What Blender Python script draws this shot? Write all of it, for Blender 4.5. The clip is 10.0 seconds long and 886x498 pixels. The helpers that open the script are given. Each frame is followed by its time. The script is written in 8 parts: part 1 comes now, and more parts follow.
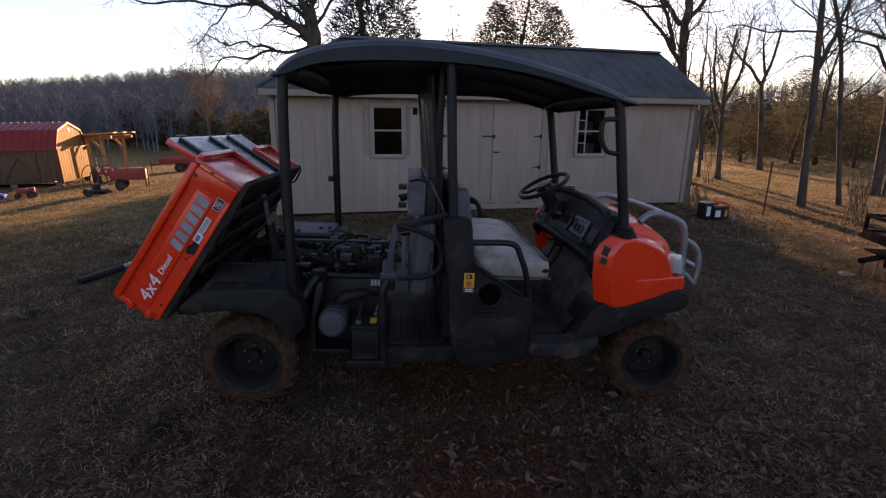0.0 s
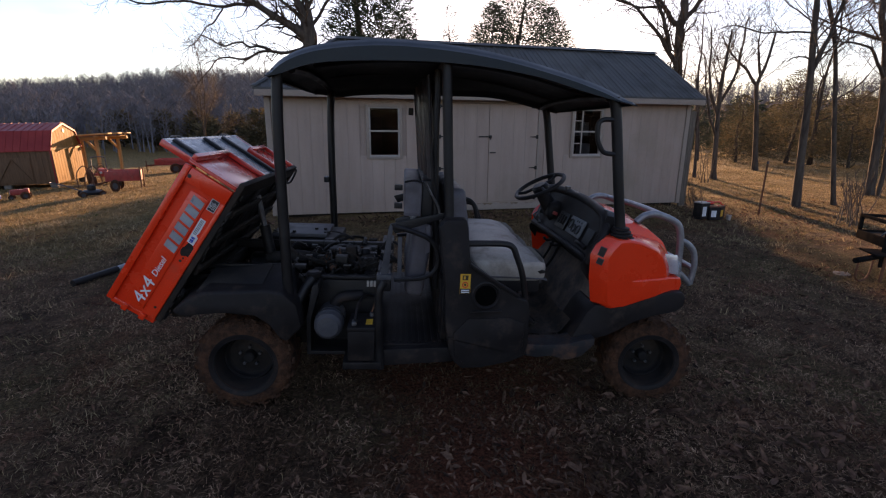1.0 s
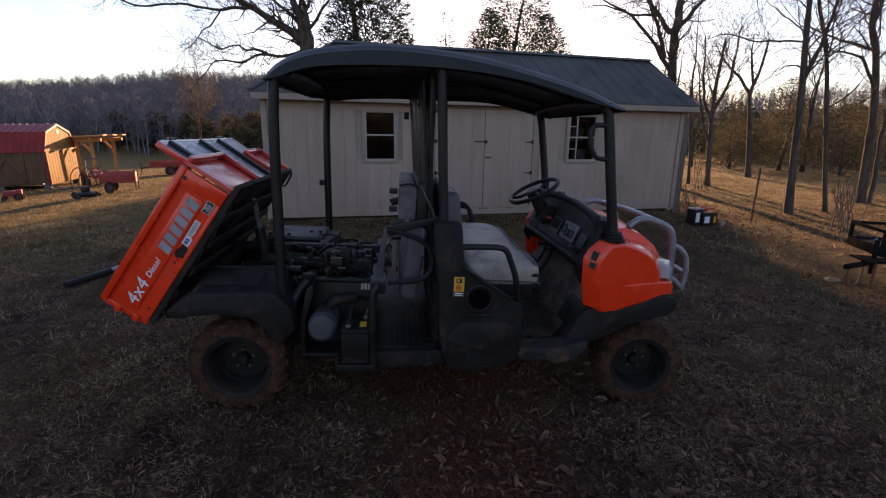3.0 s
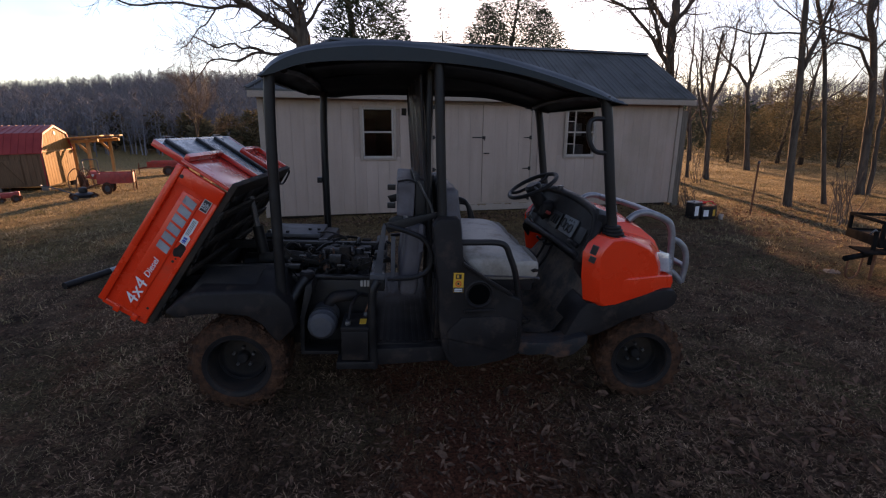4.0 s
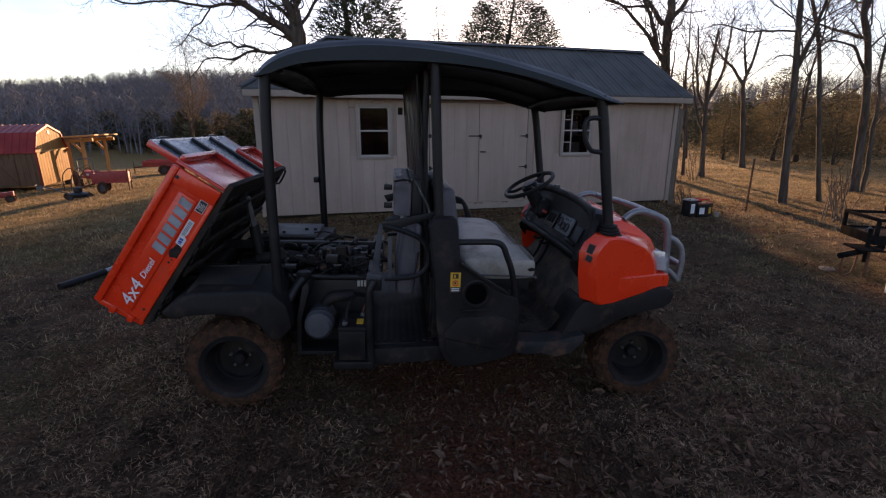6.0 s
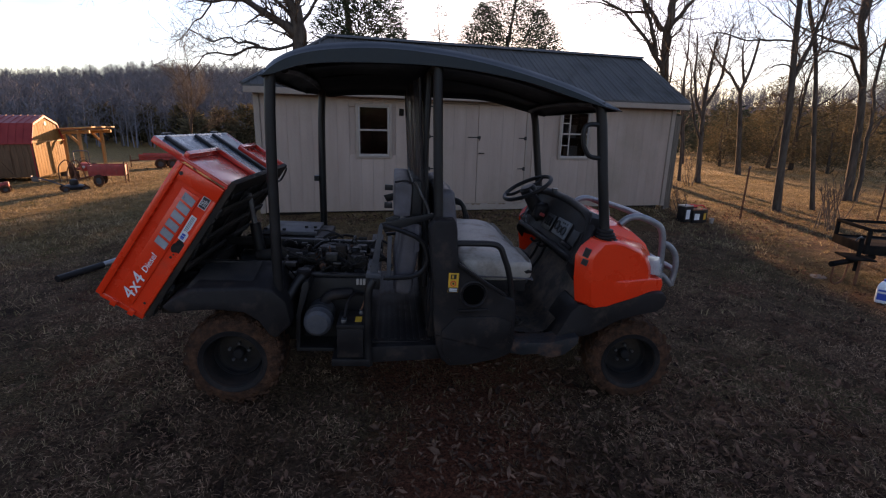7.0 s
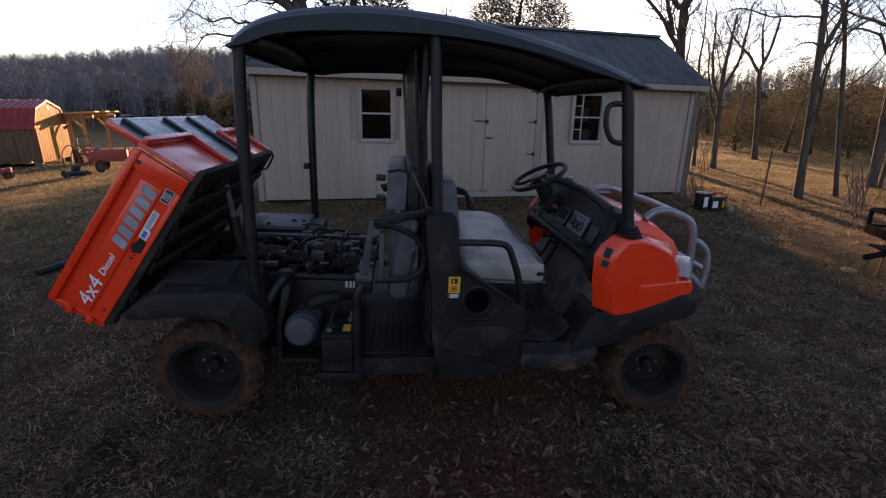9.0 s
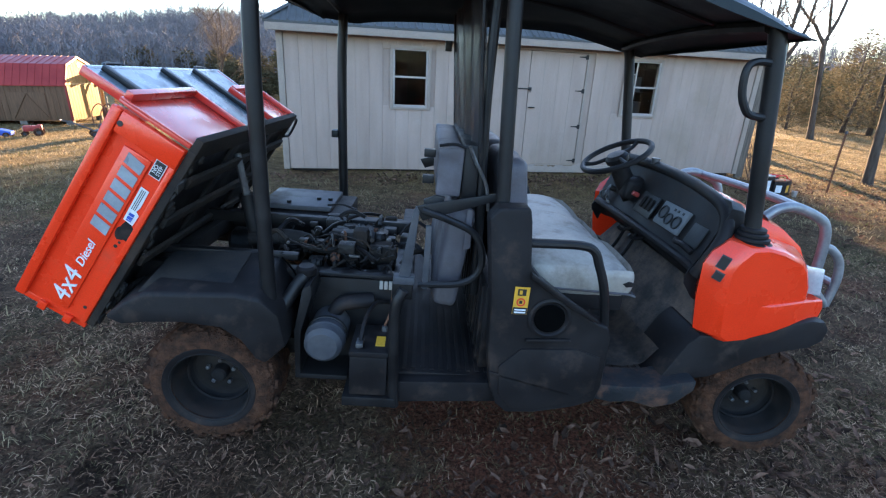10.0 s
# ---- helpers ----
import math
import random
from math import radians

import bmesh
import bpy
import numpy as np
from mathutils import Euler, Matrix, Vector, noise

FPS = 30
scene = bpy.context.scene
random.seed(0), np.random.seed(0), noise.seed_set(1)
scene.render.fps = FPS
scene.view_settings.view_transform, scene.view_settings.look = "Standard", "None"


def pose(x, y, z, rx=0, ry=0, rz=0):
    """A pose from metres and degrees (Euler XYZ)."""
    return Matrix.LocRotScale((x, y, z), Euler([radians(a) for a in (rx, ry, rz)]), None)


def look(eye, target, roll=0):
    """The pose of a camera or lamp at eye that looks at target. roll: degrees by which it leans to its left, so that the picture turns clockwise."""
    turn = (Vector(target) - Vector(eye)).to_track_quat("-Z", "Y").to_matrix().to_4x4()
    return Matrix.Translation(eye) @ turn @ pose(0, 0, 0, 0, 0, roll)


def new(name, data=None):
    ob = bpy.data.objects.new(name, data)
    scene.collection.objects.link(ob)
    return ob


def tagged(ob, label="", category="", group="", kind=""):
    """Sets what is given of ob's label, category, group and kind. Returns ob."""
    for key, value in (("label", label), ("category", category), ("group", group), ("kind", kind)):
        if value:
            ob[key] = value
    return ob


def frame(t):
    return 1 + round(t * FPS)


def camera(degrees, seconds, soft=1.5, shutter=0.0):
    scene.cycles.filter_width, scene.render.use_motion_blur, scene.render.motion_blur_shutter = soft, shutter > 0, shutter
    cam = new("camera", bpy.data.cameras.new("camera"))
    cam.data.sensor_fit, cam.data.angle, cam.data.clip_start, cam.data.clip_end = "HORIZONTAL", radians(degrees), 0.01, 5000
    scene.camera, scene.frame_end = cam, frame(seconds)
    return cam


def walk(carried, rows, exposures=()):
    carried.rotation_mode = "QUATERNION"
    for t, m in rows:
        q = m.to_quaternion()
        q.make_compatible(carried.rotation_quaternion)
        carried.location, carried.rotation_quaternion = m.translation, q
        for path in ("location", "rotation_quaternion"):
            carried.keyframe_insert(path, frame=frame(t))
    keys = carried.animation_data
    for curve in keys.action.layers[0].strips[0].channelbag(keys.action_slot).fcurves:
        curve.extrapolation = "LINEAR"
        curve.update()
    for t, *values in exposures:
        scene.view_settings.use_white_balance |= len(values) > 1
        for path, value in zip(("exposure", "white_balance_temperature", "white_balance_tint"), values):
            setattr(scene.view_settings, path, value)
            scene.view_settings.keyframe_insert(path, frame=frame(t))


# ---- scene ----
cam = camera(86.0, 10.0, 1.2)
PATH = [
    (0, (-0.133, -0.018, 1.654), (0.314, 1.867, 1.157), 0.50),
    (0.5, (-0.123, -0.014, 1.657), (0.328, 1.870, 1.159), 0.37),
    (1, (-0.127, -0.010, 1.654), (0.333, 1.873, 1.159), 0.47),
    (1.5, (-0.128, -0.016, 1.651), (0.340, 1.866, 1.159), 0.68),
    (2, (-0.125, -0.029, 1.651), (0.352, 1.852, 1.168), 0.97),
    (2.5, (-0.125, -0.030, 1.654), (0.355, 1.853, 1.181), 1.15),
    (4, (-0.121, -0.023, 1.645), (0.360, 1.855, 1.156), 0.29),
    (4.5, (-0.120, -0.020, 1.644), (0.386, 1.853, 1.158), 0.84),
    (5, (-0.117, -0.017, 1.641), (0.383, 1.859, 1.159), 0.65),
    (5.5, (-0.115, -0.016, 1.644), (0.371, 1.861, 1.150), -0.21),
    (7, (-0.145, -0.055, 1.666), (0.365, 1.814, 1.170), 1.48),
    (7.5, (-0.153, -0.070, 1.664), (0.349, 1.793, 1.140), 1.92),
    (8, (-0.151, -0.080, 1.656), (0.336, 1.784, 1.120), 1.72),
    (8.5, (-0.125, 0.004, 1.656), (0.352, 1.861, 1.088), 1.42),
    (9, (-0.022, 0.254, 1.652), (0.453, 2.115, 1.095), 1.34),
    (9.3, (-0.012, 0.400, 1.632), (0.425, 2.247, 1.007), 1.55),
    (9.5, (-0.014, 0.496, 1.608), (0.381, 2.338, 0.936), 1.97),
    (9.7, (-0.027, 0.615, 1.606), (0.347, 2.458, 0.922), 2.15),
    (10, (-0.046, 0.780, 1.605), (0.330, 2.625, 0.927), 2.80),
]
EXPOSURES = [(0, 1.29, 6450, 31), (8.0, 1.29, 6450, 31), (8.5, 1.48, 6400, 30), (9.0, 1.42, 6300, 30), (9.3, 2.42, 5950, 24), (9.5, 2.86, 5750, 19), (9.7, 2.93, 5600, 16), (10, 2.96, 5500, 14)]
walk(cam, [(t, look(eye, target, roll)) for t, eye, target, roll in PATH], EXPOSURES)

# ---- sky and sun: low sun behind the shed, to the right ----
SUN_AZ, SUN_EL = 21.0, 9.5
world = bpy.data.worlds.new("sky")
scene.world = world
world.use_nodes = True
wn = world.node_tree.nodes
sky = wn.new("ShaderNodeTexSky")
sky.sky_type = "NISHITA"
sky.sun_disc = False
sky.sun_elevation, sky.sun_rotation = radians(SUN_EL), radians(SUN_AZ)
sky.air_density, sky.dust_density, sky.ozone_density = 1.0, 0.35, 1.6
wl = world.node_tree.links
# thin mauve cloud streaks low in the sky
gaze = wn.new("ShaderNodeTexCoord").outputs["Generated"]
stretch = wn.new("ShaderNodeMapping")
stretch.inputs["Scale"].default_value = (1.0, 1.0, 3.2)
wl.new(gaze, stretch.inputs["Vector"])
puffs = wn.new("ShaderNodeTexNoise")
puffs.inputs["Scale"].default_value, puffs.inputs["Detail"].default_value, puffs.inputs["Roughness"].default_value = 4.2, 7, 0.55
wl.new(stretch.outputs["Vector"], puffs.inputs["Vector"])
cover = wn.new("ShaderNodeMapRange")
cover.inputs["From Min"].default_value, cover.inputs["From Max"].default_value = 0.54, 0.68
cover.inputs["To Max"].default_value = 0.6
wl.new(puffs.outputs["Fac"], cover.inputs["Value"])
cloud = wn.new("ShaderNodeMix")
cloud.data_type = "RGBA"
wl.new(cover.outputs["Result"], cloud.inputs["Factor"])
wl.new(sky.outputs["Color"], cloud.inputs[6])
cloud.inputs[7].default_value = (2.5, 2.35, 2.65, 1)
wl.new(cloud.outputs[2], wn["Background"].inputs["Color"])
wn["Background"].inputs["Strength"].default_value = 0.12
sun_data = bpy.data.lights.new("sun", "SUN")
sun_data.energy, sun_data.angle, sun_data.color = 6.2, radians(0.6), (1.0, 0.64, 0.30)
sun = new("sun", sun_data)
a, e = radians(SUN_AZ), radians(SUN_EL)
sun.matrix_basis = look((60 * math.sin(a) * math.cos(e), 60 * math.cos(a) * math.cos(e), 60 * math.sin(e)), (0, 0, 0))

# ---- materials ----
def ramp_mix(nt, fac, c1, c2, lo=0.35, hi=0.65):
    r = nt.nodes.new("ShaderNodeValToRGB")
    r.color_ramp.elements[0].position, r.color_ramp.elements[1].position = lo, hi
    r.color_ramp.elements[0].color, r.color_ramp.elements[1].color = (*c1, 1), (*c2, 1)
    nt.links.new(fac, r.inputs["Fac"])
    return r.outputs["Color"]


def noise_node(nt, vec, scale, detail=6, rough=0.6, stretch=None):
    n = nt.nodes.new("ShaderNodeTexNoise")
    n.inputs["Scale"].default_value, n.inputs["Detail"].default_value = scale, detail
    n.inputs["Roughness"].default_value = rough
    if stretch:
        m = nt.nodes.new("ShaderNodeMapping")
        m.inputs["Scale"].default_value = stretch
        nt.links.new(vec, m.inputs["Vector"])
        vec = m.outputs["Vector"]
    nt.links.new(vec, n.inputs["Vector"])
    return n.outputs["Fac"]


def mix_colour(nt, fac, a, b, mode="MIX"):
    m = nt.nodes.new("ShaderNodeMix")
    m.data_type, m.blend_type = "RGBA", mode
    if isinstance(fac, float):
        m.inputs["Factor"].default_value = fac
    else:
        nt.links.new(fac, m.inputs["Factor"])
    for sock, v in (("A", a), ("B", b)):
        s = [i for i in m.inputs if i.name == sock and i.type == "RGBA"][0]
        if isinstance(v, tuple):
            s.default_value = (*v, 1)
        else:
            nt.links.new(v, s)
    return [o for o in m.outputs if o.type == "RGBA"][0]


def surf(name, c1, c2, scale=8.0, rough=0.6, rough_var=0.15, metal=0.0, bump=0.2, bump_scale=60.0,
         dirt=None, dirt_scale=3.0, dirt_lo=0.55, dirt_hi=0.75, stretch=None, spread=0.0, coat=0.0, bump_dist=0.01, island=0.0, spec=0.5):
    """Two tones by a broad noise, fine relief, and patches of dirt over them."""
    m = bpy.data.materials.new(name)
    m.use_nodes = True
    nt = m.node_tree
    b = nt.nodes["Principled BSDF"]
    tc = nt.nodes.new("ShaderNodeTexCoord").outputs["Object"]
    broad = noise_node(nt, tc, scale, stretch=stretch)
    fine = noise_node(nt, tc, bump_scale, 4, 0.7, stretch)
    col = ramp_mix(nt, broad, c1, c2)
    grain = ramp_mix(nt, fine, (0.78, 0.78, 0.78), (1.12, 1.12, 1.12), 0.3, 0.7)
    col = mix_colour(nt, 0.6, col, grain, "MULTIPLY")
    if spread:
        rnd = nt.nodes.new("ShaderNodeObjectInfo").outputs["Random"]
        tone = ramp_mix(nt, rnd, (1 - spread,) * 3, (1 + spread,) * 3, 0, 1)
        col = mix_colour(nt, 1.0, col, tone, "MULTIPLY")
    if island:
        rnd = nt.nodes.new("ShaderNodeNewGeometry").outputs["Random Per Island"]
        tone = ramp_mix(nt, rnd, (1 - island, 1 - island, 1 - island), (1 + island, 1 + island * 0.95, 1 + island * 0.9), 0, 1)
        col = mix_colour(nt, 1.0, col, tone, "MULTIPLY")
    rr = nt.nodes.new("ShaderNodeMapRange")
    nt.links.new(broad, rr.inputs["Value"])
    rr.inputs["From Min"].default_value, rr.inputs["From Max"].default_value = 0.3, 0.7
    rr.inputs["To Min"].default_value, rr.inputs["To Max"].default_value = max(0.02, rough - rough_var), min(1, rough + rough_var)
    rough_out = rr.outputs["Result"]
    if dirt:
        d = noise_node(nt, tc, dirt_scale, 9, 0.68)
        r = nt.nodes.new("ShaderNodeMapRange")
        nt.links.new(d, r.inputs["Value"])
        r.inputs["From Min"].default_value, r.inputs["From Max"].default_value = dirt_lo, dirt_hi
        col = mix_colour(nt, r.outputs["Result"], col, dirt)
        ra = nt.nodes.new("ShaderNodeMix")
        nt.links.new(r.outputs["Result"], ra.inputs[0])
        nt.links.new(rough_out, ra.inputs[2])
        ra.inputs[3].default_value = 0.9
        rough_out = ra.outputs[0]
    nt.links.new(rough_out, b.inputs["Roughness"])
    nt.links.new(col, b.inputs["Base Color"])
    b.inputs["Metallic"].default_value = metal
    b.inputs["Coat Weight"].default_value = coat
    b.inputs["Specular IOR Level"].default_value = spec
    if spec < 0.1:
        b.inputs["IOR"].default_value = 1.02
    b.inputs["Coat Roughness"].default_value = 0.15
    if bump:
        bp = nt.nodes.new("ShaderNodeBump")
        bp.inputs["Strength"].default_value, bp.inputs["Distance"].default_value = bump, bump_dist
        nt.links.new(fine, bp.inputs["Height"])
        nt.links.new(bp.outputs["Normal"], b.inputs["Normal"])
    return m


def plain(name, c, rough=0.5, metal=0.0, **k):
    return surf(name, tuple(v * 0.88 for v in c), tuple(min(1, v * 1.1) for v in c), rough=rough, metal=metal, **k)


M = {}
M["orange"] = surf("orange_paint", (0.80, 0.036, 0.006), (0.85, 0.046, 0.009), 3, 0.27, 0.07, bump=0.02, bump_scale=200, dirt=(0.45, 0.075, 0.03), dirt_scale=5, dirt_lo=0.60, dirt_hi=0.95, coat=0.35, spec=0.4)
M["red_panel"] = surf("red_bed_paint", (0.60, 0.035, 0.022), (0.66, 0.05, 0.03), 4, 0.22, 0.08, bump=0.02, bump_scale=200, dirt=(0.30, 0.10, 0.07), dirt_scale=6, dirt_lo=0.66, dirt_hi=0.9, coat=0.6)
M["black_plastic"] = surf("black_plastic", (0.011, 0.0095, 0.0095), (0.019, 0.0165, 0.0165), 5, 0.5, 0.12, bump=0.08, bump_scale=350, dirt=(0.072, 0.049, 0.036), dirt_scale=8, dirt_lo=0.53, dirt_hi=0.85, spec=0.16)
M["roof_plastic"] = surf("faded_black_roof", (0.007, 0.012, 0.015), (0.014, 0.021, 0.025), 4, 0.5, 0.1, bump=0.05, bump_scale=260, dirt=(0.035, 0.037, 0.036), dirt_scale=2, dirt_lo=0.6, dirt_hi=1.0, spec=0.3)
M["black_metal"] = surf("black_painted_steel", (0.008, 0.0073, 0.0075), (0.015, 0.0135, 0.0135), 9, 0.45, 0.12, bump=0.04, bump_scale=180, dirt=(0.04, 0.032, 0.026), dirt_scale=5, dirt_lo=0.58, dirt_hi=0.95, spec=0.3)
M["dusty_top"] = surf("dusty_plastic", (0.016, 0.016, 0.017), (0.04, 0.034, 0.029), 9, 0.8, 0.1, bump=0.15, bump_scale=120, dirt=(0.075, 0.055, 0.038), dirt_scale=8, dirt_lo=0.55, dirt_hi=0.8, spec=0.2)
M["tyre"] = surf("muddy_rubber", (0.016, 0.014, 0.013), (0.032, 0.024, 0.019), 9, 0.9, 0.06, bump=1.0, bump_scale=60, bump_dist=0.03, dirt=(0.125, 0.06, 0.034), dirt_scale=18, dirt_lo=0.30, dirt_hi=0.64, spec=0.1)
# near-black for thin wires and for painted shade in the air intake
M["wire_and_recess_black"] = plain("wire_black_recess_shade", (0.003, 0.003, 0.003), 0.95, bump=0, spec=0.0)
M["floor_mat"] = surf("dusty_rubber_mat", (0.055, 0.049, 0.045), (0.105, 0.088, 0.076), 9, 0.8, 0.1, bump=0.8, bump_scale=40, dirt=(0.23, 0.16, 0.115), dirt_scale=8, dirt_lo=0.42, dirt_hi=0.70, spec=0.25)
M["fibre"] = surf("pale_grass_litter", (0.14, 0.078, 0.046), (0.50, 0.335, 0.215), 2.2, 0.9, 0.05, bump=0, island=0.85, spec=0.15)
M["matte_black"] = surf("dull_black_trailer_paint", (0.010, 0.010, 0.010), (0.020, 0.018, 0.016), 8, 0.9, 0.05, bump=0.1, dirt=(0.04, 0.025, 0.016), dirt_scale=6, dirt_lo=0.55, dirt_hi=0.8, spec=0.05)
M["muddy_step"] = surf("mud_smeared_plastic", (0.012, 0.013, 0.015), (0.022, 0.022, 0.023), 5, 0.6, 0.1, bump=0.3, bump_scale=60, dirt=(0.13, 0.065, 0.038), dirt_scale=11, dirt_lo=0.47, dirt_hi=0.72, spec=0.25)
M["rim"] = surf("grey_black_rim", (0.008, 0.0075, 0.0075), (0.018, 0.0165, 0.016), 8, 0.7, 0.1, bump=0.1, bump_scale=120, dirt=(0.04, 0.024, 0.016), dirt_scale=7, dirt_lo=0.5, dirt_hi=0.85, spec=0.18)
M["steel"] = surf("worn_steel", (0.10, 0.10, 0.105), (0.19, 0.185, 0.18), 20, 0.45, 0.15, 0.7, bump=0.1, dirt=(0.08, 0.055, 0.04), dirt_scale=9, dirt_lo=0.5, dirt_hi=0.75)
M["silver_bar"] = surf("silver_guard_bar", (0.20, 0.20, 0.21), (0.29, 0.29, 0.295), 12, 0.42, 0.1, 0.5, bump=0.05, dirt=(0.15, 0.12, 0.10), dirt_scale=7, dirt_lo=0.55, dirt_hi=0.85)
M["vinyl"] = surf("grey_vinyl", (0.30, 0.262, 0.22), (0.43, 0.38, 0.325), 5, 0.5, 0.1, bump=0.2, bump_scale=60, dirt=(0.15, 0.115, 0.085), dirt_scale=8, dirt_lo=0.52, dirt_hi=0.78)
M["vinyl_dark"] = surf("dull_grey_vinyl", (0.085, 0.077, 0.085), (0.125, 0.113, 0.122), 5, 0.5, 0.1, bump=0.12, bump_scale=240, dirt=(0.07, 0.055, 0.045), dirt_scale=4, dirt_lo=0.5, dirt_hi=0.8, spec=0.3)
M["bed_grey"] = surf("blue_grey_sheet", (0.12, 0.15, 0.17), (0.27, 0.31, 0.34), 3, 0.25, 0.12, 0.4, bump=0.05, bump_scale=120, dirt=(0.05, 0.055, 0.06), dirt_scale=3.5, dirt_lo=0.5, dirt_hi=0.75)
M["underbody"] = surf("grimy_underbody", (0.014, 0.012, 0.011), (0.03, 0.024, 0.019), 7, 0.8, 0.1, bump=0.4, bump_scale=50, dirt=(0.07, 0.045, 0.03), dirt_scale=4, dirt_lo=0.5, dirt_hi=0.85, spec=0.2)
M["engine"] = surf("oily_engine_metal", (0.006, 0.0055, 0.005), (0.022, 0.019, 0.017), 16, 0.5, 0.2, 0.3, bump=0.5, bump_scale=70, dirt=(0.075, 0.050, 0.034), dirt_scale=17, dirt_lo=0.54, dirt_hi=0.74, spec=0.45)
M["canister"] = surf("grey_canister", (0.050, 0.050, 0.056), (0.080, 0.080, 0.086), 8, 0.5, 0.1, bump=0.05, dirt=(0.075, 0.06, 0.048), dirt_scale=8, dirt_lo=0.5, dirt_hi=0.8, spec=0.3)
M["yellow"] = plain("yellow_sticker", (0.66, 0.36, 0.025), 0.5, bump=0)
M["white_sticker"] = plain("white_sticker", (0.70, 0.70, 0.70), 0.5, bump=0)
M["black_sticker"] = plain("black_sticker", (0.015, 0.015, 0.015), 0.5, bump=0)
M["red_sticker"] = plain("red_sticker", (0.6, 0.03, 0.02), 0.5, bump=0)
M["blue_sticker"] = plain("blue_sticker", (0.03, 0.08, 0.42), 0.5, bump=0)
M["silver_letter"] = plain("silver_lettering", (0.33, 0.36, 0.40), 0.4, 0.3, bump=0)
M["white_letter"] = plain("white_lettering", (0.72, 0.72, 0.73), 0.5, bump=0)
M["lens"] = surf("clear_lamp_lens", (0.50, 0.53, 0.56), (0.68, 0.71, 0.74), 30, 0.12, 0.04, 0.35, bump=0.1, bump_scale=80)
M["siding"] = surf("cream_board_siding", (0.328, 0.246, 0.198), (0.380, 0.288, 0.234), 1.4, 0.75, 0.08, bump=0.12, bump_scale=40, stretch=(6, 6, 0.7), dirt=(0.26, 0.205, 0.15), dirt_scale=0.9, dirt_lo=0.5, dirt_hi=0.85, spread=0.025, spec=0.2)
M["trim"] = surf("cream_trim", (0.275, 0.218, 0.175), (0.325, 0.26, 0.21), 3, 0.65, 0.1, bump=0.1, dirt=(0.25, 0.20, 0.15), dirt_scale=3, dirt_lo=0.55, dirt_hi=0.85, spec=0.2)
M["white_trim"] = plain("white_vinyl_frame", (0.36, 0.31, 0.27), 0.5, bump=0.05)
M["metal_roof"] = surf("grey_metal_roof", (0.060, 0.059, 0.056), (0.095, 0.092, 0.086), 1.2, 0.6, 0.1, 0.0, bump=0.08, bump_scale=60, dirt=(0.055, 0.053, 0.05), dirt_scale=1.5, dirt_lo=0.5, dirt_hi=0.8, stretch=(1, 1, 1), spec=0.25)
M["rotten"] = surf("rotten_board", (0.12, 0.08, 0.05), (0.24, 0.17, 0.11), 9, 0.9, 0.05, bump=0.5, spec=0.2)
M["old_wood"] = surf("weathered_grey_board", (0.085, 0.07, 0.056), (0.16, 0.13, 0.10), 5, 0.85, 0.08, bump=0.4, stretch=(8, 8, 0.6), spec=0.2)
M["pine"] = surf("sunlit_pine_boards", (0.40, 0.235, 0.085), (0.54, 0.34, 0.14), 4, 0.7, 0.1, bump=0.25, stretch=(7, 7, 0.5), spread=0.15, dirt=(0.30, 0.165, 0.07), dirt_scale=2, spec=0.2)
M["ochre"] = surf("ochre_plank_gable", (0.22, 0.115, 0.030), (0.31, 0.175, 0.052), 4, 0.75, 0.1, bump=0.25, stretch=(7, 7, 0.5), spread=0.12, dirt=(0.15, 0.08, 0.03), dirt_scale=2, spec=0.15)
M["panel_grey"] = plain("instrument_panel_grey", (0.13, 0.135, 0.14), 0.5, bump=0.02)
M["barn_brown"] = surf("brown_barn_boards", (0.10, 0.055, 0.03), (0.155, 0.09, 0.05), 4, 0.75, 0.1, bump=0.25, stretch=(7, 7, 0.5), spread=0.12, spec=0.2)
M["red_roof"] = surf("red_metal_roof", (0.24, 0.028, 0.025), (0.31, 0.042, 0.035), 1.5, 0.45, 0.1, 0.1, bump=0.05, spec=0.2)
# red darkened to paint in the shed room's shade
M["shaded_red"] = plain("shade_painted_red", (0.03, 0.008, 0.008), 0.7, spec=0.2)
M["red_paint"] = surf("faded_red_paint", (0.25, 0.022, 0.018), (0.36, 0.042, 0.032), 6, 0.5, 0.12, bump=0.1, dirt=(0.22, 0.10, 0.07), dirt_scale=4)
M["rust"] = surf("rusty_iron", (0.10, 0.045, 0.025), (0.20, 0.09, 0.045), 12, 0.85, 0.1, 0.2, bump=0.4)
M["bark"] = surf("grey_brown_bark", (0.055, 0.042, 0.033), (0.115, 0.092, 0.072), 3.5, 0.92, 0.05, bump=0.8, bump_scale=22, stretch=(3, 3, 0.7), bump_dist=0.03, spec=0.2)
M["twig"] = surf("bare_twigs", (0.07, 0.052, 0.04), (0.13, 0.10, 0.075), 2, 0.9, 0.05, bump=0, spec=0.2)
# paler, cooler grey than the near twigs: distance haze painted into the woods
M["forest"] = surf("hazed_woods", (0.125, 0.118, 0.130), (0.215, 0.202, 0.212), 0.05, 0.95, 0.03, bump=0, spec=0.1)
M["cedar"] = surf("cedar_needles", (0.022, 0.036, 0.016), (0.055, 0.066, 0.028), 0.8, 0.8, 0.1, bump=0, island=0.5, dirt=(0.11, 0.08, 0.035), dirt_scale=0.6, dirt_lo=0.5, dirt_hi=0.8, spec=0.2)
M["olive"] = surf("olive_brown_foliage", (0.066, 0.060, 0.030), (0.150, 0.118, 0.066), 0.5, 0.85, 0.1, bump=0, island=0.4, spec=0.2)
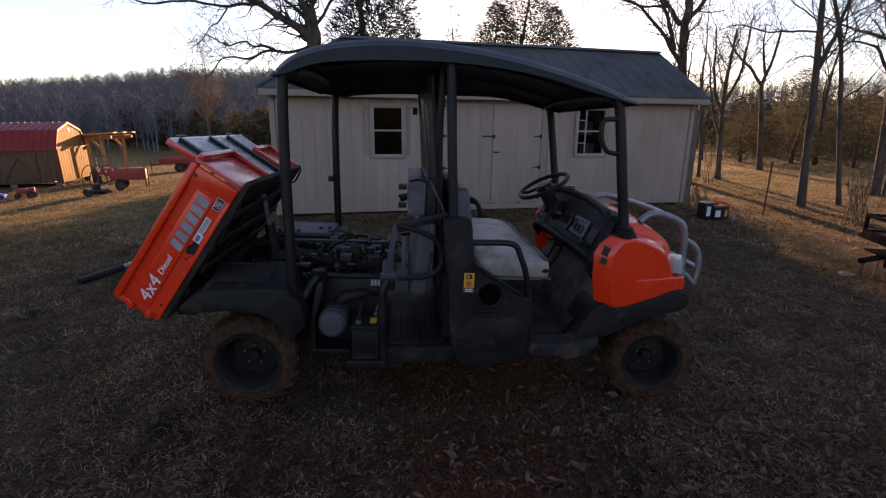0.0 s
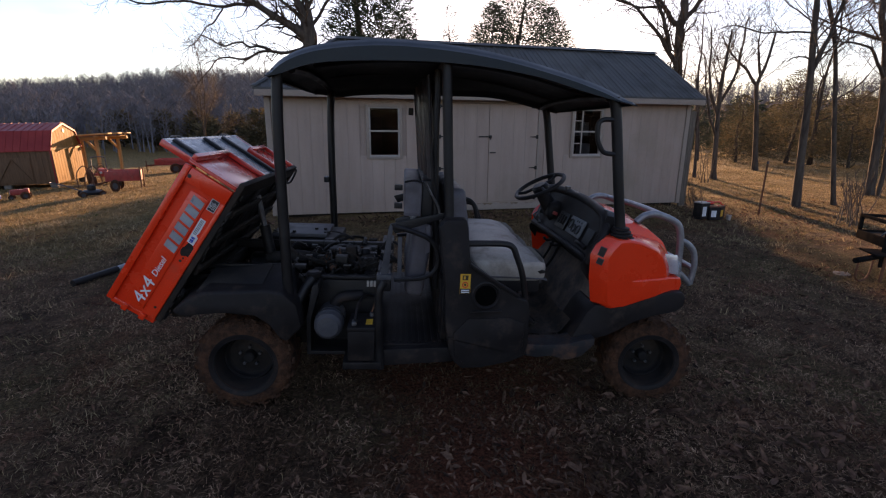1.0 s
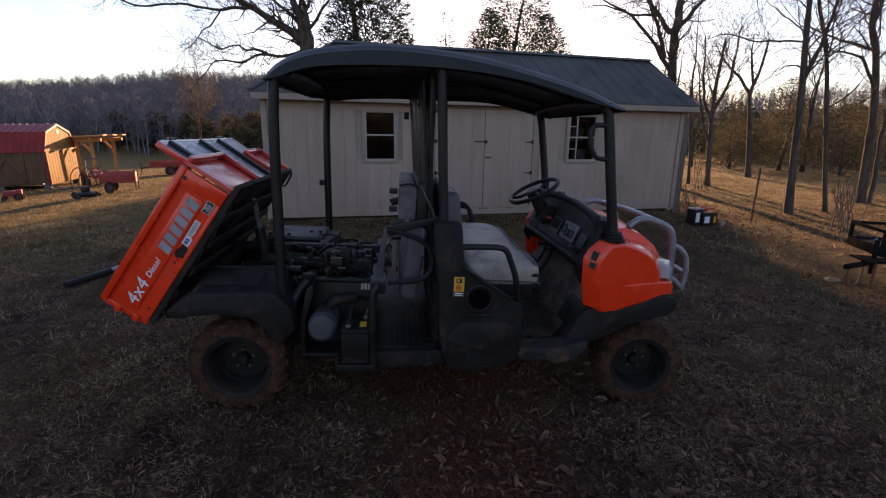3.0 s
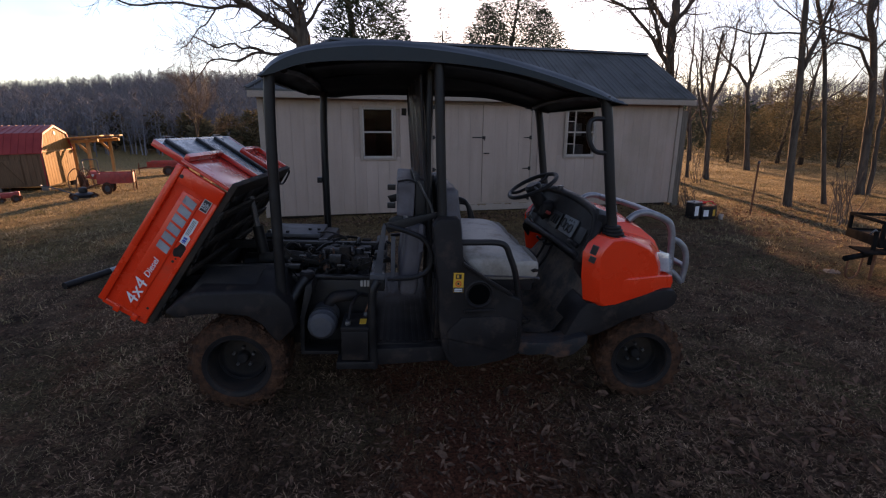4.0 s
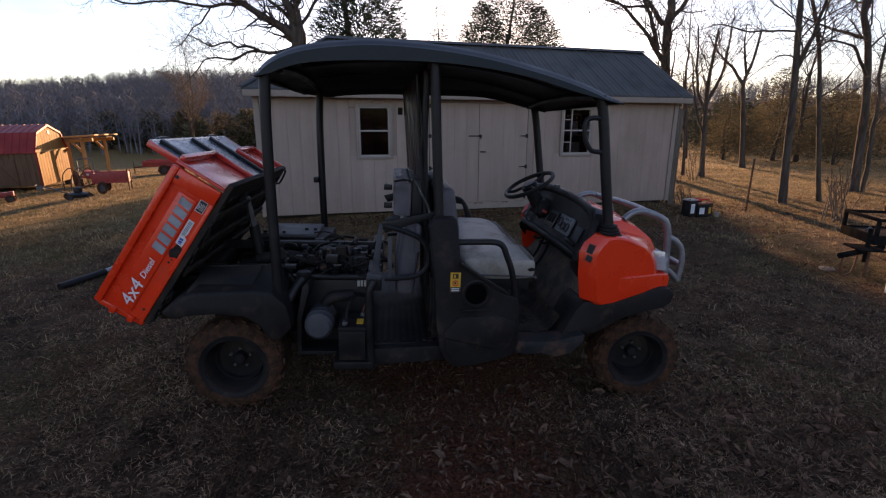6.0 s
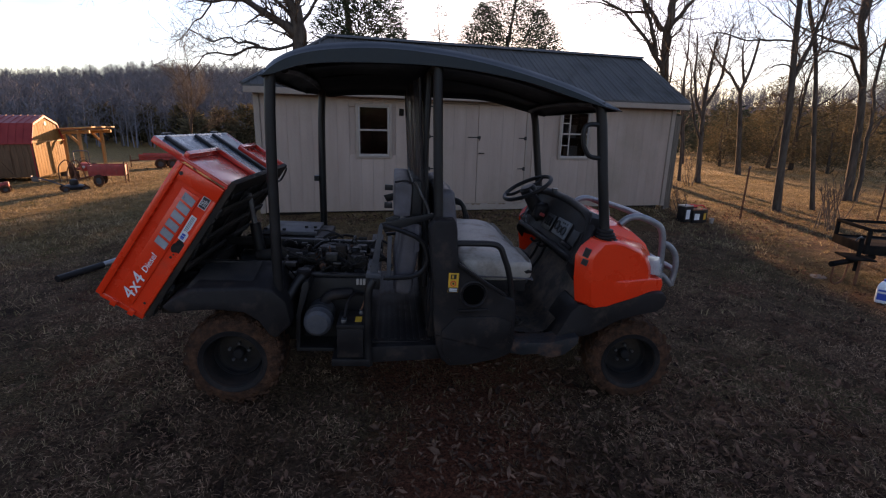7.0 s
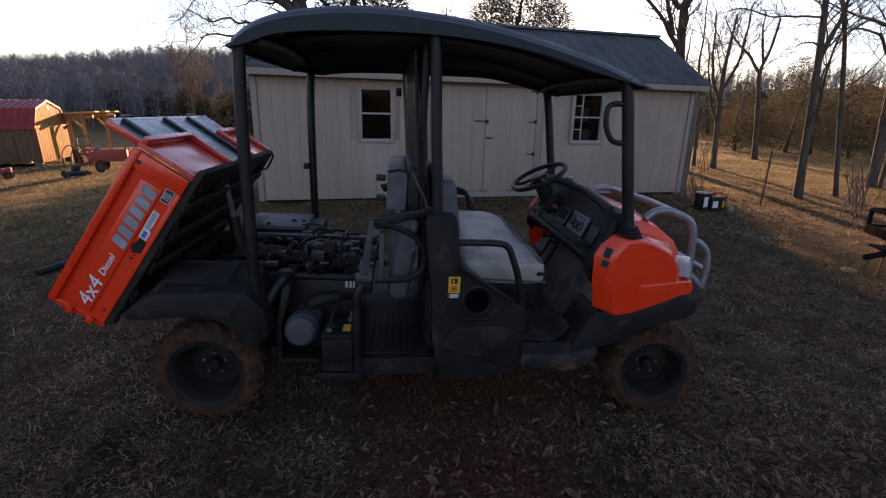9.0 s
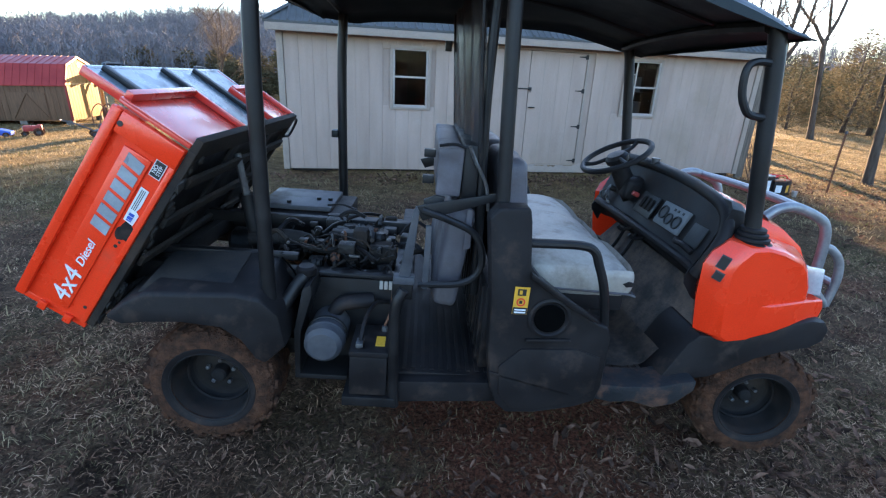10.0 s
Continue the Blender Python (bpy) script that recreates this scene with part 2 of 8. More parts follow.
M["straw"] = surf("dry_grass_blades", (0.17, 0.122, 0.06), (0.39, 0.30, 0.17), 0.9, 0.85, 0.1, bump=0, island=0.7, dirt=(0.10, 0.105, 0.034), dirt_scale=1.3, dirt_lo=0.52, dirt_hi=0.66, spec=0.15)
M["leaf"] = surf("fallen_brown_leaves", (0.065, 0.034, 0.023), (0.22, 0.130, 0.086), 14, 0.8, 0.1, bump=0.1, island=0.75, spec=0.2)
# near-black tone that paints shade inside the shed room
M["room_shade"] = plain("painted_room_shade", (0.018, 0.013, 0.011), 0.95, spec=0.1)
M["stone"] = surf("flat_field_stone", (0.12, 0.10, 0.08), (0.21, 0.18, 0.15), 6, 0.9, 0.05, bump=0.5, spec=0.2)
M["jug"] = plain("white_plastic_jug", (0.72, 0.76, 0.80), 0.35, bump=0.02)
M["deck"] = surf("grey_deck_board", (0.035, 0.03, 0.025), (0.06, 0.052, 0.045), 4, 0.85, 0.06, bump=0.3, stretch=(0.6, 7, 7), spec=0.05)

glass = bpy.data.materials.new("window_glass")
glass.use_nodes = True
gb = glass.node_tree.nodes["Principled BSDF"]
gb.inputs["Base Color"].default_value = (0.9, 0.93, 0.92, 1)
gb.inputs["Roughness"].default_value, gb.inputs["Transmission Weight"].default_value, gb.inputs["IOR"].default_value = 0.03, 1.0, 1.16
M["glass"] = glass
curtain = bpy.data.materials.new("cloudy_vinyl_curtain")
curtain.use_nodes = True
cn = curtain.node_tree
cb = cn.nodes["Principled BSDF"]
tc = cn.nodes.new("ShaderNodeTexCoord").outputs["Object"]
cf = noise_node(cn, tc, 9, 6, 0.6, (1, 1, 0.25))
cn.links.new(ramp_mix(cn, cf, (0.02, 0.021, 0.024), (0.065, 0.067, 0.075)), cb.inputs["Base Color"])
cb.inputs["Roughness"].default_value, cb.inputs["Alpha"].default_value = 0.3, 0.86
M["curtain"] = curtain


CLAY = ((0.55, 1.75), (0.75, 2.75))


def ground_material():
    m = bpy.data.materials.new("dry_lawn_and_clay")
    m.use_nodes = True
    nt = m.node_tree
    b = nt.nodes["Principled BSDF"]
    tc = nt.nodes.new("ShaderNodeTexCoord").outputs["Object"]
    broad, mid, fine = noise_node(nt, tc, 0.35, 7), noise_node(nt, tc, 4.5, 10, 0.75), noise_node(nt, tc, 55, 6, 0.8)
    turf = ramp_mix(nt, mid, (0.036, 0.021, 0.0135), (0.222, 0.137, 0.083), 0.36, 0.66)
    green = ramp_mix(nt, fine, (0.052, 0.045, 0.017), (0.192, 0.153, 0.064), 0.3, 0.7)
    col = mix_colour(nt, ramp_mix(nt, broad, (0, 0, 0), (0.8, 0.8, 0.8), 0.46, 0.64), turf, green)
    clay = ramp_mix(nt, fine, (0.100, 0.036, 0.020), (0.254, 0.097, 0.053), 0.3, 0.7)
    bare = noise_node(nt, tc, 0.8, 8, 0.7)
    col = mix_colour(nt, ramp_mix(nt, bare, (0, 0, 0), (0.85, 0.85, 0.85), 0.54, 0.68), col, clay)
    # scuffed clay where the vehicle stands and in front of it
    for (cx, cy), wide in (((CLAY[0]), 0.55), ((CLAY[1]), 0.8)):
        d = nt.nodes.new("ShaderNodeVectorMath")
        d.operation = "DISTANCE"
        nt.links.new(tc, d.inputs[0])
        d.inputs[1].default_value = (cx, cy, 0.1)
        wob = nt.nodes.new("ShaderNodeMath")
        wob.operation = "MULTIPLY_ADD"
        nt.links.new(mid, wob.inputs[0])
        wob.inputs[1].default_value = 1.3
        nt.links.new(d.outputs["Value"], wob.inputs[2])
        r = nt.nodes.new("ShaderNodeMapRange")
        nt.links.new(wob.outputs[0], r.inputs["Value"])
        r.inputs["From Min"].default_value, r.inputs["From Max"].default_value = wide + 0.75, wide + 0.35
        col = mix_colour(nt, r.outputs["Result"], col, clay)
    # mown lawn beyond the trodden yard: yellower straw, low sunlight painted into its brightness
    sep = nt.nodes.new("ShaderNodeSeparateXYZ")
    nt.links.new(tc, sep.inputs[0])
    lawn = ramp_mix(nt, mid, (0.090, 0.058, 0.022), (0.40, 0.265, 0.105), 0.34, 0.66)
    edge = nt.nodes.new("ShaderNodeMath")
    edge.operation = "MULTIPLY_ADD"
    nt.links.new(broad, edge.inputs[0])
    edge.inputs[1].default_value = 6.0
    nt.links.new(sep.outputs["Y"], edge.inputs[2])
    reach = nt.nodes.new("ShaderNodeMapRange")
    nt.links.new(edge.outputs[0], reach.inputs["Value"])
    reach.inputs["From Min"].default_value, reach.inputs["From Max"].default_value = 9.0, 13.0
    col = mix_colour(nt, reach.outputs["Result"], col, lawn)
    col = mix_colour(nt, 0.7, col, ramp_mix(nt, fine, (0.15, 0.15, 0.15), (1.8, 1.8, 1.8), 0.36, 0.66), "MULTIPLY")
    nt.links.new(col, b.inputs["Base Color"])
    b.inputs["Roughness"].default_value = 0.95
    b.inputs["Specular IOR Level"].default_value = 0.1
    bp = nt.nodes.new("ShaderNodeBump")
    bp.inputs["Strength"].default_value, bp.inputs["Distance"].default_value = 1.0, 0.05
    nt.links.new(fine, bp.inputs["Height"])
    b2 = nt.nodes.new("ShaderNodeBump")
    b2.inputs["Strength"].default_value, b2.inputs["Distance"].default_value = 0.9, 0.2
    nt.links.new(mid, b2.inputs["Height"])
    nt.links.new(bp.outputs["Normal"], b2.inputs["Normal"])
    nt.links.new(b2.outputs["Normal"], b.inputs["Normal"])
    return m


def let_light_through(name, share):
    """Thin dry leaves and blades pass some of the low sun."""
    nt = M[name].node_tree
    b = nt.nodes["Principled BSDF"]
    tr, mx = nt.nodes.new("ShaderNodeBsdfTranslucent"), nt.nodes.new("ShaderNodeMixShader")
    nt.links.new(b.inputs["Base Color"].links[0].from_socket, tr.inputs["Color"])
    mx.inputs[0].default_value = share
    nt.links.new(b.outputs[0], mx.inputs[1])
    nt.links.new(tr.outputs[0], mx.inputs[2])
    nt.links.new(mx.outputs[0], nt.nodes["Material Output"].inputs["Surface"])


for name in ("straw", "fibre", "leaf"):
    let_light_through(name, 0.4)
let_light_through("olive", 0.4)
M["ground"] = ground_material()

# ---- mesh tools ----
def part(name, bm, material, parent=None, label="", smooth=0.6):
    """Links a bmesh as one mesh object, under a thing or part."""
    bmesh.ops.recalc_face_normals(bm, faces=bm.faces)
    me = bpy.data.meshes.new(name)
    bm.to_mesh(me)
    bm.free()
    me.materials.append(M[material] if isinstance(material, str) else material)
    if smooth:
        me.shade_smooth()
        me.set_sharp_from_angle(angle=smooth)
    ob = new(name, me)
    if parent is not None:
        ob.parent = parent
    if label:
        ob["label"] = label
    return ob


def thing(name, m=None, label="", category="", group="", kind=""):
    ob = new(name)
    ob.empty_display_size = 0.1
    if m is not None:
        ob.matrix_basis = m
    return tagged(ob, label, category, group, kind)


def mesh_thing(name, bm, material, label, category, m=None, group="", kind="", smooth=0.6):
    ob = part(name, bm, material, None, "", smooth)
    if m is not None:
        ob.matrix_basis = m
    return tagged(ob, label, category, group, kind)


def bevel(bm, width, segments=2, geom=None, angle=0.5):
    if width <= 0:
        return bm
    bmesh.ops.recalc_face_normals(bm, faces=bm.faces)
    edges = [ed for ed in (geom or bm.edges) if ed.is_valid and len(ed.link_faces) == 2 and ed.calc_face_angle(0) > angle]
    if edges:
        bmesh.ops.bevel(bm, geom=edges, offset=width, segments=segments, affect="EDGES", profile=0.6, clamp_overlap=True)
    return bm


def box(x0, x1, y0, y1, z0, z1, bev=0.0, bm=None, m=None):
    b = bmesh.new()
    bmesh.ops.create_cube(b, size=1, matrix=Matrix.Translation(((x0 + x1) / 2, (y0 + y1) / 2, (z0 + z1) / 2)) @ Matrix.Diagonal((abs(x1 - x0), abs(y1 - y0), abs(z1 - z0), 1)))
    bevel(b, bev)
    return merge(bm, b, m)


def merge(bm, b, m=None):
    if m is not None:
        bmesh.ops.transform(b, matrix=m, verts=b.verts)
    if bm is None:
        return b
    me = bpy.data.meshes.new("tmp")
    b.to_mesh(me)
    b.free()
    bm.from_mesh(me)
    bpy.data.meshes.remove(me)
    return bm


def prism(pts, y0, y1, bev=0.0, bm=None, m=None, seg=2):
    """A side profile in x and z, drawn out from y0 to y1."""
    b = bmesh.new()
    f0 = [b.verts.new((x, y0, z)) for x, z in pts]
    f1 = [b.verts.new((x, y1, z)) for x, z in pts]
    b.faces.new(f0)
    b.faces.new(f1[::-1])
    n = len(pts)
    for i in range(n):
        b.faces.new((f0[i], f0[(i + 1) % n], f1[(i + 1) % n], f1[i]))
    bevel(b, bev, seg)
    return merge(bm, b, m)


def smooth_line(pts, steps=6):
    """A Catmull-Rom line through the points."""
    pts = [Vector(p) for p in pts]
    ext = [pts[0] * 2 - pts[1], *pts, pts[-1] * 2 - pts[-2]]
    out = []
    for i in range(1, len(ext) - 2):
        p0, p1, p2, p3 = ext[i - 1:i + 3]
        for k in range(steps):
            t = k / steps
            out.append(0.5 * ((2 * p1) + (p2 - p0) * t + (2 * p0 - 5 * p1 + 4 * p2 - p3) * t * t + (3 * p1 - p0 - 3 * p2 + p3) * t ** 3))
    return out + [pts[-1]]


def tube(pts, r, n=10, bm=None, steps=5, m=None, r_end=None, caps=True):
    b = bmesh.new()
    line = smooth_line(pts, steps) if steps > 1 and len(pts) > 2 else [Vector(p) for p in pts]
    rings = []
    side = None
    for i, p in enumerate(line):
        d = (line[min(i + 1, len(line) - 1)] - line[max(i - 1, 0)]).normalized()
        if side is None:
            side = d.orthogonal().normalized()
        side = (side - d * side.dot(d)).normalized()
        up = d.cross(side)
        rad = r if r_end is None else r + (r_end - r) * i / max(1, len(line) - 1)
        rings.append([b.verts.new(p + (side * math.cos(k * math.tau / n) + up * math.sin(k * math.tau / n)) * rad) for k in range(n)])
    for a0, a1 in zip(rings, rings[1:]):
        for k in range(n):
            b.faces.new((a0[k], a0[(k + 1) % n], a1[(k + 1) % n], a1[k]))
    if caps:
        b.faces.new(rings[0][::-1])
        b.faces.new(rings[-1])
    return merge(bm, b, m)


def lathe(profile, n=32, axis="Y", at=(0, 0, 0), bm=None, m=None, closed=False, caps=True):
    """Turns (radius, along) pairs about an axis."""
    b = bmesh.new()
    rings = []
    for r, h in profile:
        ring = []
        for k in range(n):
            c, s = r * math.cos(k * math.tau / n), r * math.sin(k * math.tau / n)
            v = {"Y": (c, h, s), "Z": (c, s, h), "X": (h, c, s)}[axis]
            ring.append(b.verts.new(Vector(v) + Vector(at)))
        rings.append(ring)
    pairs = list(zip(rings, rings[1:])) + ([(rings[-1], rings[0])] if closed else [])
    for a0, a1 in pairs:
        for k in range(n):
            b.faces.new((a0[k], a0[(k + 1) % n], a1[(k + 1) % n], a1[k]))
    if not closed and caps:
        if profile[0][0] > 1e-5:
            b.faces.new(rings[0][::-1])
        if profile[-1][0] > 1e-5:
            b.faces.new(rings[-1])
    bmesh.ops.remove_doubles(b, verts=b.verts, dist=1e-5)
    return merge(bm, b, m)


def loft(sections, bm=None, close_ends=True, closed=True):
    """Joins rings of equally many points."""
    b = bmesh.new()
    rings = [[b.verts.new(p) for p in s] for s in sections]
    n = len(rings[0])
    for a0, a1 in zip(rings, rings[1:]):
        for k in range(n if closed else n - 1):
            b.faces.new((a0[k], a0[(k + 1) % n], a1[(k + 1) % n], a1[k]))
    if close_ends and closed:
        b.faces.new(rings[0][::-1])
        b.faces.new(rings[-1])
    return merge(bm, b)


def interp(table, x):
    if x <= table[0][0]:
        return table[0][1]
    for (x0, v0), (x1, v1) in zip(table, table[1:]):
        if x <= x1:
            t = (x - x0) / (x1 - x0)
            return v0 + (v1 - v0) * t
    return table[-1][1]


def smooth_table(table, n=40):
    pts = smooth_line([(x, 0, z) for x, z in table], max(2, n // len(table)))
    return [(p.x, p.z) for p in pts]


def raw_mesh(name, verts, faces, material, smooth=False):
    me = bpy.data.meshes.new(name)
    me.from_pydata(verts, [], faces)
    me.materials.append(M[material])
    if smooth:
        me.shade_smooth()
    return me


def smoothstep(a, b, x):
    t = max(0.0, min(1.0, (x - a) / (b - a)))
    return t * t * (3 - 2 * t)


def text_mesh(body, size, depth=0.0015, shear=0.0):
    cu = bpy.data.curves.new("lettering", "FONT")
    cu.body, cu.size, cu.extrude, cu.shear, cu.align_x, cu.align_y = body, size, depth, shear, "CENTER", "CENTER"
    cu.resolution_u = 3
    ob = bpy.data.objects.new("lettering", cu)
    scene.collection.objects.link(ob)
    bpy.context.view_layer.update()
    me = bpy.data.meshes.new_from_object(ob.evaluated_get(bpy.context.evaluated_depsgraph_get()))
    bpy.data.objects.remove(ob)
    bpy.data.curves.remove(cu)
    return me


def lettering(name, body, size, m, material, parent, label="", shear=0.0):
    me = text_mesh(body, size, shear=shear)
    me.transform(m)
    me.materials.append(M[material])
    ob = new(name, me)
    ob.parent = parent
    if label:
        ob["label"] = label
    return ob

# ---- ground ----
def hill(az, r):
    """Rise of the wooded ridges round the yard."""
    top = interp([(-180, 7), (-60, 4), (-30, 5), (-15, 12.6), (-6, 14.2), (4, 8), (30, 8), (45, 10.5), (60, 11), (75, 9), (180, 7)], az)
    dip = 1.2 * (1 - 0.8 * smoothstep(14, 32, az))
    return top * smoothstep(70, 190, r) - dip * smoothstep(22, 60, r) * (1 - smoothstep(60, 120, r))


def height(x, y):
    r, az = math.hypot(x, y), math.degrees(math.atan2(x, y))
    z = 0.10 - 0.045 * (max(-1.6, min(3.2, x)))
    level = smoothstep(14, 32, az)
    z -= 1.05 * smoothstep(0, 20, max(0, -1.5 - x) * 1.6 + max(0, y - 9) * 0.35 * (1 - 0.85 * level))
    near = 1 - smoothstep(12, 40, r)
    z += (0.135 - z) * smoothstep(6.9, 8.35, y) * (1 - smoothstep(11.6, 13.0, y)) * smoothstep(-2.6, -1.0, x) * (1 - smoothstep(6.2, 8.2, x))
    z += near * (0.035 * noise.noise((x * 0.7, y * 0.7, 3)) + 0.014 * noise.noise((x * 2.6, y * 2.6, 9)))
    # ruts in the left lawn
    rut = math.sin((x * 0.55 + y * 0.9) * 1.9 + 0.8 * noise.noise((x * 0.5, y * 0.5, 1)))
    z += near * -0.05 * smoothstep(0.55, 1.0, rut) * smoothstep(-1.4, -2.6, x) * (1 - smoothstep(9, 15, y))
    z += near * 0.02 * noise.noise((x * 1.4, y * 1.4, 15)) * smoothstep(-1.2, -2.2, x)
    return z + hill(az, r)


def ground_sheet():
    rings, r = [0.0], 0.0
    while r < 900:
        r += 0.11 + r * (0.012 if r < 12 else 0.035)
        rings.append(r)
    na, verts, faces = 260, [], []
    cx, cy = 0.8, 3.5
    for r in rings[1:]:
        for k in range(na):
            x, y = cx + r * math.sin(k * math.tau / na), cy + r * math.cos(k * math.tau / na)
            verts.append((x, y, height(x, y)))
    for i in range(len(rings) - 2):
        for k in range(na):
            a0, a1 = i * na + k, i * na + (k + 1) % na
            faces.append((a0, a1, a1 + na, a0 + na))
    verts.append((cx, cy, height(cx, cy)))
    for k in range(na):
        faces.append((len(verts) - 1, (k + 1) % na, k))
    ob = new("ground", raw_mesh("ground", verts, faces, "ground", True))
    return tagged(ob, "dry winter lawn with bare red clay patches", "ground", kind="structure")


ground_sheet()

# ---- the cream shed ----
SX0, SX1, SY0, SY1 = -1.05, 7.05, 8.50, 11.50
SB, SE, SR = 0.17, 2.33, 3.27
WINDOWS = [(0.62, 1.15, 1.16, 1.98), (4.50, 5.10, 1.16, 2.0)]
DOOR = (1.86, 3.76, 0.30, 2.08)


def shed():
    s = thing("garden_shed", label="cream board-sided shed with grey metal roof on grass", category="shed")
    # boards of the front wall, left out at the openings
    x = SX0 + 0.09
    w = 0.203
    while x < SX1 - 0.09:
        x1 = min(x + w, SX1 - 0.09)
        spans = [(SB, SE)]
        for ox0, ox1, oz0, oz1 in [*WINDOWS, DOOR]:
            if x1 > ox0 + 0.001 and x < ox1 - 0.001:
                spans = [q for a0, a1 in spans for q in ((a0, min(a1, oz0)), (max(a0, oz1), a1)) if q[1] - q[0] > 0.01]
        for a0, a1 in spans:
            b = box(x + 0.0012, x1 - 0.0012, SY0 - 0.004, SY0 + 0.02, a0, a1, 0.0015)
            part("siding_board", b, "siding", s)
        x = x1
    # the wall behind the boards, as strips round the openings
    strips = []
    x = SX0 + 0.02
    for ox0, ox1, oz0, oz1 in sorted([*WINDOWS, DOOR]):
        strips += [(x, ox0, SB + 0.02, SE), (ox0, ox1, SB + 0.02, oz0), (ox0, ox1, oz1, SE)]
        x = ox1
    for x0, x1, z0, z1 in [*strips, (x, SX1 - 0.02, SB + 0.02, SE)]:
        part("front_wall", box(x0, x1, SY0 + 0.022, SY0 + 0.09, z0, z1), "siding", s, smooth=0)
    part("back_wall", box(SX0, SX1, SY1 - 0.09, SY1, SB, SE), "siding", s, smooth=0)
    ym = (SY0 + SY1) / 2
    for x0, x1 in ((SX0, SX0 + 0.09), (SX1 - 0.09, SX1)):
        b = bmesh.new()
        prof = [(SY0 + 0.09, SB), (SY1 - 0.09, SB), (SY1 - 0.09, SE), (ym, SR - 0.06 if x0 > 0 else SE + 0.01), (SY0 + 0.09, SE)]
        f0, f1 = [b.verts.new((x0, y, z)) for y, z in prof], [b.verts.new((x1, y, z)) for y, z in prof]
        b.faces.new(f0)
        b.faces.new(f1[::-1])
        for i in range(5):
            b.faces.new((f0[i], f0[(i + 1) % 5], f1[(i + 1) % 5], f1[i]))
        part("gable_wall", b, "siding", s, smooth=0)
    # floor, added lining and ceiling carry the room's shade in their colour
    part("shed_floor", box(SX0 + 0.09, SX1 - 0.09, SY0 + 0.09, SY1 - 0.09, SB, SB + 0.08), "room_shade", s, smooth=0)
    part("inner_lining", box(SX0 + 0.09, SX1 - 0.09, SY1 - 0.11, SY1 - 0.091, SB + 0.08, SE - 0.02), "room_shade", s, smooth=0)
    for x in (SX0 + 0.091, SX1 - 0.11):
        part("inner_lining", box(x, x + 0.018, SY0 + 0.091, SY1 - 0.111, SB + 0.08, SE - 0.02), "room_shade", s, smooth=0)
    part("inner_ceiling", box(SX0 + 0.09, SX1 - 0.09, SY0 + 0.09, SY1 - 0.09, SE - 0.02, SE), "room_shade", s, smooth=0)
    for x0 in (SX0 - 0.008, SX1 - 0.082):
        part("corner_trim", box(x0, x0 + 0.09, SY0 - 0.022, SY0 + 0.02, SB - 0.01, SE, 0.004), "trim", s)
    part("corner_board", box(SX1 + 0.012, SX1 + 0.16, SY0 - 0.01, SY0 + 0.05, 0.0, 2.02, 0.004), "old_wood", s, "weathered dark board leaning at the corner")
    # roof: hipped at the left end, gabled at the right, with standing ribs
    run, rise, over = ym - SY0, SR - SE, 0.22
    x0, x1, xh = SX0 - 0.14, SX1 + 0.16, 0.20
    z_e = SE + 0.03 - over * rise / run
    def slab(pts, nm):
        b = bmesh.new()
        lo = [b.verts.new(p) for p in pts]
        hi = [b.verts.new(Vector(p) + Vector((0, 0, 0.03))) for p in pts]
        b.faces.new(lo)
        b.faces.new(hi[::-1])
        for i in range(len(pts)):
            b.faces.new((lo[i], lo[(i + 1) % len(pts)], hi[(i + 1) % len(pts)], hi[i]))
        return part(nm, b, "metal_roof", s, smooth=0)
    def rib(a0, a1, wide, tall, parent):
        r = bmesh.new()
        across = (a1 - a0).cross(Vector((0, 0, 1))).normalized()
        lo = [r.verts.new(p) for p in (a0 - across * wide, a0 + across * wide, a1 + across * wide, a1 - across * wide)]
        h = Vector((0, 0, tall))
        hi = [r.verts.new(p + h) for p in (a0 - across * wide * 0.4, a0 + across * wide * 0.4, a1 + across * wide * 0.4, a1 - across * wide * 0.4)]
        r.faces.new(hi)
        for i in range(4):
            r.faces.new((lo[i], lo[(i + 1) % 4], hi[(i + 1) % 4], hi[i]))
        part("rib", r, "metal_roof", parent, smooth=0)
    for side in (-1, 1):
        yf = ym + side * (run + over)
        roof = slab([(x0, yf, z_e), (x1, yf, z_e), (x1, ym, SR), (xh, ym, SR)], "roof")
        k, xx = 0, x0 + 0.03
        while xx < x1:
            f = 1.0 if xx >= xh else (xx - x0) / (xh - x0)
            big = k % 3 == 0
            a0, a1 = Vector((xx, yf, z_e + 0.032)), Vector((xx, yf + (ym - yf) * f, z_e + (SR - z_e) * f + 0.032))
            if f > 0.04:
                rib(a0, a1, 0.022 if big else 0.012, 0.02 if big else 0.008, roof)
            xx += 0.10
            k += 1
        part("fascia", box(x0 + 0.02, x1 - 0.02, yf - 0.012 - 0.01 * side, yf + 0.012 - 0.01 * side, z_e - 0.10, z_e - 0.003, 0.003), "trim", s)
        part("soffit", box(x0 + 0.04, x1 - 0.04, min(yf, ym + side * run), max(yf, ym + side * run), z_e - 0.075, z_e - 0.05), "trim", s, smooth=0)
    hip = slab([(x0, ym - run - over, z_e), (x0, ym + run + over, z_e), (xh, ym, SR)], "hip_roof")
    for side in (-1, 1):
        rib(Vector((x0, ym + side * (run + over), z_e + 0.034)), Vector((xh, ym, SR + 0.034)), 0.05, 0.025, hip)
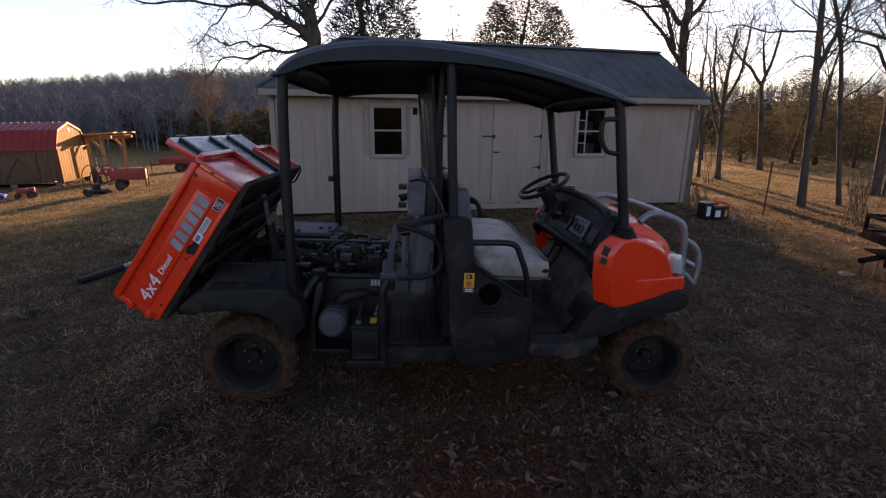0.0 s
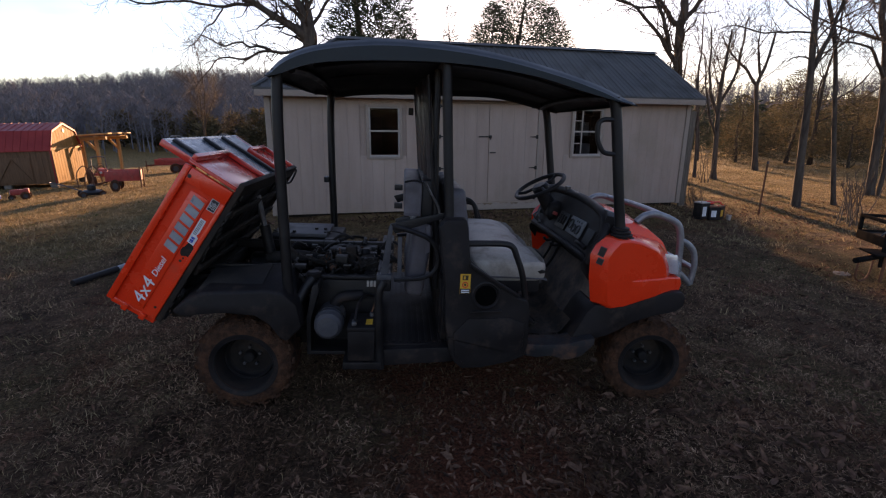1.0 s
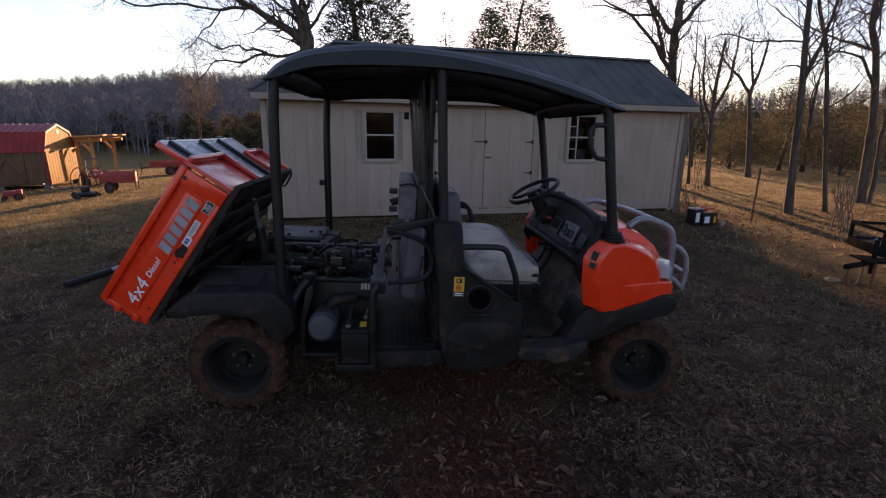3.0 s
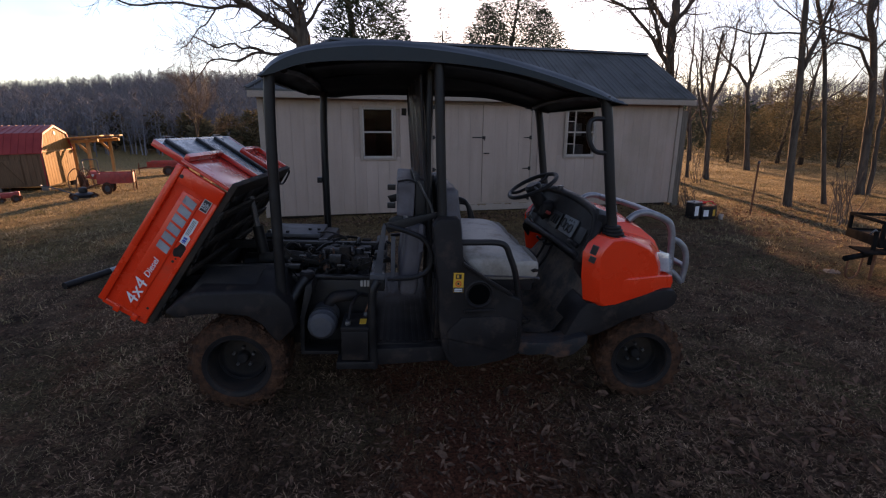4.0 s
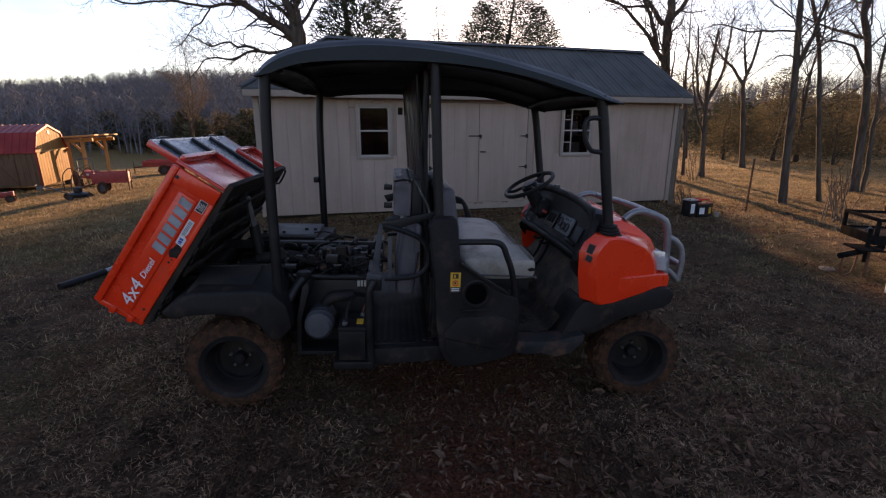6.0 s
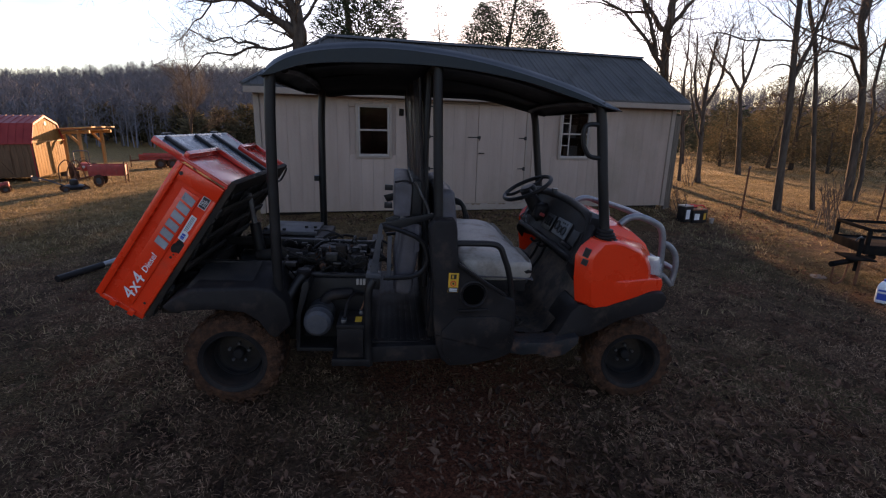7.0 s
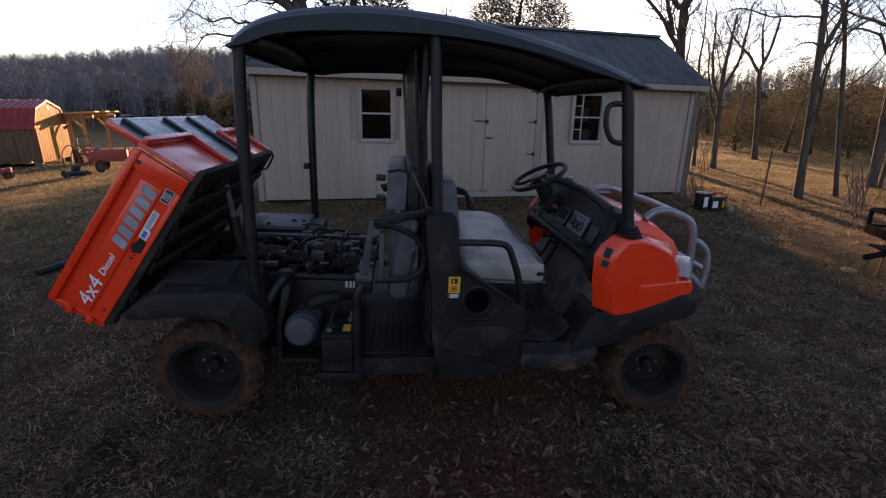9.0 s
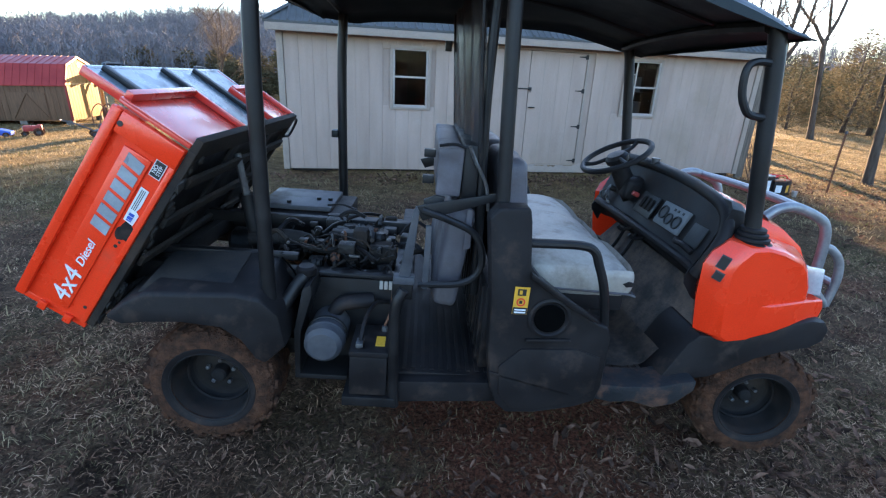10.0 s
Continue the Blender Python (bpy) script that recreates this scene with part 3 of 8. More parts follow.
    part("ridge_cap", prism([(-0.1, -0.03), (0, 0.03), (0.1, -0.03), (0.0, 0.0)], 0.17, SX1 + 0.17, m=Matrix.Translation((0, ym, SR + 0.045)) @ Matrix(((0, 1, 0, 0), (1, 0, 0, 0), (0, 0, 1, 0), (0, 0, 0, 1)))), "metal_roof", s, smooth=0)
    # skids and the rotten sill
    for y in (SY0 + 0.15, SY0 + 1.5, SY1 - 0.2):
        part("skid", box(SX0 + 0.1, SX1 - 0.1, y - 0.06, y + 0.06, -0.12, SB), "underbody", s, smooth=0)
    part("sill", box(DOOR[0] - 0.15, DOOR[1] + 0.9, SY0 - 0.012, SY0 + 0.02, SB - 0.02, DOOR[2] - 0.02, 0.004), "trim", s)
    # bits of the rotten sill below the doors
    rnd = random.Random(4)
    x = DOOR[0]
    while x < DOOR[1]:
        w = rnd.uniform(0.05, 0.22)
        h = rnd.uniform(0.008, 0.04)
        prof = [(x, DOOR[2] - 0.025), (x + w, DOOR[2] - 0.025), (x + w * 0.8, DOOR[2] - 0.025 - h), (x + w * 0.4, DOOR[2] - 0.025 - h * 0.4), (x + w * 0.2, DOOR[2] - 0.025 - h)]
        part("rotten_splinter", prism(prof, SY0 - 0.02, SY0 - 0.0125), "rotten", s, "rotten brown wood edge", smooth=0)
        x += w + rnd.uniform(0.0, 0.15)
    # double door
    xm = 2.80
    for i, (x0, x1) in enumerate(((DOOR[0] + 0.008, xm - 0.005), (xm + 0.005, DOOR[1] - 0.008))):
        leaf = part("door", box(x0, x1, SY0 - 0.016, SY0 + 0.02, DOOR[2], DOOR[3] - 0.006, 0.003), "siding", s, "cream shed door leaf, closed")
        n = 4
        for k in range(1, n):
            gx = x0 + (x1 - x0) * k / n
            part("groove", box(gx - 0.004, gx + 0.004, SY0 - 0.0185, SY0 - 0.0165, DOOR[2] + 0.02, DOOR[3] - 0.03), "trim", leaf, smooth=0)
        for hz in (0.36, 0.93, 1.50, 2.02):
            hx = x1 if i else x0
            d = -1 if i else 1
            hb = prism([(hx - d * 0.02, hz - 0.035), (hx + d * 0.02, hz - 0.035), (hx + d * 0.03, hz - 0.012), (hx + d * 0.14, hz - 0.006), (hx + d * 0.14, hz + 0.006), (hx + d * 0.03, hz + 0.012), (hx + d * 0.02, hz + 0.035), (hx - d * 0.02, hz + 0.035)], SY0 - 0.026, SY0 - 0.0175)
            part("strap_hinge", hb, "black_metal", leaf, "black strap hinge", smooth=0)
    hasp = box(xm - 0.20, xm + 0.035, SY0 - 0.028, SY0 - 0.018, 1.49, 1.51, 0.003)
    hasp = box(xm - 0.01, xm + 0.05, SY0 - 0.032, SY0 - 0.018, 1.475, 1.525, 0.004, hasp)
    hasp = tube([(xm + 0.02, SY0 - 0.03, 1.49), (xm + 0.02, SY0 - 0.05, 1.47), (xm + 0.03, SY0 - 0.03, 1.45)], 0.008, 6, hasp)
    part("hasp", hasp, "black_metal", s, "black hasp and staple")
    part("door_handle", box(xm + 0.02, xm + 0.13, SY0 - 0.045, SY0 - 0.018, 1.205, 1.225, 0.004), "black_metal", s, "black door handle")
    part("door_head_trim", box(DOOR[0] - 0.55, DOOR[1] + 0.05, SY0 - 0.026, SY0 - 0.006, DOOR[3] + 0.002, DOOR[3] + 0.035, 0.003), "trim", s)
    for x0 in (DOOR[0] - 0.045, DOOR[1] + 0.003):
        part("door_side_trim", box(x0, x0 + 0.04, SY0 - 0.022, SY0 - 0.006, DOOR[2], DOOR[3], 0.003), "trim", s)
    # sash windows
    for wi, (x0, x1, z0, z1) in enumerate(WINDOWS):
        w = thing("window", label="white two-pane sash window")
        w.parent = s
        fr = None
        for q in ((x0 - 0.05, x0 - 0.002, z0 - 0.05, z1 + 0.05), (x1 + 0.002, x1 + 0.05, z0 - 0.05, z1 + 0.05), (x0 - 0.001, x1 + 0.001, z1 + 0.002, z1 + 0.05), (x0 - 0.001, x1 + 0.001, z0 - 0.05, z0 - 0.022)):
            fr = box(q[0], q[1], SY0 - 0.026, SY0 - 0.005, q[2], q[3], 0.004, fr)
        part("frame", fr, "trim", w, "cream painted window casing")
        lip = None
        for q in ((x0 - 0.001, x0 + 0.012, z0, z1), (x1 - 0.012, x1 + 0.001, z0, z1), (x0 + 0.013, x1 - 0.013, z1 - 0.012, z1)):
            lip = box(q[0], q[1], SY0 - 0.020, SY0 + 0.03, q[2], q[3], 0.003, lip)
        part("jamb", lip, "white_trim", w)
        part("window_sill", box(x0 - 0.001, x1 + 0.001, SY0 - 0.034, SY0 + 0.03, z0 - 0.020, z0 - 0.002, 0.005), "white_trim", w)
        zm = (z0 + z1) / 2 + 0.02
        sash = None
        for q in ((x0 + 0.013, x1 - 0.013, zm - 0.014, zm + 0.014), (x0 + 0.013, x1 - 0.013, z0, z0 + 0.022), (x0 + 0.013, x0 + 0.026, z0 + 0.023, z1 - 0.013), (x1 - 0.026, x1 - 0.013, z0 + 0.023, z1 - 0.013)):
            sash = box(q[0], q[1], SY0 - 0.012, SY0 + 0.018, q[2], q[3], 0.003, sash)
        if wi == 1:
            sash = box(x0 + 0.17, x0 + 0.19, SY0 - 0.008, SY0 + 0.014, z0 + 0.031, z1 - 0.013, 0.002, sash)
            for zz in (z0 + 0.22, zm + 0.20):
                sash = box(x0 + 0.037, x0 + 0.169, SY0 - 0.008, SY0 + 0.014, zz - 0.009, zz + 0.009, 0.002, sash)
        part("sash", sash, "white_trim", w)
        for za, zb in ((z0 + 0.023, zm - 0.015), (zm + 0.015, z1 - 0.013)):
            p = part("pane", box(x0 + 0.027, x1 - 0.027, SY0 + 0.001, SY0 + 0.005, za, zb), "glass", w, smooth=0)
            p.visible_shadow = False
    return s


shed()
# what is seen inside through the panes, room shade painted into the dark colours
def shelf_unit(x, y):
    t = thing("storage_shelf", pose(x, y, SB + 0.08), "wooden shelf unit inside the shed, room shade painted into it", "shelf")
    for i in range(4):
        part("shelf", box(-0.5, 0.5, -0.2, 0.2, 0.4 + i * 0.42, 0.43 + i * 0.42, 0.003), "room_shade", t)
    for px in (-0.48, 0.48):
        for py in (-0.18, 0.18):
            part("upright", box(px - 0.02, px + 0.02, py - 0.02, py + 0.02, 0, 1.75, 0.003), "room_shade", t)
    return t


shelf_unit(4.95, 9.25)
for i, (x, z, w, h, mt) in enumerate(((4.6, 0.43, 0.16, 0.3, "canister"), (4.85, 0.43, 0.2, 0.22, "shaded_red"), (5.15, 0.85, 0.22, 0.25, "canister"), (4.7, 0.85, 0.18, 0.3, "barn_brown"), (5.1, 1.27, 0.2, 0.26, "canister"))):
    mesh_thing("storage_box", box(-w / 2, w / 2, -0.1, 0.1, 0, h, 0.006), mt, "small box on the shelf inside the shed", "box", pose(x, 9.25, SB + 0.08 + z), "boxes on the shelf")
mesh_thing("red_cabinet", box(-0.3, 0.3, -0.25, 0.25, 0, 1.6, 0.01), "shaded_red", "red cabinet inside the shed, darkened by painted room shade", "cabinet", pose(0.75, 10.6, SB + 0.08))

# ---- the utility vehicle, in its own measure: x forward, y from its right side to its left, z up ----
VM = Matrix.Translation((-0.617, 2.573, 0.05)) @ Euler((0, 0, radians(-9.0))).to_matrix().to_4x4() @ Euler((0, radians(2.0), 0)).to_matrix().to_4x4()
YC = 0.55
V = thing("utility_vehicle", VM, "orange and black four-seat diesel utility vehicle, dump bed raised", "utility vehicle")


def mirrored(y):
    return 2 * YC - y


def wheel(x, y_out, z, turn=0.0, left=False, r=0.27):
    """Outer face at y = 0, width inward along +y; turned for the far side."""
    t = thing("wheel", pose(x, y_out, z, 0, 0, turn + (180 if left else 0)))
    t.parent = V
    w = 0.245
    tyre = lathe([(0.152, 0.03), (0.158, 0.012), (0.185, 0.004), (0.225, 0.008), (r - 0.022, 0.03), (r - 0.012, 0.06), (r - 0.009, w / 2), (r - 0.012, w - 0.06), (r - 0.022, w - 0.03), (0.22, w - 0.008), (0.16, w - 0.012), (0.152, w - 0.03)], 48, closed=True)
    # tread lugs
    n = 20
    for k in range(n):
        for s in (0, 1):
            a = (k + 0.5 * s) * math.tau / n
            y0, y1 = (0.022, w * 0.53) if s == 0 else (w * 0.47, w - 0.022)
            lug = bmesh.new()
            bmesh.ops.create_cube(lug, size=1, matrix=Matrix.Rotation(-a, 4, "Y") @ Matrix.Translation((r - 0.012, (y0 + y1) / 2, 0)) @ Matrix.Rotation(radians(24 if s else -24), 4, "X") @ Matrix.Diagonal((0.013, y1 - y0, 0.034, 1)))
            tyre = merge(tyre, lug)
            sh = bmesh.new()
            yy = 0.02 if s == 0 else w - 0.02
            bmesh.ops.create_cube(sh, size=1, matrix=Matrix.Rotation(-a - 0.02, 4, "Y") @ Matrix.Translation((r - 0.036, yy, 0)) @ Matrix.Diagonal((0.032, 0.006, 0.034, 1)))
            tyre = merge(tyre, sh)
    part("tyre", tyre, "tyre", t, "mud-caked knobbly tyre", smooth=0.7)
    rim = part("rim", lathe([(0.153, 0.016), (0.160, 0.008), (0.158, 0.018), (0.150, 0.028), (0.146, 0.07), (0.136, 0.12), (0.122, 0.142)], 40, caps=False), "rim", t, "dusty dark steel rim")
    part("rim_disc", lathe([(0.1225, 0.141), (0.115, 0.150), (0.085, 0.152), (0.06, 0.140), (0.0, 0.138)], 32, caps=False), "underbody", rim)
    part("rim_lip", lathe([(0.158, 0.006), (0.163, 0.010), (0.158, 0.015), (0.151, 0.012)], 40, closed=True), "rim", rim, "scuffed rim lip")
    part("rim_step", lathe([(0.137, 0.112), (0.130, 0.104), (0.124, 0.112), (0.128, 0.120)], 36, closed=True), "rim", rim)
    part("tyre_bead", lathe([(0.159, 0.009), (0.170, 0.0035), (0.182, 0.0025), (0.184, 0.006), (0.165, 0.014)], 40, closed=True), "black_plastic", t)
    hub = lathe([(0.034, 0.139), (0.031, 0.10), (0.024, 0.092), (0.0, 0.09)], 20)
    part("hub_cap", hub, "rim", rim)
    for k in range(5):
        a = k * math.tau / 5 + 0.3
        nut = lathe([(0.009, 0.145), (0.009, 0.118), (0.005, 0.115), (0.0, 0.115)], 6, at=(0.056 * math.cos(a), 0, 0.056 * math.sin(a)))
        part("lug_nut", nut, "steel", rim)
    return t


wheel(0.0, -0.075, 0.350)
wheel(2.335, 0.02, 0.318, -6)
wheel(0.0, mirrored(-0.075), 0.350, left=True)
wheel(2.335, mirrored(0.02), 0.318, -6, left=True)

# roof shell
TOP = smooth_table([(0.19, 1.85), (0.25, 1.92), (0.36, 1.978), (0.52, 2.015), (0.76, 2.038), (1.04, 2.03), (1.30, 2.0), (1.58, 1.943), (1.80, 1.882), (1.93, 1.83), (1.985, 1.80)], 60)
LIP = smooth_table([(0.19, 1.835), (0.26, 1.85), (0.40, 1.90), (0.61, 1.925), (0.93, 1.938), (1.20, 1.93), (1.48, 1.895), (1.71, 1.84), (1.90, 1.80), (1.985, 1.785)], 60)


def roof():
    ys = [-0.105, -0.103, -0.095, -0.075, -0.04, 0.02, 0.1, 0.2, 0.35, YC]
    ys = ys + [mirrored(y) for y in ys[-2::-1]]
    secs = []
    x0, x1 = TOP[0][0], TOP[-1][0]
    n = 46
    for i in range(n + 1):
        u = i / n
        x = x0 + (x1 - x0) * (0.5 - 0.5 * math.cos(u * math.pi)) * 1.0
        top, lip = interp(TOP, x), interp(LIP, x)
        drop = 0.07 * (1 - smoothstep(1.0, 1.75, x)) * smoothstep(0.2, 0.4, x)
        ring = []
        for y in ys:
            d = min(y + 0.105, mirrored(-0.105) - y)
            k = 1 - smoothstep(0.0, 0.10, d)
            crown = 0.018 * smoothstep(0.05, 0.65, d)
            rib = -0.012 * (smoothstep(0.16, 0.20, d) - smoothstep(0.26, 0.30, d))
            z = top + crown + rib - 0.04 * k ** 2.2
            bow = 0.05 * math.sin(math.pi * (y + 0.105) / (mirrored(-0.105) + 0.105))
            xx = x + (bow * (u - 0.5) * 2 if abs(u - 0.5) > 0.3 else 0) * smoothstep(0.3, 0.5, abs(u - 0.5))
            z -= drop * 0.5 * smoothstep(0.9, 1.2, y)
            ring.append((xx, y, max(z, lip + 0.004 - drop * smoothstep(0.9, 1.2, y))))
        for y in ys[::-1]:
            d = min(y + 0.105, mirrored(-0.105) - y)
            z = lip + (0.0 if d < 0.02 else 0.035 * smoothstep(0.0, 0.06, d)) + 0.03 * smoothstep(0.1, 0.6, d)
            bow = 0.05 * math.sin(math.pi * (y + 0.105) / (mirrored(-0.105) + 0.105))
            xx = x + (bow * (u - 0.5) * 2) * smoothstep(0.3, 0.5, abs(u - 0.5))
            ring.append((xx, y, min(z, interp(TOP, x) - 0.006) - drop * smoothstep(0.75, 1.15, y)))
        secs.append(ring)
    part("roof", loft(secs), "roof_plastic", V, "moulded faded black plastic canopy roof", smooth=0.9)
    # stiffening beams below
    for y in (0.25, 0.85):
        line = [(x, y, interp(LIP, x) + 0.05) for x in (0.35, 0.7, 1.1, 1.5, 1.85)]
        part("roof_beam", tube(line, 0.016, 8), "black_metal", V)
    for x in (0.30, 1.04, 1.86):
        z = interp(LIP, x) + 0.012
        part("roof_crossbar", tube([(x, -0.05, z), (x, 0.3, z + 0.02), (x, 0.8, z + 0.02), (x, 1.15, z)], 0.02, 8), "black_metal", V)


roof()
# posts
for y in (-0.05, mirrored(-0.05)):
    dx = -0.012 if y < YC else 0.065
    part("rear_post", tube([(0.245 + dx, y, 1.875), (0.24 + dx, y, 1.6), (0.25 + dx, y, 1.1), (0.262 + dx, y, 0.72), (0.262 + dx, y + (0.04 if y < YC else -0.04), 0.66)], 0.0265, 14), "black_metal", V)
    part("front_post", tube([(1.885, y, 1.825), (1.91, y, 1.72), (1.955, y, 1.45), (1.99, y, 1.25), (2.02, y, 1.10)], 0.0275, 14), "black_metal", V)
    part("middle_post", tube([(1.035, y, 1.94), (1.045, y, 1.75), (1.06, y, 1.5), (1.085, y, 1.1), (1.10, y, 0.8)], 0.025, 14), "black_metal", V)
    boot = None
    for i in range(5):
        boot = lathe([(0.038 + i * 0.006, 0), (0.044 + i * 0.007, -0.004), (0.044 + i * 0.007, -0.014), (0.038 + i * 0.006, -0.018)], 20, "Z", (2.012 + i * 0.003, y, 1.165 - i * 0.017), boot)
    part("post_boot", boot, "black_plastic", V, "ribbed black rubber boot")
for y, x in ((0.12, 1.005), (0.98, 1.005)):
    part("screen_post", tube([(x, y, 1.93), (x, y, 1.5), (x + 0.02, y, 1.1), (x + 0.03, y, 0.75)], 0.019, 10), "black_metal", V)
for z in (1.43, 1.70):
    part("grille_bar", tube([(1.01, 0.12, z), (1.01, 0.98, z)], 0.009, 6), "black_metal", V)
part("clamp", box(0.375, 0.41, mirrored(-0.05) - 0.04, mirrored(-0.05) + 0.03, 1.215, 1.255, 0.004, m=Matrix.Translation((-0.12, 0, 0))), "black_metal", V)

# hanging cloudy curtain behind the seats
def curtain_sheet():
    b = bmesh.new()
    cols, rows = 34, 14
    g = []
    for j in range(rows + 1):
        v = j / rows
        z = 1.90 - v * 0.62
        row = []
        for i in range(cols + 1):
            u = i / cols
            y = 0.10 + u * (0.97 - 0.06 * v)
            x = 0.955 - 0.05 * u + 0.05 * v + 0.014 * math.sin(u * 21 + v * 2) * (0.5 + 0.5 * v) + 0.007 * math.sin(u * 47 + v * 5)
            row.append(b.verts.new((x, y, z)))
        g.append(row)
    for j in range(rows):
        for i in range(cols):
            b.faces.new((g[j][i], g[j][i + 1], g[j + 1][i + 1], g[j + 1][i]))
    bmesh.ops.solidify(b, geom=b.faces[:], thickness=0.004)
    part("rear_curtain", b, "curtain", V, "creased cloudy vinyl rear curtain", smooth=1.2)
    part("curtain_strap", box(0.865, 0.90, 1.03, 1.08, 1.72, 1.77, 0.005), "black_metal", V)
    part("curtain_edge", tube([(0.955, 0.10, 1.90), (0.975, 0.10, 1.6), (1.005, 0.10, 1.27)], 0.009, 6), "black_plastic", V)
    part("curtain_edge", tube([(0.905, 1.07, 1.90), (0.93, 1.05, 1.6), (0.955, 1.01, 1.28)], 0.008, 6), "black_plastic", V)


curtain_sheet()

def taper_nose(bm, far=False, share=1.0):
    """The body draws in towards the nose."""
    for v in bm.verts:
        k = smoothstep(2.08, 2.42, v.co.x)
        v.co.y += (-0.15 if far else 0.15) * k * share
        v.co.x += 0.065 * k * share
    return bm


# front body: orange wings and bonnet, as sections across
def hood():
    side = [(1.885, 0.745), (1.93, 0.722), (2.05, 0.735), (2.15, 0.772), (2.25, 0.785), (2.345, 0.79), (2.350, 0.86), (2.335, 0.93), (2.29, 1.01), (2.24, 1.052), (2.12, 1.10), (2.02, 1.114), (1.93, 1.108), (1.878, 1.06), (1.855, 1.01), (1.862, 0.88)]
    def section(y, fx, top, shrink=0.0, rear=0.0):
        cx, cz = 2.1, 0.92
        out = []
        for x, z in side:
            px, pz = cx + (x - cx) * (1 - shrink), cz + (z - cz) * (1 - shrink)
            f = smoothstep(2.0, 2.36, px)
            px += fx * f + rear * (1 - smoothstep(1.86, 2.12, px))
            pz += top * smoothstep(0.92, 1.10, pz) * (1 - 0.4 * f)
            out.append((px, y, pz))
        return out
    for far in (False, True):
        secs = [section(-0.125, -0.055, -0.012, 0.03, 0.07), section(-0.12, -0.048, -0.004, 0.012, 0.062), section(-0.105, -0.035, 0.0, 0.0, 0.042), section(-0.06, 0.0, 0.004, 0, 0.0), section(0.0, 0.045, 0.006, 0, 0.03), section(0.05, 0.06, 0.006, 0, 0.08), section(0.10, 0.075, -0.01, 0, 0.14)]
        if far:
            secs = [[(x, mirrored(y), z) for x, y, z in s] for s in secs]
        wing = part("front_wing", taper_nose(loft(secs), far), "orange", V, "orange plastic front wing", smooth=0.42)
        band = [(2.02, 0.888), (2.12, 0.886), (2.30, 0.876), (2.372, 0.868), (2.385, 0.83), (2.378, 0.788), (2.25, 0.780), (2.15, 0.766), (2.05, 0.730), (1.99, 0.726)]
        y0, y1 = (-0.137, 0.02) if not far else (mirrored(0.02), mirrored(-0.137))
        flange = prism(band, y0, y1, 0.010, seg=3)
        for v in flange.verts:
            tuck = 0.02 * (1 - smoothstep(2.0, 2.22, v.co.x))
            if abs(v.co.y - (y1 if far else y0)) < 0.03:
                v.co.y += -tuck if far else tuck
        part("wing_flange", taper_nose(flange, far), "orange", wing, smooth=0.9)
    # bonnet between the wings
    prof = [(2.08, 1.16), (2.16, 1.165), (2.26, 1.13), (2.36, 1.06), (2.425, 0.96), (2.44, 0.82), (2.42, 0.80), (2.36, 0.90), (2.2, 1.0), (2.08, 1.05)]
    secs = []
    for y, k in ((0.10, -0.045), (0.115, -0.01), (0.16, 0.0), (0.3, 0.012), (0.42, 0.03), (0.55, 0.034), (0.68, 0.03), (0.8, 0.012), (0.94, 0.0), (0.985, -0.01), (1.0, -0.045)):
        secs.append([(x + k * smoothstep(2.3, 2.45, x), y, z + k) for x, z in prof])
    part("bonnet", loft(secs), "orange", V, "orange bonnet", smooth=0.75)
    part("grille", box(2.38, 2.425, 0.14, 0.96, 0.66, 0.81, 0.01), "black_plastic", V)
    for far in (False, True):
        face = [(2.328, -0.108, 1.000), (2.340, -0.120, 0.886), (2.412, -0.045, 0.876), (2.396, -0.040, 0.950)]
        quads = [[(x + dx, y + dy, z) for x, y, z in face] for dx, dy in ((-0.05, 0.06), (0.010, -0.014))]
        if far:
            quads = [[(x, mirrored(y), z) for x, y, z in q] for q in quads]
        part("headlight", taper_nose(bevel(loft(quads), 0.006), far), "lens", V, "clear headlamp lens")
    for k, (z, hh) in enumerate(((1.038, 0.026), (0.985, 0.017))):
        turn = Matrix.Translation((1.899 - 0.006 * k, -0.107, z)) @ Matrix.Rotation(radians(-38), 4, "Z") @ Matrix.Rotation(radians(16), 4, "Y")
        plate = part("vent_sticker", box(-0.017, 0.017, -0.003, 0.006, -hh, hh, 0.001, m=turn), "canister", V, "small grey warning sticker")
        part("sticker_face", box(-0.0145, 0.0145, -0.0045, -0.0031, -hh + 0.003, hh - 0.003, m=turn), "black_sticker", plate, smooth=0)


hood()
# front lower fender, black
for y0, y1 in ((-0.10, 0.16), (mirrored(0.16), mirrored(-0.10))):
    prof = [(1.79, 0.545), (1.86, 0.69), (1.90, 0.735), (2.05, 0.735), (2.16, 0.765), (2.26, 0.79), (2.35, 0.80), (2.41, 0.795), (2.435, 0.76), (2.425, 0.705), (2.38, 0.675), (2.26, 0.66), (2.15, 0.635), (2.07, 0.59), (1.98, 0.545), (1.88, 0.525), (1.83, 0.47), (1.74, 0.46)]
    part("front_fender", taper_nose(prism(prof, y0, y1, 0.018), y0 > YC, 0.35), "black_plastic", V, "black plastic front fender")
part("front_frame", box(1.9, 2.42, 0.2, 0.9, 0.42, 0.62, 0.02), "underbody", V)
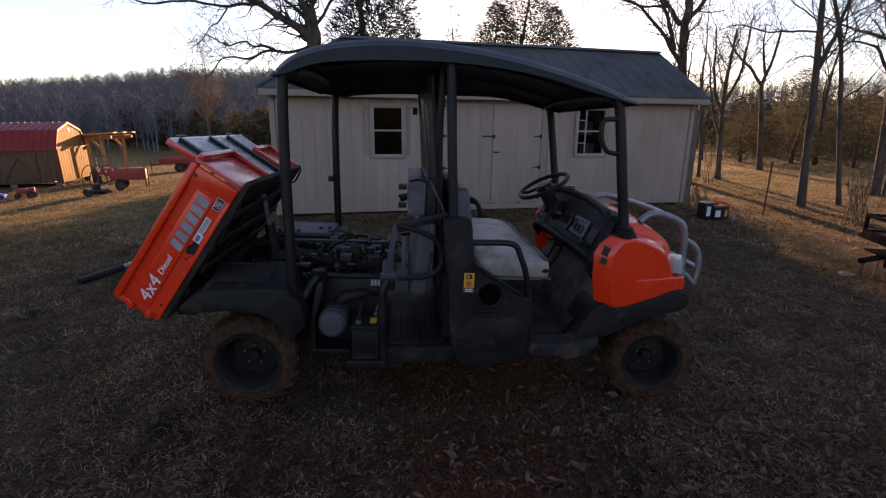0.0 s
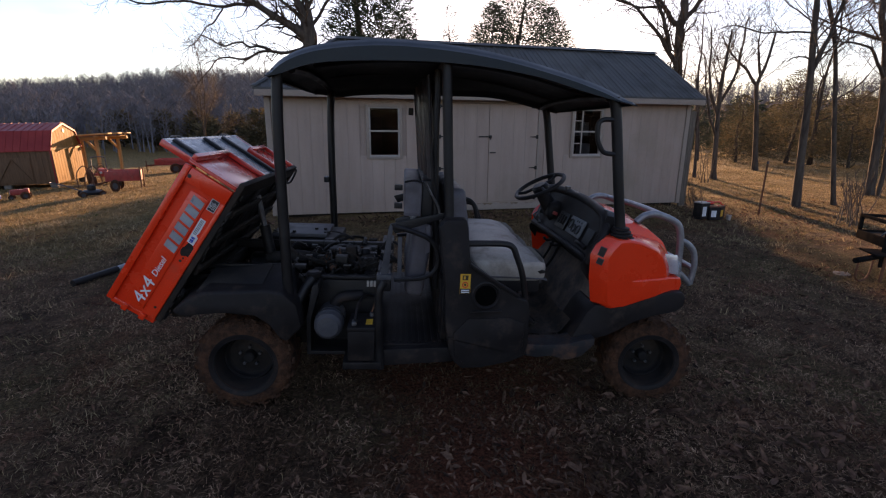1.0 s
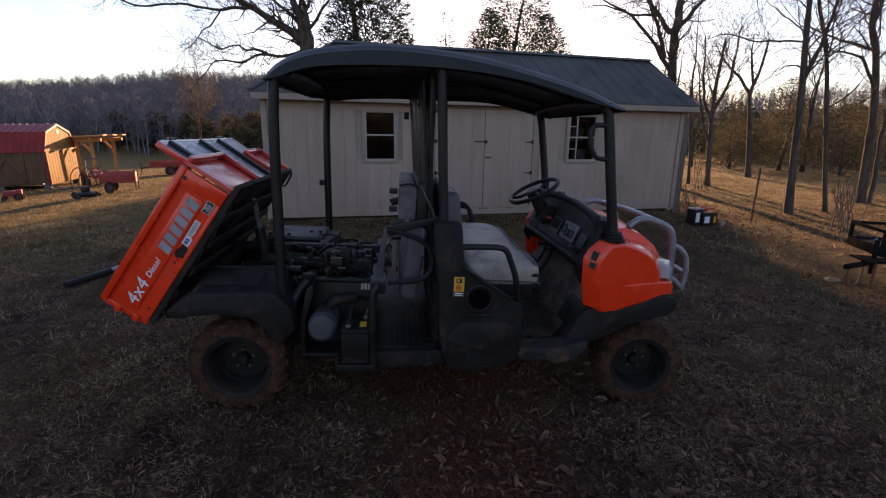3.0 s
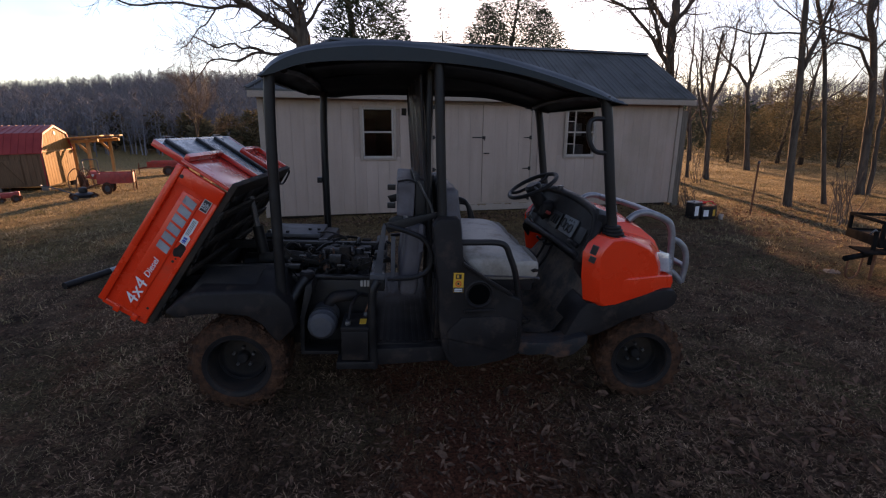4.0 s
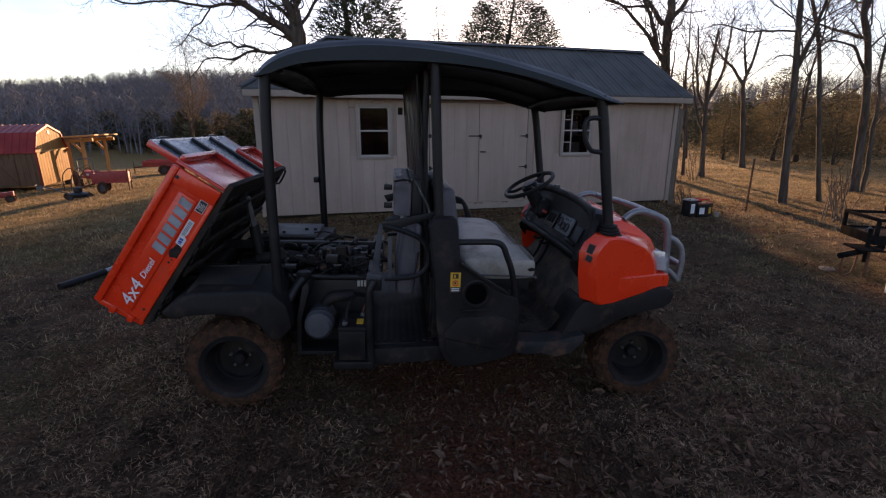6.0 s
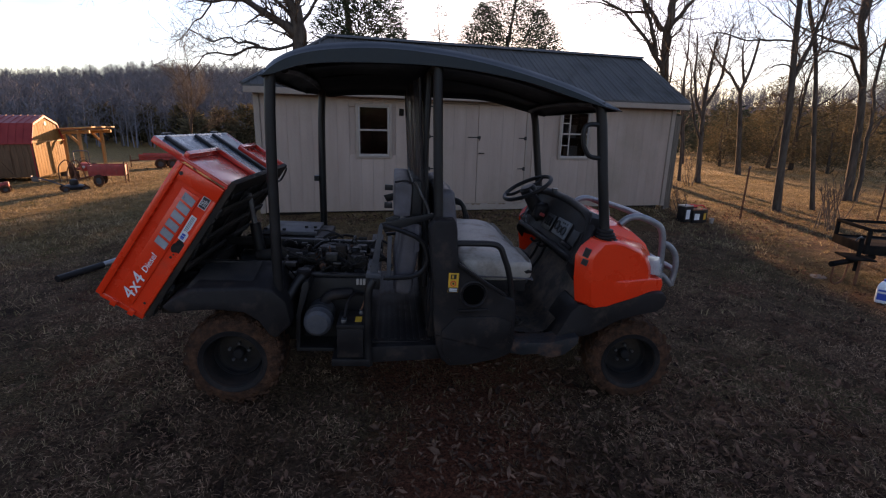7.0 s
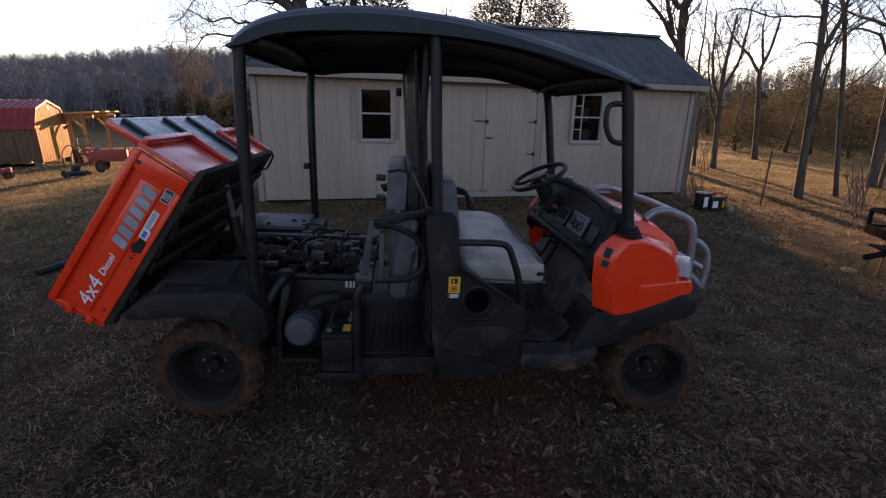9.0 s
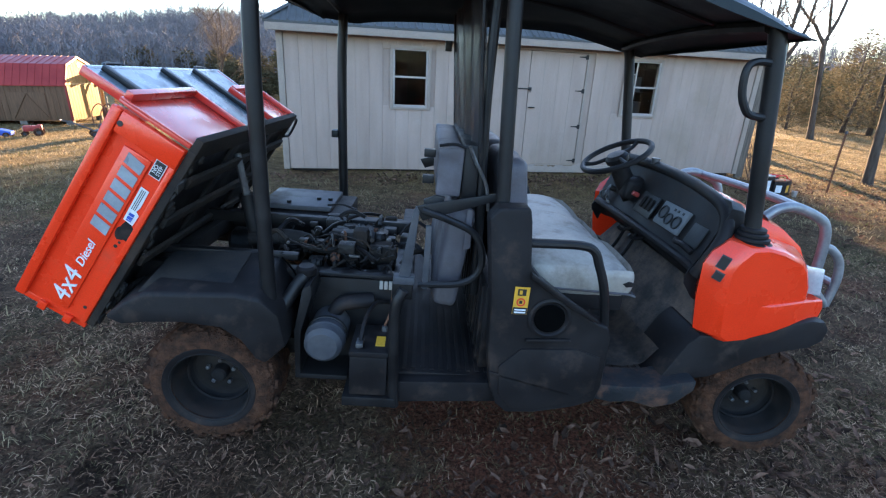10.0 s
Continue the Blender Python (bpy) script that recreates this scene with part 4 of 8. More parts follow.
# silver brush guard
for y in (0.16, mirrored(0.16)):
    part("guard_tube", tube([(2.20, y, 1.155), (2.25, y, 1.195), (2.32, y, 1.205), (2.42, y, 1.172), (2.468, y, 1.135), (2.49, y, 1.06), (2.50, y, 0.93), (2.51, y, 0.80)], 0.0205, 12), "silver_bar", V)
    part("guard_loop", tube([(2.49, y, 1.05), (2.535, y, 1.035), (2.585, y, 0.985), (2.605, y, 0.90), (2.595, y, 0.78)], 0.0175, 12), "silver_bar", V)
    part("guard_loop", tube([(2.48, y, 0.865), (2.53, y, 0.84), (2.595, y, 0.78)], 0.0175, 12), "silver_bar", V)
part("guard_bar", tube([(2.36, 0.16, 1.195), (2.38, 0.4, 1.20), (2.38, 0.7, 1.20), (2.36, 0.94, 1.195)], 0.019, 10), "silver_bar", V)
part("guard_bar", tube([(2.60, 0.16, 0.88), (2.62, 0.4, 0.88), (2.62, 0.7, 0.88), (2.60, 0.94, 0.88)], 0.018, 10), "silver_bar", V)

def cushion(x0, x1, y0, y1, z0, z1, p=5.0, dome=0.02, m=None, grooves=(), slope=0.0):
    """A padded block with rounded edges; grooves are seams across y."""
    b = bmesh.new()
    bmesh.ops.create_cube(b, size=2)
    bmesh.ops.subdivide_edges(b, edges=b.edges[:], cuts=13, use_grid_fill=True)
    cx, cy, cz = (x0 + x1) / 2, (y0 + y1) / 2, (z0 + z1) / 2
    thin = min(x1 - x0, y1 - y0, z1 - z0) / 2
    for v in b.verts:
        h = Vector(((x1 - x0) / 2, (y1 - y0) / 2, (z1 - z0) / 2))
        q = Vector((v.co.x * h.x, v.co.y * h.y, v.co.z * h.z))
        r = thin * 0.92
        core = Vector([max(-(h[i] - r), min(h[i] - r, q[i])) for i in range(3)])
        d = q - core
        if d.length > 1e-6:
            k = sum(abs(c) ** p for c in d) ** (1 / p)
            top = max(abs(c) for c in d)
            q = core + d * (min(r, top) / k if k > 0 else 1)
        u, w = v.co.x, v.co.y
        if v.co.z > 0.9:
            q.z += dome * (1 - u * u) * (1 - w * w) - slope * smoothstep(0.2, 1.0, u)
        q += Vector((1, 1, 1)) * (0.004 * noise.noise(q * 7) + 0.004 * noise.noise(q * 19))
        for g in grooves:
            k = math.exp(-((cy + q.y - g) / 0.018) ** 2)
            q.z -= 0.022 * k * (1 if v.co.z > 0 else 0)
            q.x -= 0.012 * k * (1 if v.co.x > 0.5 else 0)
        v.co = q + Vector((cx, cy, cz))
    return merge(None, b, m)


# dashboard
def dash():
    prof = [(1.955, 1.20), (1.968, 1.232), (2.01, 1.225), (2.07, 1.17), (2.10, 1.10), (2.10, 0.80), (2.06, 0.75), (2.0, 0.84), (1.91, 0.90), (1.868, 0.955), (1.862, 0.985), (1.90, 1.06)]
    secs = []
    for y, k in ((0.0, -0.05), (0.012, -0.02), (0.05, 0.0), (0.3, 0.0), (0.55, 0.01), (0.8, 0.01), (1.05, 0.0), (1.10, -0.02), (1.12, -0.05)):
        secs.append([(x + k * 0.6, y, z + k) for x, z in prof])
    d = part("dashboard", loft(secs), "black_plastic", V, "dusty black dashboard", smooth=0.6)
    part("dash_rim", tube([(1.90, 1.12, 1.20), (1.95, 1.05, 1.24), (1.975, 0.8, 1.25), (1.985, 0.5, 1.245), (1.978, 0.22, 1.225), (1.965, 0.06, 1.19), (1.935, -0.015, 1.11), (1.885, -0.03, 1.01), (1.865, -0.015, 0.95)], 0.026, 12), "black_plastic", d)
    part("dash_shelf", tube([(1.855, 1.09, 0.97), (1.85, 0.6, 0.98), (1.855, 0.10, 0.975), (1.87, 0.0, 0.955)], 0.02, 10), "black_plastic", d)
    # sloping face: x up along it, z out of it
    def face(y, up=0.0):
        return Matrix.Translation((1.905 + 0.40 * up, y, 1.085 + 0.915 * up)) @ Euler((0, radians(-66), 0)).to_matrix().to_4x4()
    tilt = face(0.30)
    panel = part("instrument_panel", box(-0.055, 0.055, -0.10, 0.12, 0.0, 0.014, 0.004, m=tilt), "panel_grey", d, "pale instrument panel with dials")
    for yy, rr, up in ((-0.055, 0.030, -0.01), (0.012, 0.027, -0.012), (0.075, 0.032, 0.005)):
        part("dial_rim", lathe([(rr, 0.014), (rr, 0.021), (rr * 0.82, 0.022), (rr * 0.82, 0.014)], 20, "Z", (up, yy, 0), m=tilt, closed=True), "black_sticker", panel)
        part("dial", lathe([(rr * 0.81, 0.0145), (rr * 0.76, 0.016), (0, 0.016)], 20, "Z", (up, yy, 0), m=tilt), "canister", panel)
    for yy in (-0.07, -0.03, 0.0):
        part("warning_lamp", box(0.030, 0.042, yy, yy + 0.014, 0.0142, 0.017, 0.001, m=tilt), "black_sticker", panel)
    part("switch_plate", box(-0.06, 0.05, -0.09, 0.09, 0.0, 0.010, 0.004, m=face(0.56)), "black_metal", d)
    for yy in (-0.06, -0.02, 0.02):
        part("rocker_switch", box(-0.03, 0.03, yy, yy + 0.022, 0.0102, 0.02, 0.003, m=face(0.56)), "rim", d)
    part("column_shroud", cushion(1.85, 1.97, 0.73, 0.87, 1.06, 1.17, 4.0, 0.01), "black_plastic", d, smooth=1.0)
    # black slab stands in for shade inside the dash pocket
    part("pocket", box(-0.05, 0.04, -0.05, 0.05, 0.0, 0.006, 0.004, m=face(0.10, -0.01)), "black_sticker", d, "open pocket drawn as a black slab, its inner shade painted")
    part("pocket_lip", tube([(1.86, 0.04, 1.02), (1.845, 0.09, 1.035), (1.85, 0.15, 1.03), (1.875, 0.19, 1.03)], 0.012, 8), "black_plastic", d)
    part("key_switch", tube([(1.91, 0.97, 1.06), (1.86, 0.97, 1.08)], 0.016, 10), "steel", d)
    rnd = random.Random(2)
    for i in range(5):
        part("key", tube([(1.86, 0.97, 1.075), (1.85 + rnd.uniform(-.03, .01), 0.96 + rnd.uniform(-.05, .05), 1.04), (1.85, 0.96 + rnd.uniform(-.06, .06), 1.0)], 0.006, 6), "steel", d, "hanging key")
    part("red_knob", tube([(1.90, 0.68, 1.10), (1.87, 0.68, 1.112)], 0.012, 10), "red_paint", d, "red knob")
    part("dash_cap", lathe([(0.02, 0), (0.022, 0.03), (0.0, 0.033)], 12, "Z", (1.97, 0.72, 1.26)), "steel", d)
    for yy in (0.62, 0.47):
        part("lever", tube([(1.90, yy, 0.95), (1.83, yy, 0.93), (1.80, yy, 0.95)], 0.009, 6), "black_plastic", d)
    for yy in (0.66, 0.80):
        part("pedal", box(1.80, 1.83, yy, yy + 0.07, 0.60, 0.70, 0.008), "steel", d, "worn steel pedal")
        part("pedal_arm", tube([(1.83, yy + 0.035, 0.68), (1.90, yy + 0.035, 0.78), (1.95, yy + 0.035, 0.90)], 0.01, 7), "black_metal", d)
    return d


dash()
# steering wheel on the left-hand side
def steering():
    c = Vector((1.795, 0.80, 1.275))
    n = Vector((-0.46, -0.06, 0.86)).normalized()
    q = Vector((0, 0, 1)).rotation_difference(n).to_matrix().to_4x4()
    m = Matrix.Translation(c) @ q
    t = thing("steering_wheel", label="black steering wheel")
    t.parent = V
    pts = [(0.175 * math.cos(k * math.tau / 36), 0.175 * math.sin(k * math.tau / 36), 0) for k in range(37)]
    part("rim", tube(pts, 0.0145, 10, steps=1, m=m), "black_plastic", t)
    part("hub", lathe([(0.058, -0.03), (0.06, -0.005), (0.045, 0.012), (0, 0.016)], 24, "Z", m=m), "black_plastic", t)
    for a in (0.5, math.pi - 0.5, 1.5 * math.pi):
        part("spoke", tube([(0.05 * math.cos(a), 0.05 * math.sin(a), -0.005), (0.12 * math.cos(a), 0.12 * math.sin(a), -0.012), (0.172 * math.cos(a), 0.172 * math.sin(a), 0)], 0.011, 8, m=m), "black_plastic", t)
    part("column", tube([c - n * 0.02, c - n * 0.10, c - n * 0.30 + Vector((0.03, 0, 0))], 0.042, 12, r_end=0.055), "black_plastic", V)


steering()

# floor, sill and side console
part("front_floor", prism([(1.10, 0.47), (1.80, 0.47), (1.90, 0.60), (2.0, 0.85), (1.97, 0.86), (1.86, 0.63), (1.78, 0.50), (1.10, 0.50)], -0.07, 1.17, 0.004), "floor_mat", V, "muddy ribbed floor mat")
part("rear_floor", box(0.72, 1.15, -0.10, 1.20, 0.46, 0.50, 0.005), "black_plastic", V)
for i in range(10):
    part("floor_rib", box(0.76 + i * 0.036, 0.776 + i * 0.036, -0.08, 1.18, 0.5005, 0.506), "black_plastic", V, smooth=0)
for i in range(14):
    part("floor_rib", box(1.30 + i * 0.034, 1.312 + i * 0.034, 0.0, 1.10, 0.5005, 0.506), "floor_mat", V, smooth=0)
# footwell: a rumpled rubber mat and loose leads
mat = bmesh.new()
grid = []
for j in range(19):
    row = []
    for i in range(25):
        mx, my = 1.27 + i * 0.0225, 0.0 + j * 0.058
        mz = 0.512 + 0.022 * (0.5 + 0.5 * noise.noise((mx * 7, my * 5, 3))) + 0.012 * noise.noise((mx * 17, my * 14, 8)) + 0.10 * smoothstep(1.74, 1.84, mx)
        row.append(mat.verts.new((mx, my, mz)))
    grid.append(row)
for j in range(18):
    for i in range(24):
        mat.faces.new((grid[j][i], grid[j][i + 1], grid[j + 1][i + 1], grid[j + 1][i]))
bmesh.ops.solidify(mat, geom=mat.faces[:], thickness=-0.008)
part("floor_liner", mat, "floor_mat", V, "rumpled muddy rubber floor liner", smooth=1.0)
leads = random.Random(31)
for i in range(9):
    lx, ly = leads.uniform(1.36, 1.70), leads.uniform(0.0, 0.35)
    p = [Vector((lx, ly, 0.545))]
    for k in range(5):
        p.append(p[-1] + Vector((leads.uniform(-0.07, 0.07), leads.uniform(-0.06, 0.08), leads.uniform(-0.006, 0.012))))
    part("loose_lead", tube(p, leads.uniform(0.004, 0.007), 6), leads.choice(["black_plastic", "underbody", "black_metal"]), V)
part("dropped_rag", cushion(1.50, 1.62, 0.08, 0.30, 0.53, 0.565, 2.2, 0.01), "dusty_top", V, "dusty crumpled rag", smooth=1.0)
part("rear_riser", box(1.06, 1.10, -0.05, 1.15, 0.50, 0.86, 0.008), "black_plastic", V)
for i in range(11):
    part("riser_rib", box(1.050, 1.0605, 0.0 + i * 0.1, 0.03 + i * 0.1, 0.52, 0.84, 0.002), "black_plastic", V)
for y0, y1 in ((-0.15, -0.08), (mirrored(-0.08), mirrored(-0.15))):
    part("sill", prism([(0.70, 0.39), (1.16, 0.42), (1.16, 0.505), (0.70, 0.485)], y0, y1, 0.008), "black_plastic", V)
    part("front_step", prism([(1.43, 0.50), (1.50, 0.462), (1.58, 0.448), (1.66, 0.455), (1.75, 0.432), (1.83, 0.452), (1.90, 0.52), (1.90, 0.565), (1.83, 0.552), (1.74, 0.528), (1.62, 0.524), (1.50, 0.53)], y0 - 0.01 if y0 < 0 else y0 - 0.06, y1 + 0.06 if y0 < 0 else y1 + 0.01, 0.012), "muddy_step", V, "scuffed mud-stained step")
    prof = [(1.02, 1.16), (1.05, 1.20), (1.155, 1.205), (1.165, 1.16), (1.185, 1.0), (1.24, 0.94), (1.33, 0.875), (1.44, 0.805), (1.50, 0.785), (1.515, 0.74), (1.52, 0.53), (1.505, 0.465), (1.43, 0.432), (1.28, 0.398), (1.17, 0.392), (1.125, 0.43), (1.095, 0.50), (1.07, 0.66), (1.06, 0.85), (1.03, 1.08)]
    part("side_console", prism(prof, y0 - 0.03 if y0 < 0 else y0, y1 - 0.01 if y0 < 0 else y1 + 0.03, 0.012, seg=3), "black_plastic", V, "matte black plastic side console")
# round intake with its recess shade painted black, and ledges on the near console
YN = -0.182
part("intake_ring", lathe([(0.074, 0.0), (0.078, -0.006), (0.068, -0.009), (0.062, -0.004), (0.06, 0.002)], 28, "Y", (1.275, YN + 0.001, 0.81), closed=True), "black_plastic", V)
part("intake", lathe([(0.056, -0.001), (0.052, -0.0045), (0.045, -0.0035), (0.02, -0.004), (0, -0.005)], 24, "Y", (1.275, YN + 0.0, 0.81)), "wire_and_recess_black", V, "round air intake, its dark recess painted on a flat disc")
part("console_panel", prism([(1.115, 0.60), (1.19, 0.68), (1.40, 0.69), (1.49, 0.66), (1.49, 0.52), (1.41, 0.462), (1.28, 0.425), (1.18, 0.42), (1.13, 0.48)], YN - 0.006, YN + 0.003, 0.004), "black_plastic", V, "shallow raised panel on the console")
part("console_ledge", prism([(1.20, 0.725), (1.36, 0.735), (1.365, 0.722), (1.20, 0.712)], YN - 0.012, YN + 0.002, 0.004), "black_plastic", V)
part("console_ridge", prism([(1.185, 0.985), (1.34, 0.885), (1.45, 0.82), (1.45, 0.805), (1.33, 0.868), (1.185, 0.965)], YN - 0.018, YN + 0.004, 0.005), "black_plastic", V)
part("console_ridge", prism([(1.08, 0.58), (1.40, 0.50), (1.40, 0.488), (1.09, 0.565)], YN - 0.006, YN + 0.002, 0.002), "black_plastic", V)
lab = part("warning_label", box(1.137, 1.190, YN - 0.0022, YN - 0.0002, 0.82, 0.925, 0.0), "yellow", V, "yellow and black warning label", smooth=0)
part("label_foot", box(1.138, 1.189, YN - 0.0034, YN - 0.0023, 0.821, 0.847), "black_sticker", lab, smooth=0)
for i in range(2):
    part("print_bar", box(1.144, 1.184, YN - 0.0046, YN - 0.0035, 0.826 + i * 0.010, 0.831 + i * 0.010), "white_letter", lab, smooth=0)
part("ban_ring", lathe([(0.016, -0.001), (0.016, -0.002), (0.011, -0.002), (0.011, -0.001)], 20, "Y", (1.163, YN - 0.0022, 0.868), closed=True), "red_sticker", lab)
part("print_bar", box(1.158, 1.168, YN - 0.0034, YN - 0.0023, 0.862, 0.874), "black_sticker", lab, smooth=0)
part("print_bar", box(1.148, 1.178, YN - 0.0034, YN - 0.0023, 0.893, 0.918), "black_sticker", lab, smooth=0)
part("print_mark", box(1.154, 1.164, YN - 0.0046, YN - 0.0035, 0.898, 0.913), "yellow", lab, smooth=0)
# hip rails beside the front seat
for y in (-0.145, mirrored(-0.145)):
    part("hip_rail", tube([(1.15, y, 1.075), (1.25, y, 1.078), (1.36, y, 1.078), (1.405, y, 1.06), (1.43, y, 1.01), (1.465, y, 0.92), (1.495, y, 0.78)], 0.0165, 10), "black_metal", V)

# front bench
part("front_seat", cushion(1.20, 1.640, -0.05, 1.15, 0.830, 0.978, 2.4, 0.022, grooves=(0.36, 0.74), slope=0.03), "vinyl", V, "worn grey vinyl bench cushion", smooth=1.2)
part("seat_piping", tube([(1.22, -0.046, 0.872), (1.45, -0.049, 0.868), (1.60, -0.044, 0.862), (1.630, -0.01, 0.860), (1.638, 0.5, 0.858), (1.632, 1.1, 0.86)], 0.005, 6), "vinyl_dark", V)
part("seat_tear", prism([(1.575, 0.905), (1.60, 0.915), (1.622, 0.908), (1.615, 0.897), (1.59, 0.893)], -0.0535, -0.0405, 0.001), "black_plastic", V, "dark torn seam in the vinyl")
part("seat_base", box(1.20, 1.60, -0.03, 1.13, 0.78, 0.862, 0.012), "black_plastic", V)
part("seat_box", box(1.22, 1.50, 0.02, 1.08, 0.50, 0.78, 0.015), "black_plastic", V)
back = Matrix.Translation((1.17, 0, 0.97)) @ Matrix.Rotation(radians(-8), 4, "Y")
part("front_backrest", cushion(-0.05, 0.05, 0.02, 0.52, 0.06, 0.36, 3.0, 0.01, back), "vinyl_dark", V, "worn grey vinyl backrest", smooth=1.0)
part("front_backrest", cushion(-0.05, 0.05, 0.58, 1.08, 0.06, 0.36, 3.0, 0.01, back), "vinyl_dark", V, "worn grey vinyl backrest", smooth=1.0)
# rear bench, folded up on end
part("rear_seat", cushion(0.875, 0.985, 0.06, 1.04, 0.70, 1.13, 3.0, 0.0, Matrix.Translation((0.0, 0, 0)) @ Matrix.Translation((0.93, 0, 0.9)) @ Matrix.Rotation(radians(6), 4, "Y") @ Matrix.Translation((-0.93, 0, -0.9))), "vinyl_dark", V, "grey vinyl rear seat folded upright", smooth=1.0)
part("rear_backrest", cushion(0.842, 0.940, 0.08, 1.02, 1.165, 1.350, 9.0, 0.006), "vinyl_dark", V, "grey vinyl rear backrest", smooth=0.8)
part("backrest_pan", box(0.94, 1.00, 0.10, 1.0, 1.10, 1.36, 0.01), "black_metal", V)
part("seat_bracket", prism([(0.77, 1.135), (0.84, 1.155), (1.06, 1.205), (1.07, 1.18), (0.90, 1.12), (0.80, 1.085)], 0.0, 0.012, 0.003), "black_metal", V)
part("seat_bracket", prism([(0.77, 1.135), (0.84, 1.155), (1.06, 1.205), (1.07, 1.18), (0.90, 1.12), (0.80, 1.085)], 1.08, 1.092, 0.003), "black_metal", V)
part("seat_hinge_plate", prism([(0.80, 1.08), (0.86, 1.09), (0.88, 1.165), (0.845, 1.17), (0.80, 1.15)], 0.055, 0.075, 0.003), "black_metal", V)
part("seat_pan_edge", tube([(0.845, 0.075, 1.352), (0.90, 0.07, 1.362), (0.945, 0.07, 1.35)], 0.006, 6), "black_metal", V)
part("seat_stay", tube([(0.955, 0.07, 1.36), (0.985, 0.075, 1.30), (1.03, 0.08, 1.22), (1.05, 0.08, 1.12)], 0.007, 6), "steel", V)
part("belt_strap", prism([(0.965, 1.13), (0.985, 1.13), (0.99, 0.98), (0.965, 0.97)], 0.03, 0.034, 0.001), "vinyl_dark", V, "pale webbing strap")
for z in (1.30, 1.20):
    part("seat_latch", box(0.79, 0.835, 0.12, 0.16, z, z + 0.03, 0.004), "black_metal", V)
part("grab_rail", tube([(0.80, 0.0, 1.125), (0.90, -0.02, 1.10), (0.99, -0.03, 1.06), (1.03, -0.03, 0.98), (1.02, -0.03, 0.90), (0.95, -0.02, 0.85), (0.80, 0.0, 0.83)], 0.0135, 9), "black_metal", V)
part("grab_rail", tube([(0.80, 1.1, 1.125), (0.90, 1.12, 1.10), (0.99, 1.13, 1.06), (1.03, 1.13, 0.98), (1.02, 1.13, 0.90), (0.95, 1.12, 0.85), (0.80, 1.1, 0.83)], 0.0135, 9), "black_metal", V)
part("armrest_loop", tube([(1.20, 1.13, 1.115), (1.30, 1.13, 1.125), (1.37, 1.13, 1.10), (1.405, 1.13, 1.02), (1.42, 1.13, 0.90)], 0.016, 9), "black_metal", V)
# grey hinged flaps beside the engine
part("flap", prism([(0.766, 1.12), (0.776, 1.14), (0.788, 1.12), (0.768, 0.86), (0.724, 0.86)], -0.008, 0.010, 0.003), "canister", V, "worn grey steel flap")
part("flap_foot", box(0.705, 0.785, -0.022, 0.028, 0.832, 0.862, 0.004), "canister", V)
part("flap_strut", box(0.815, 0.838, -0.012, 0.005, 0.815, 1.07, 0.003), "canister", V)
part("roll_tube", tube([(0.75, -0.14, 0.865), (0.725, -0.15, 0.80), (0.725, -0.155, 0.62), (0.735, -0.15, 0.38)], 0.021, 12), "black_metal", V)
# mirror on the front post
m_line = [(1.905, -0.055, 1.715), (1.84, -0.065, 1.715), (1.81, -0.07, 1.69), (1.815, -0.07, 1.62), (1.84, -0.07, 1.57), (1.87, -0.065, 1.55), (1.94, -0.055, 1.545)]
part("mirror_frame", tube(m_line, 0.0125, 9), "black_metal", V)

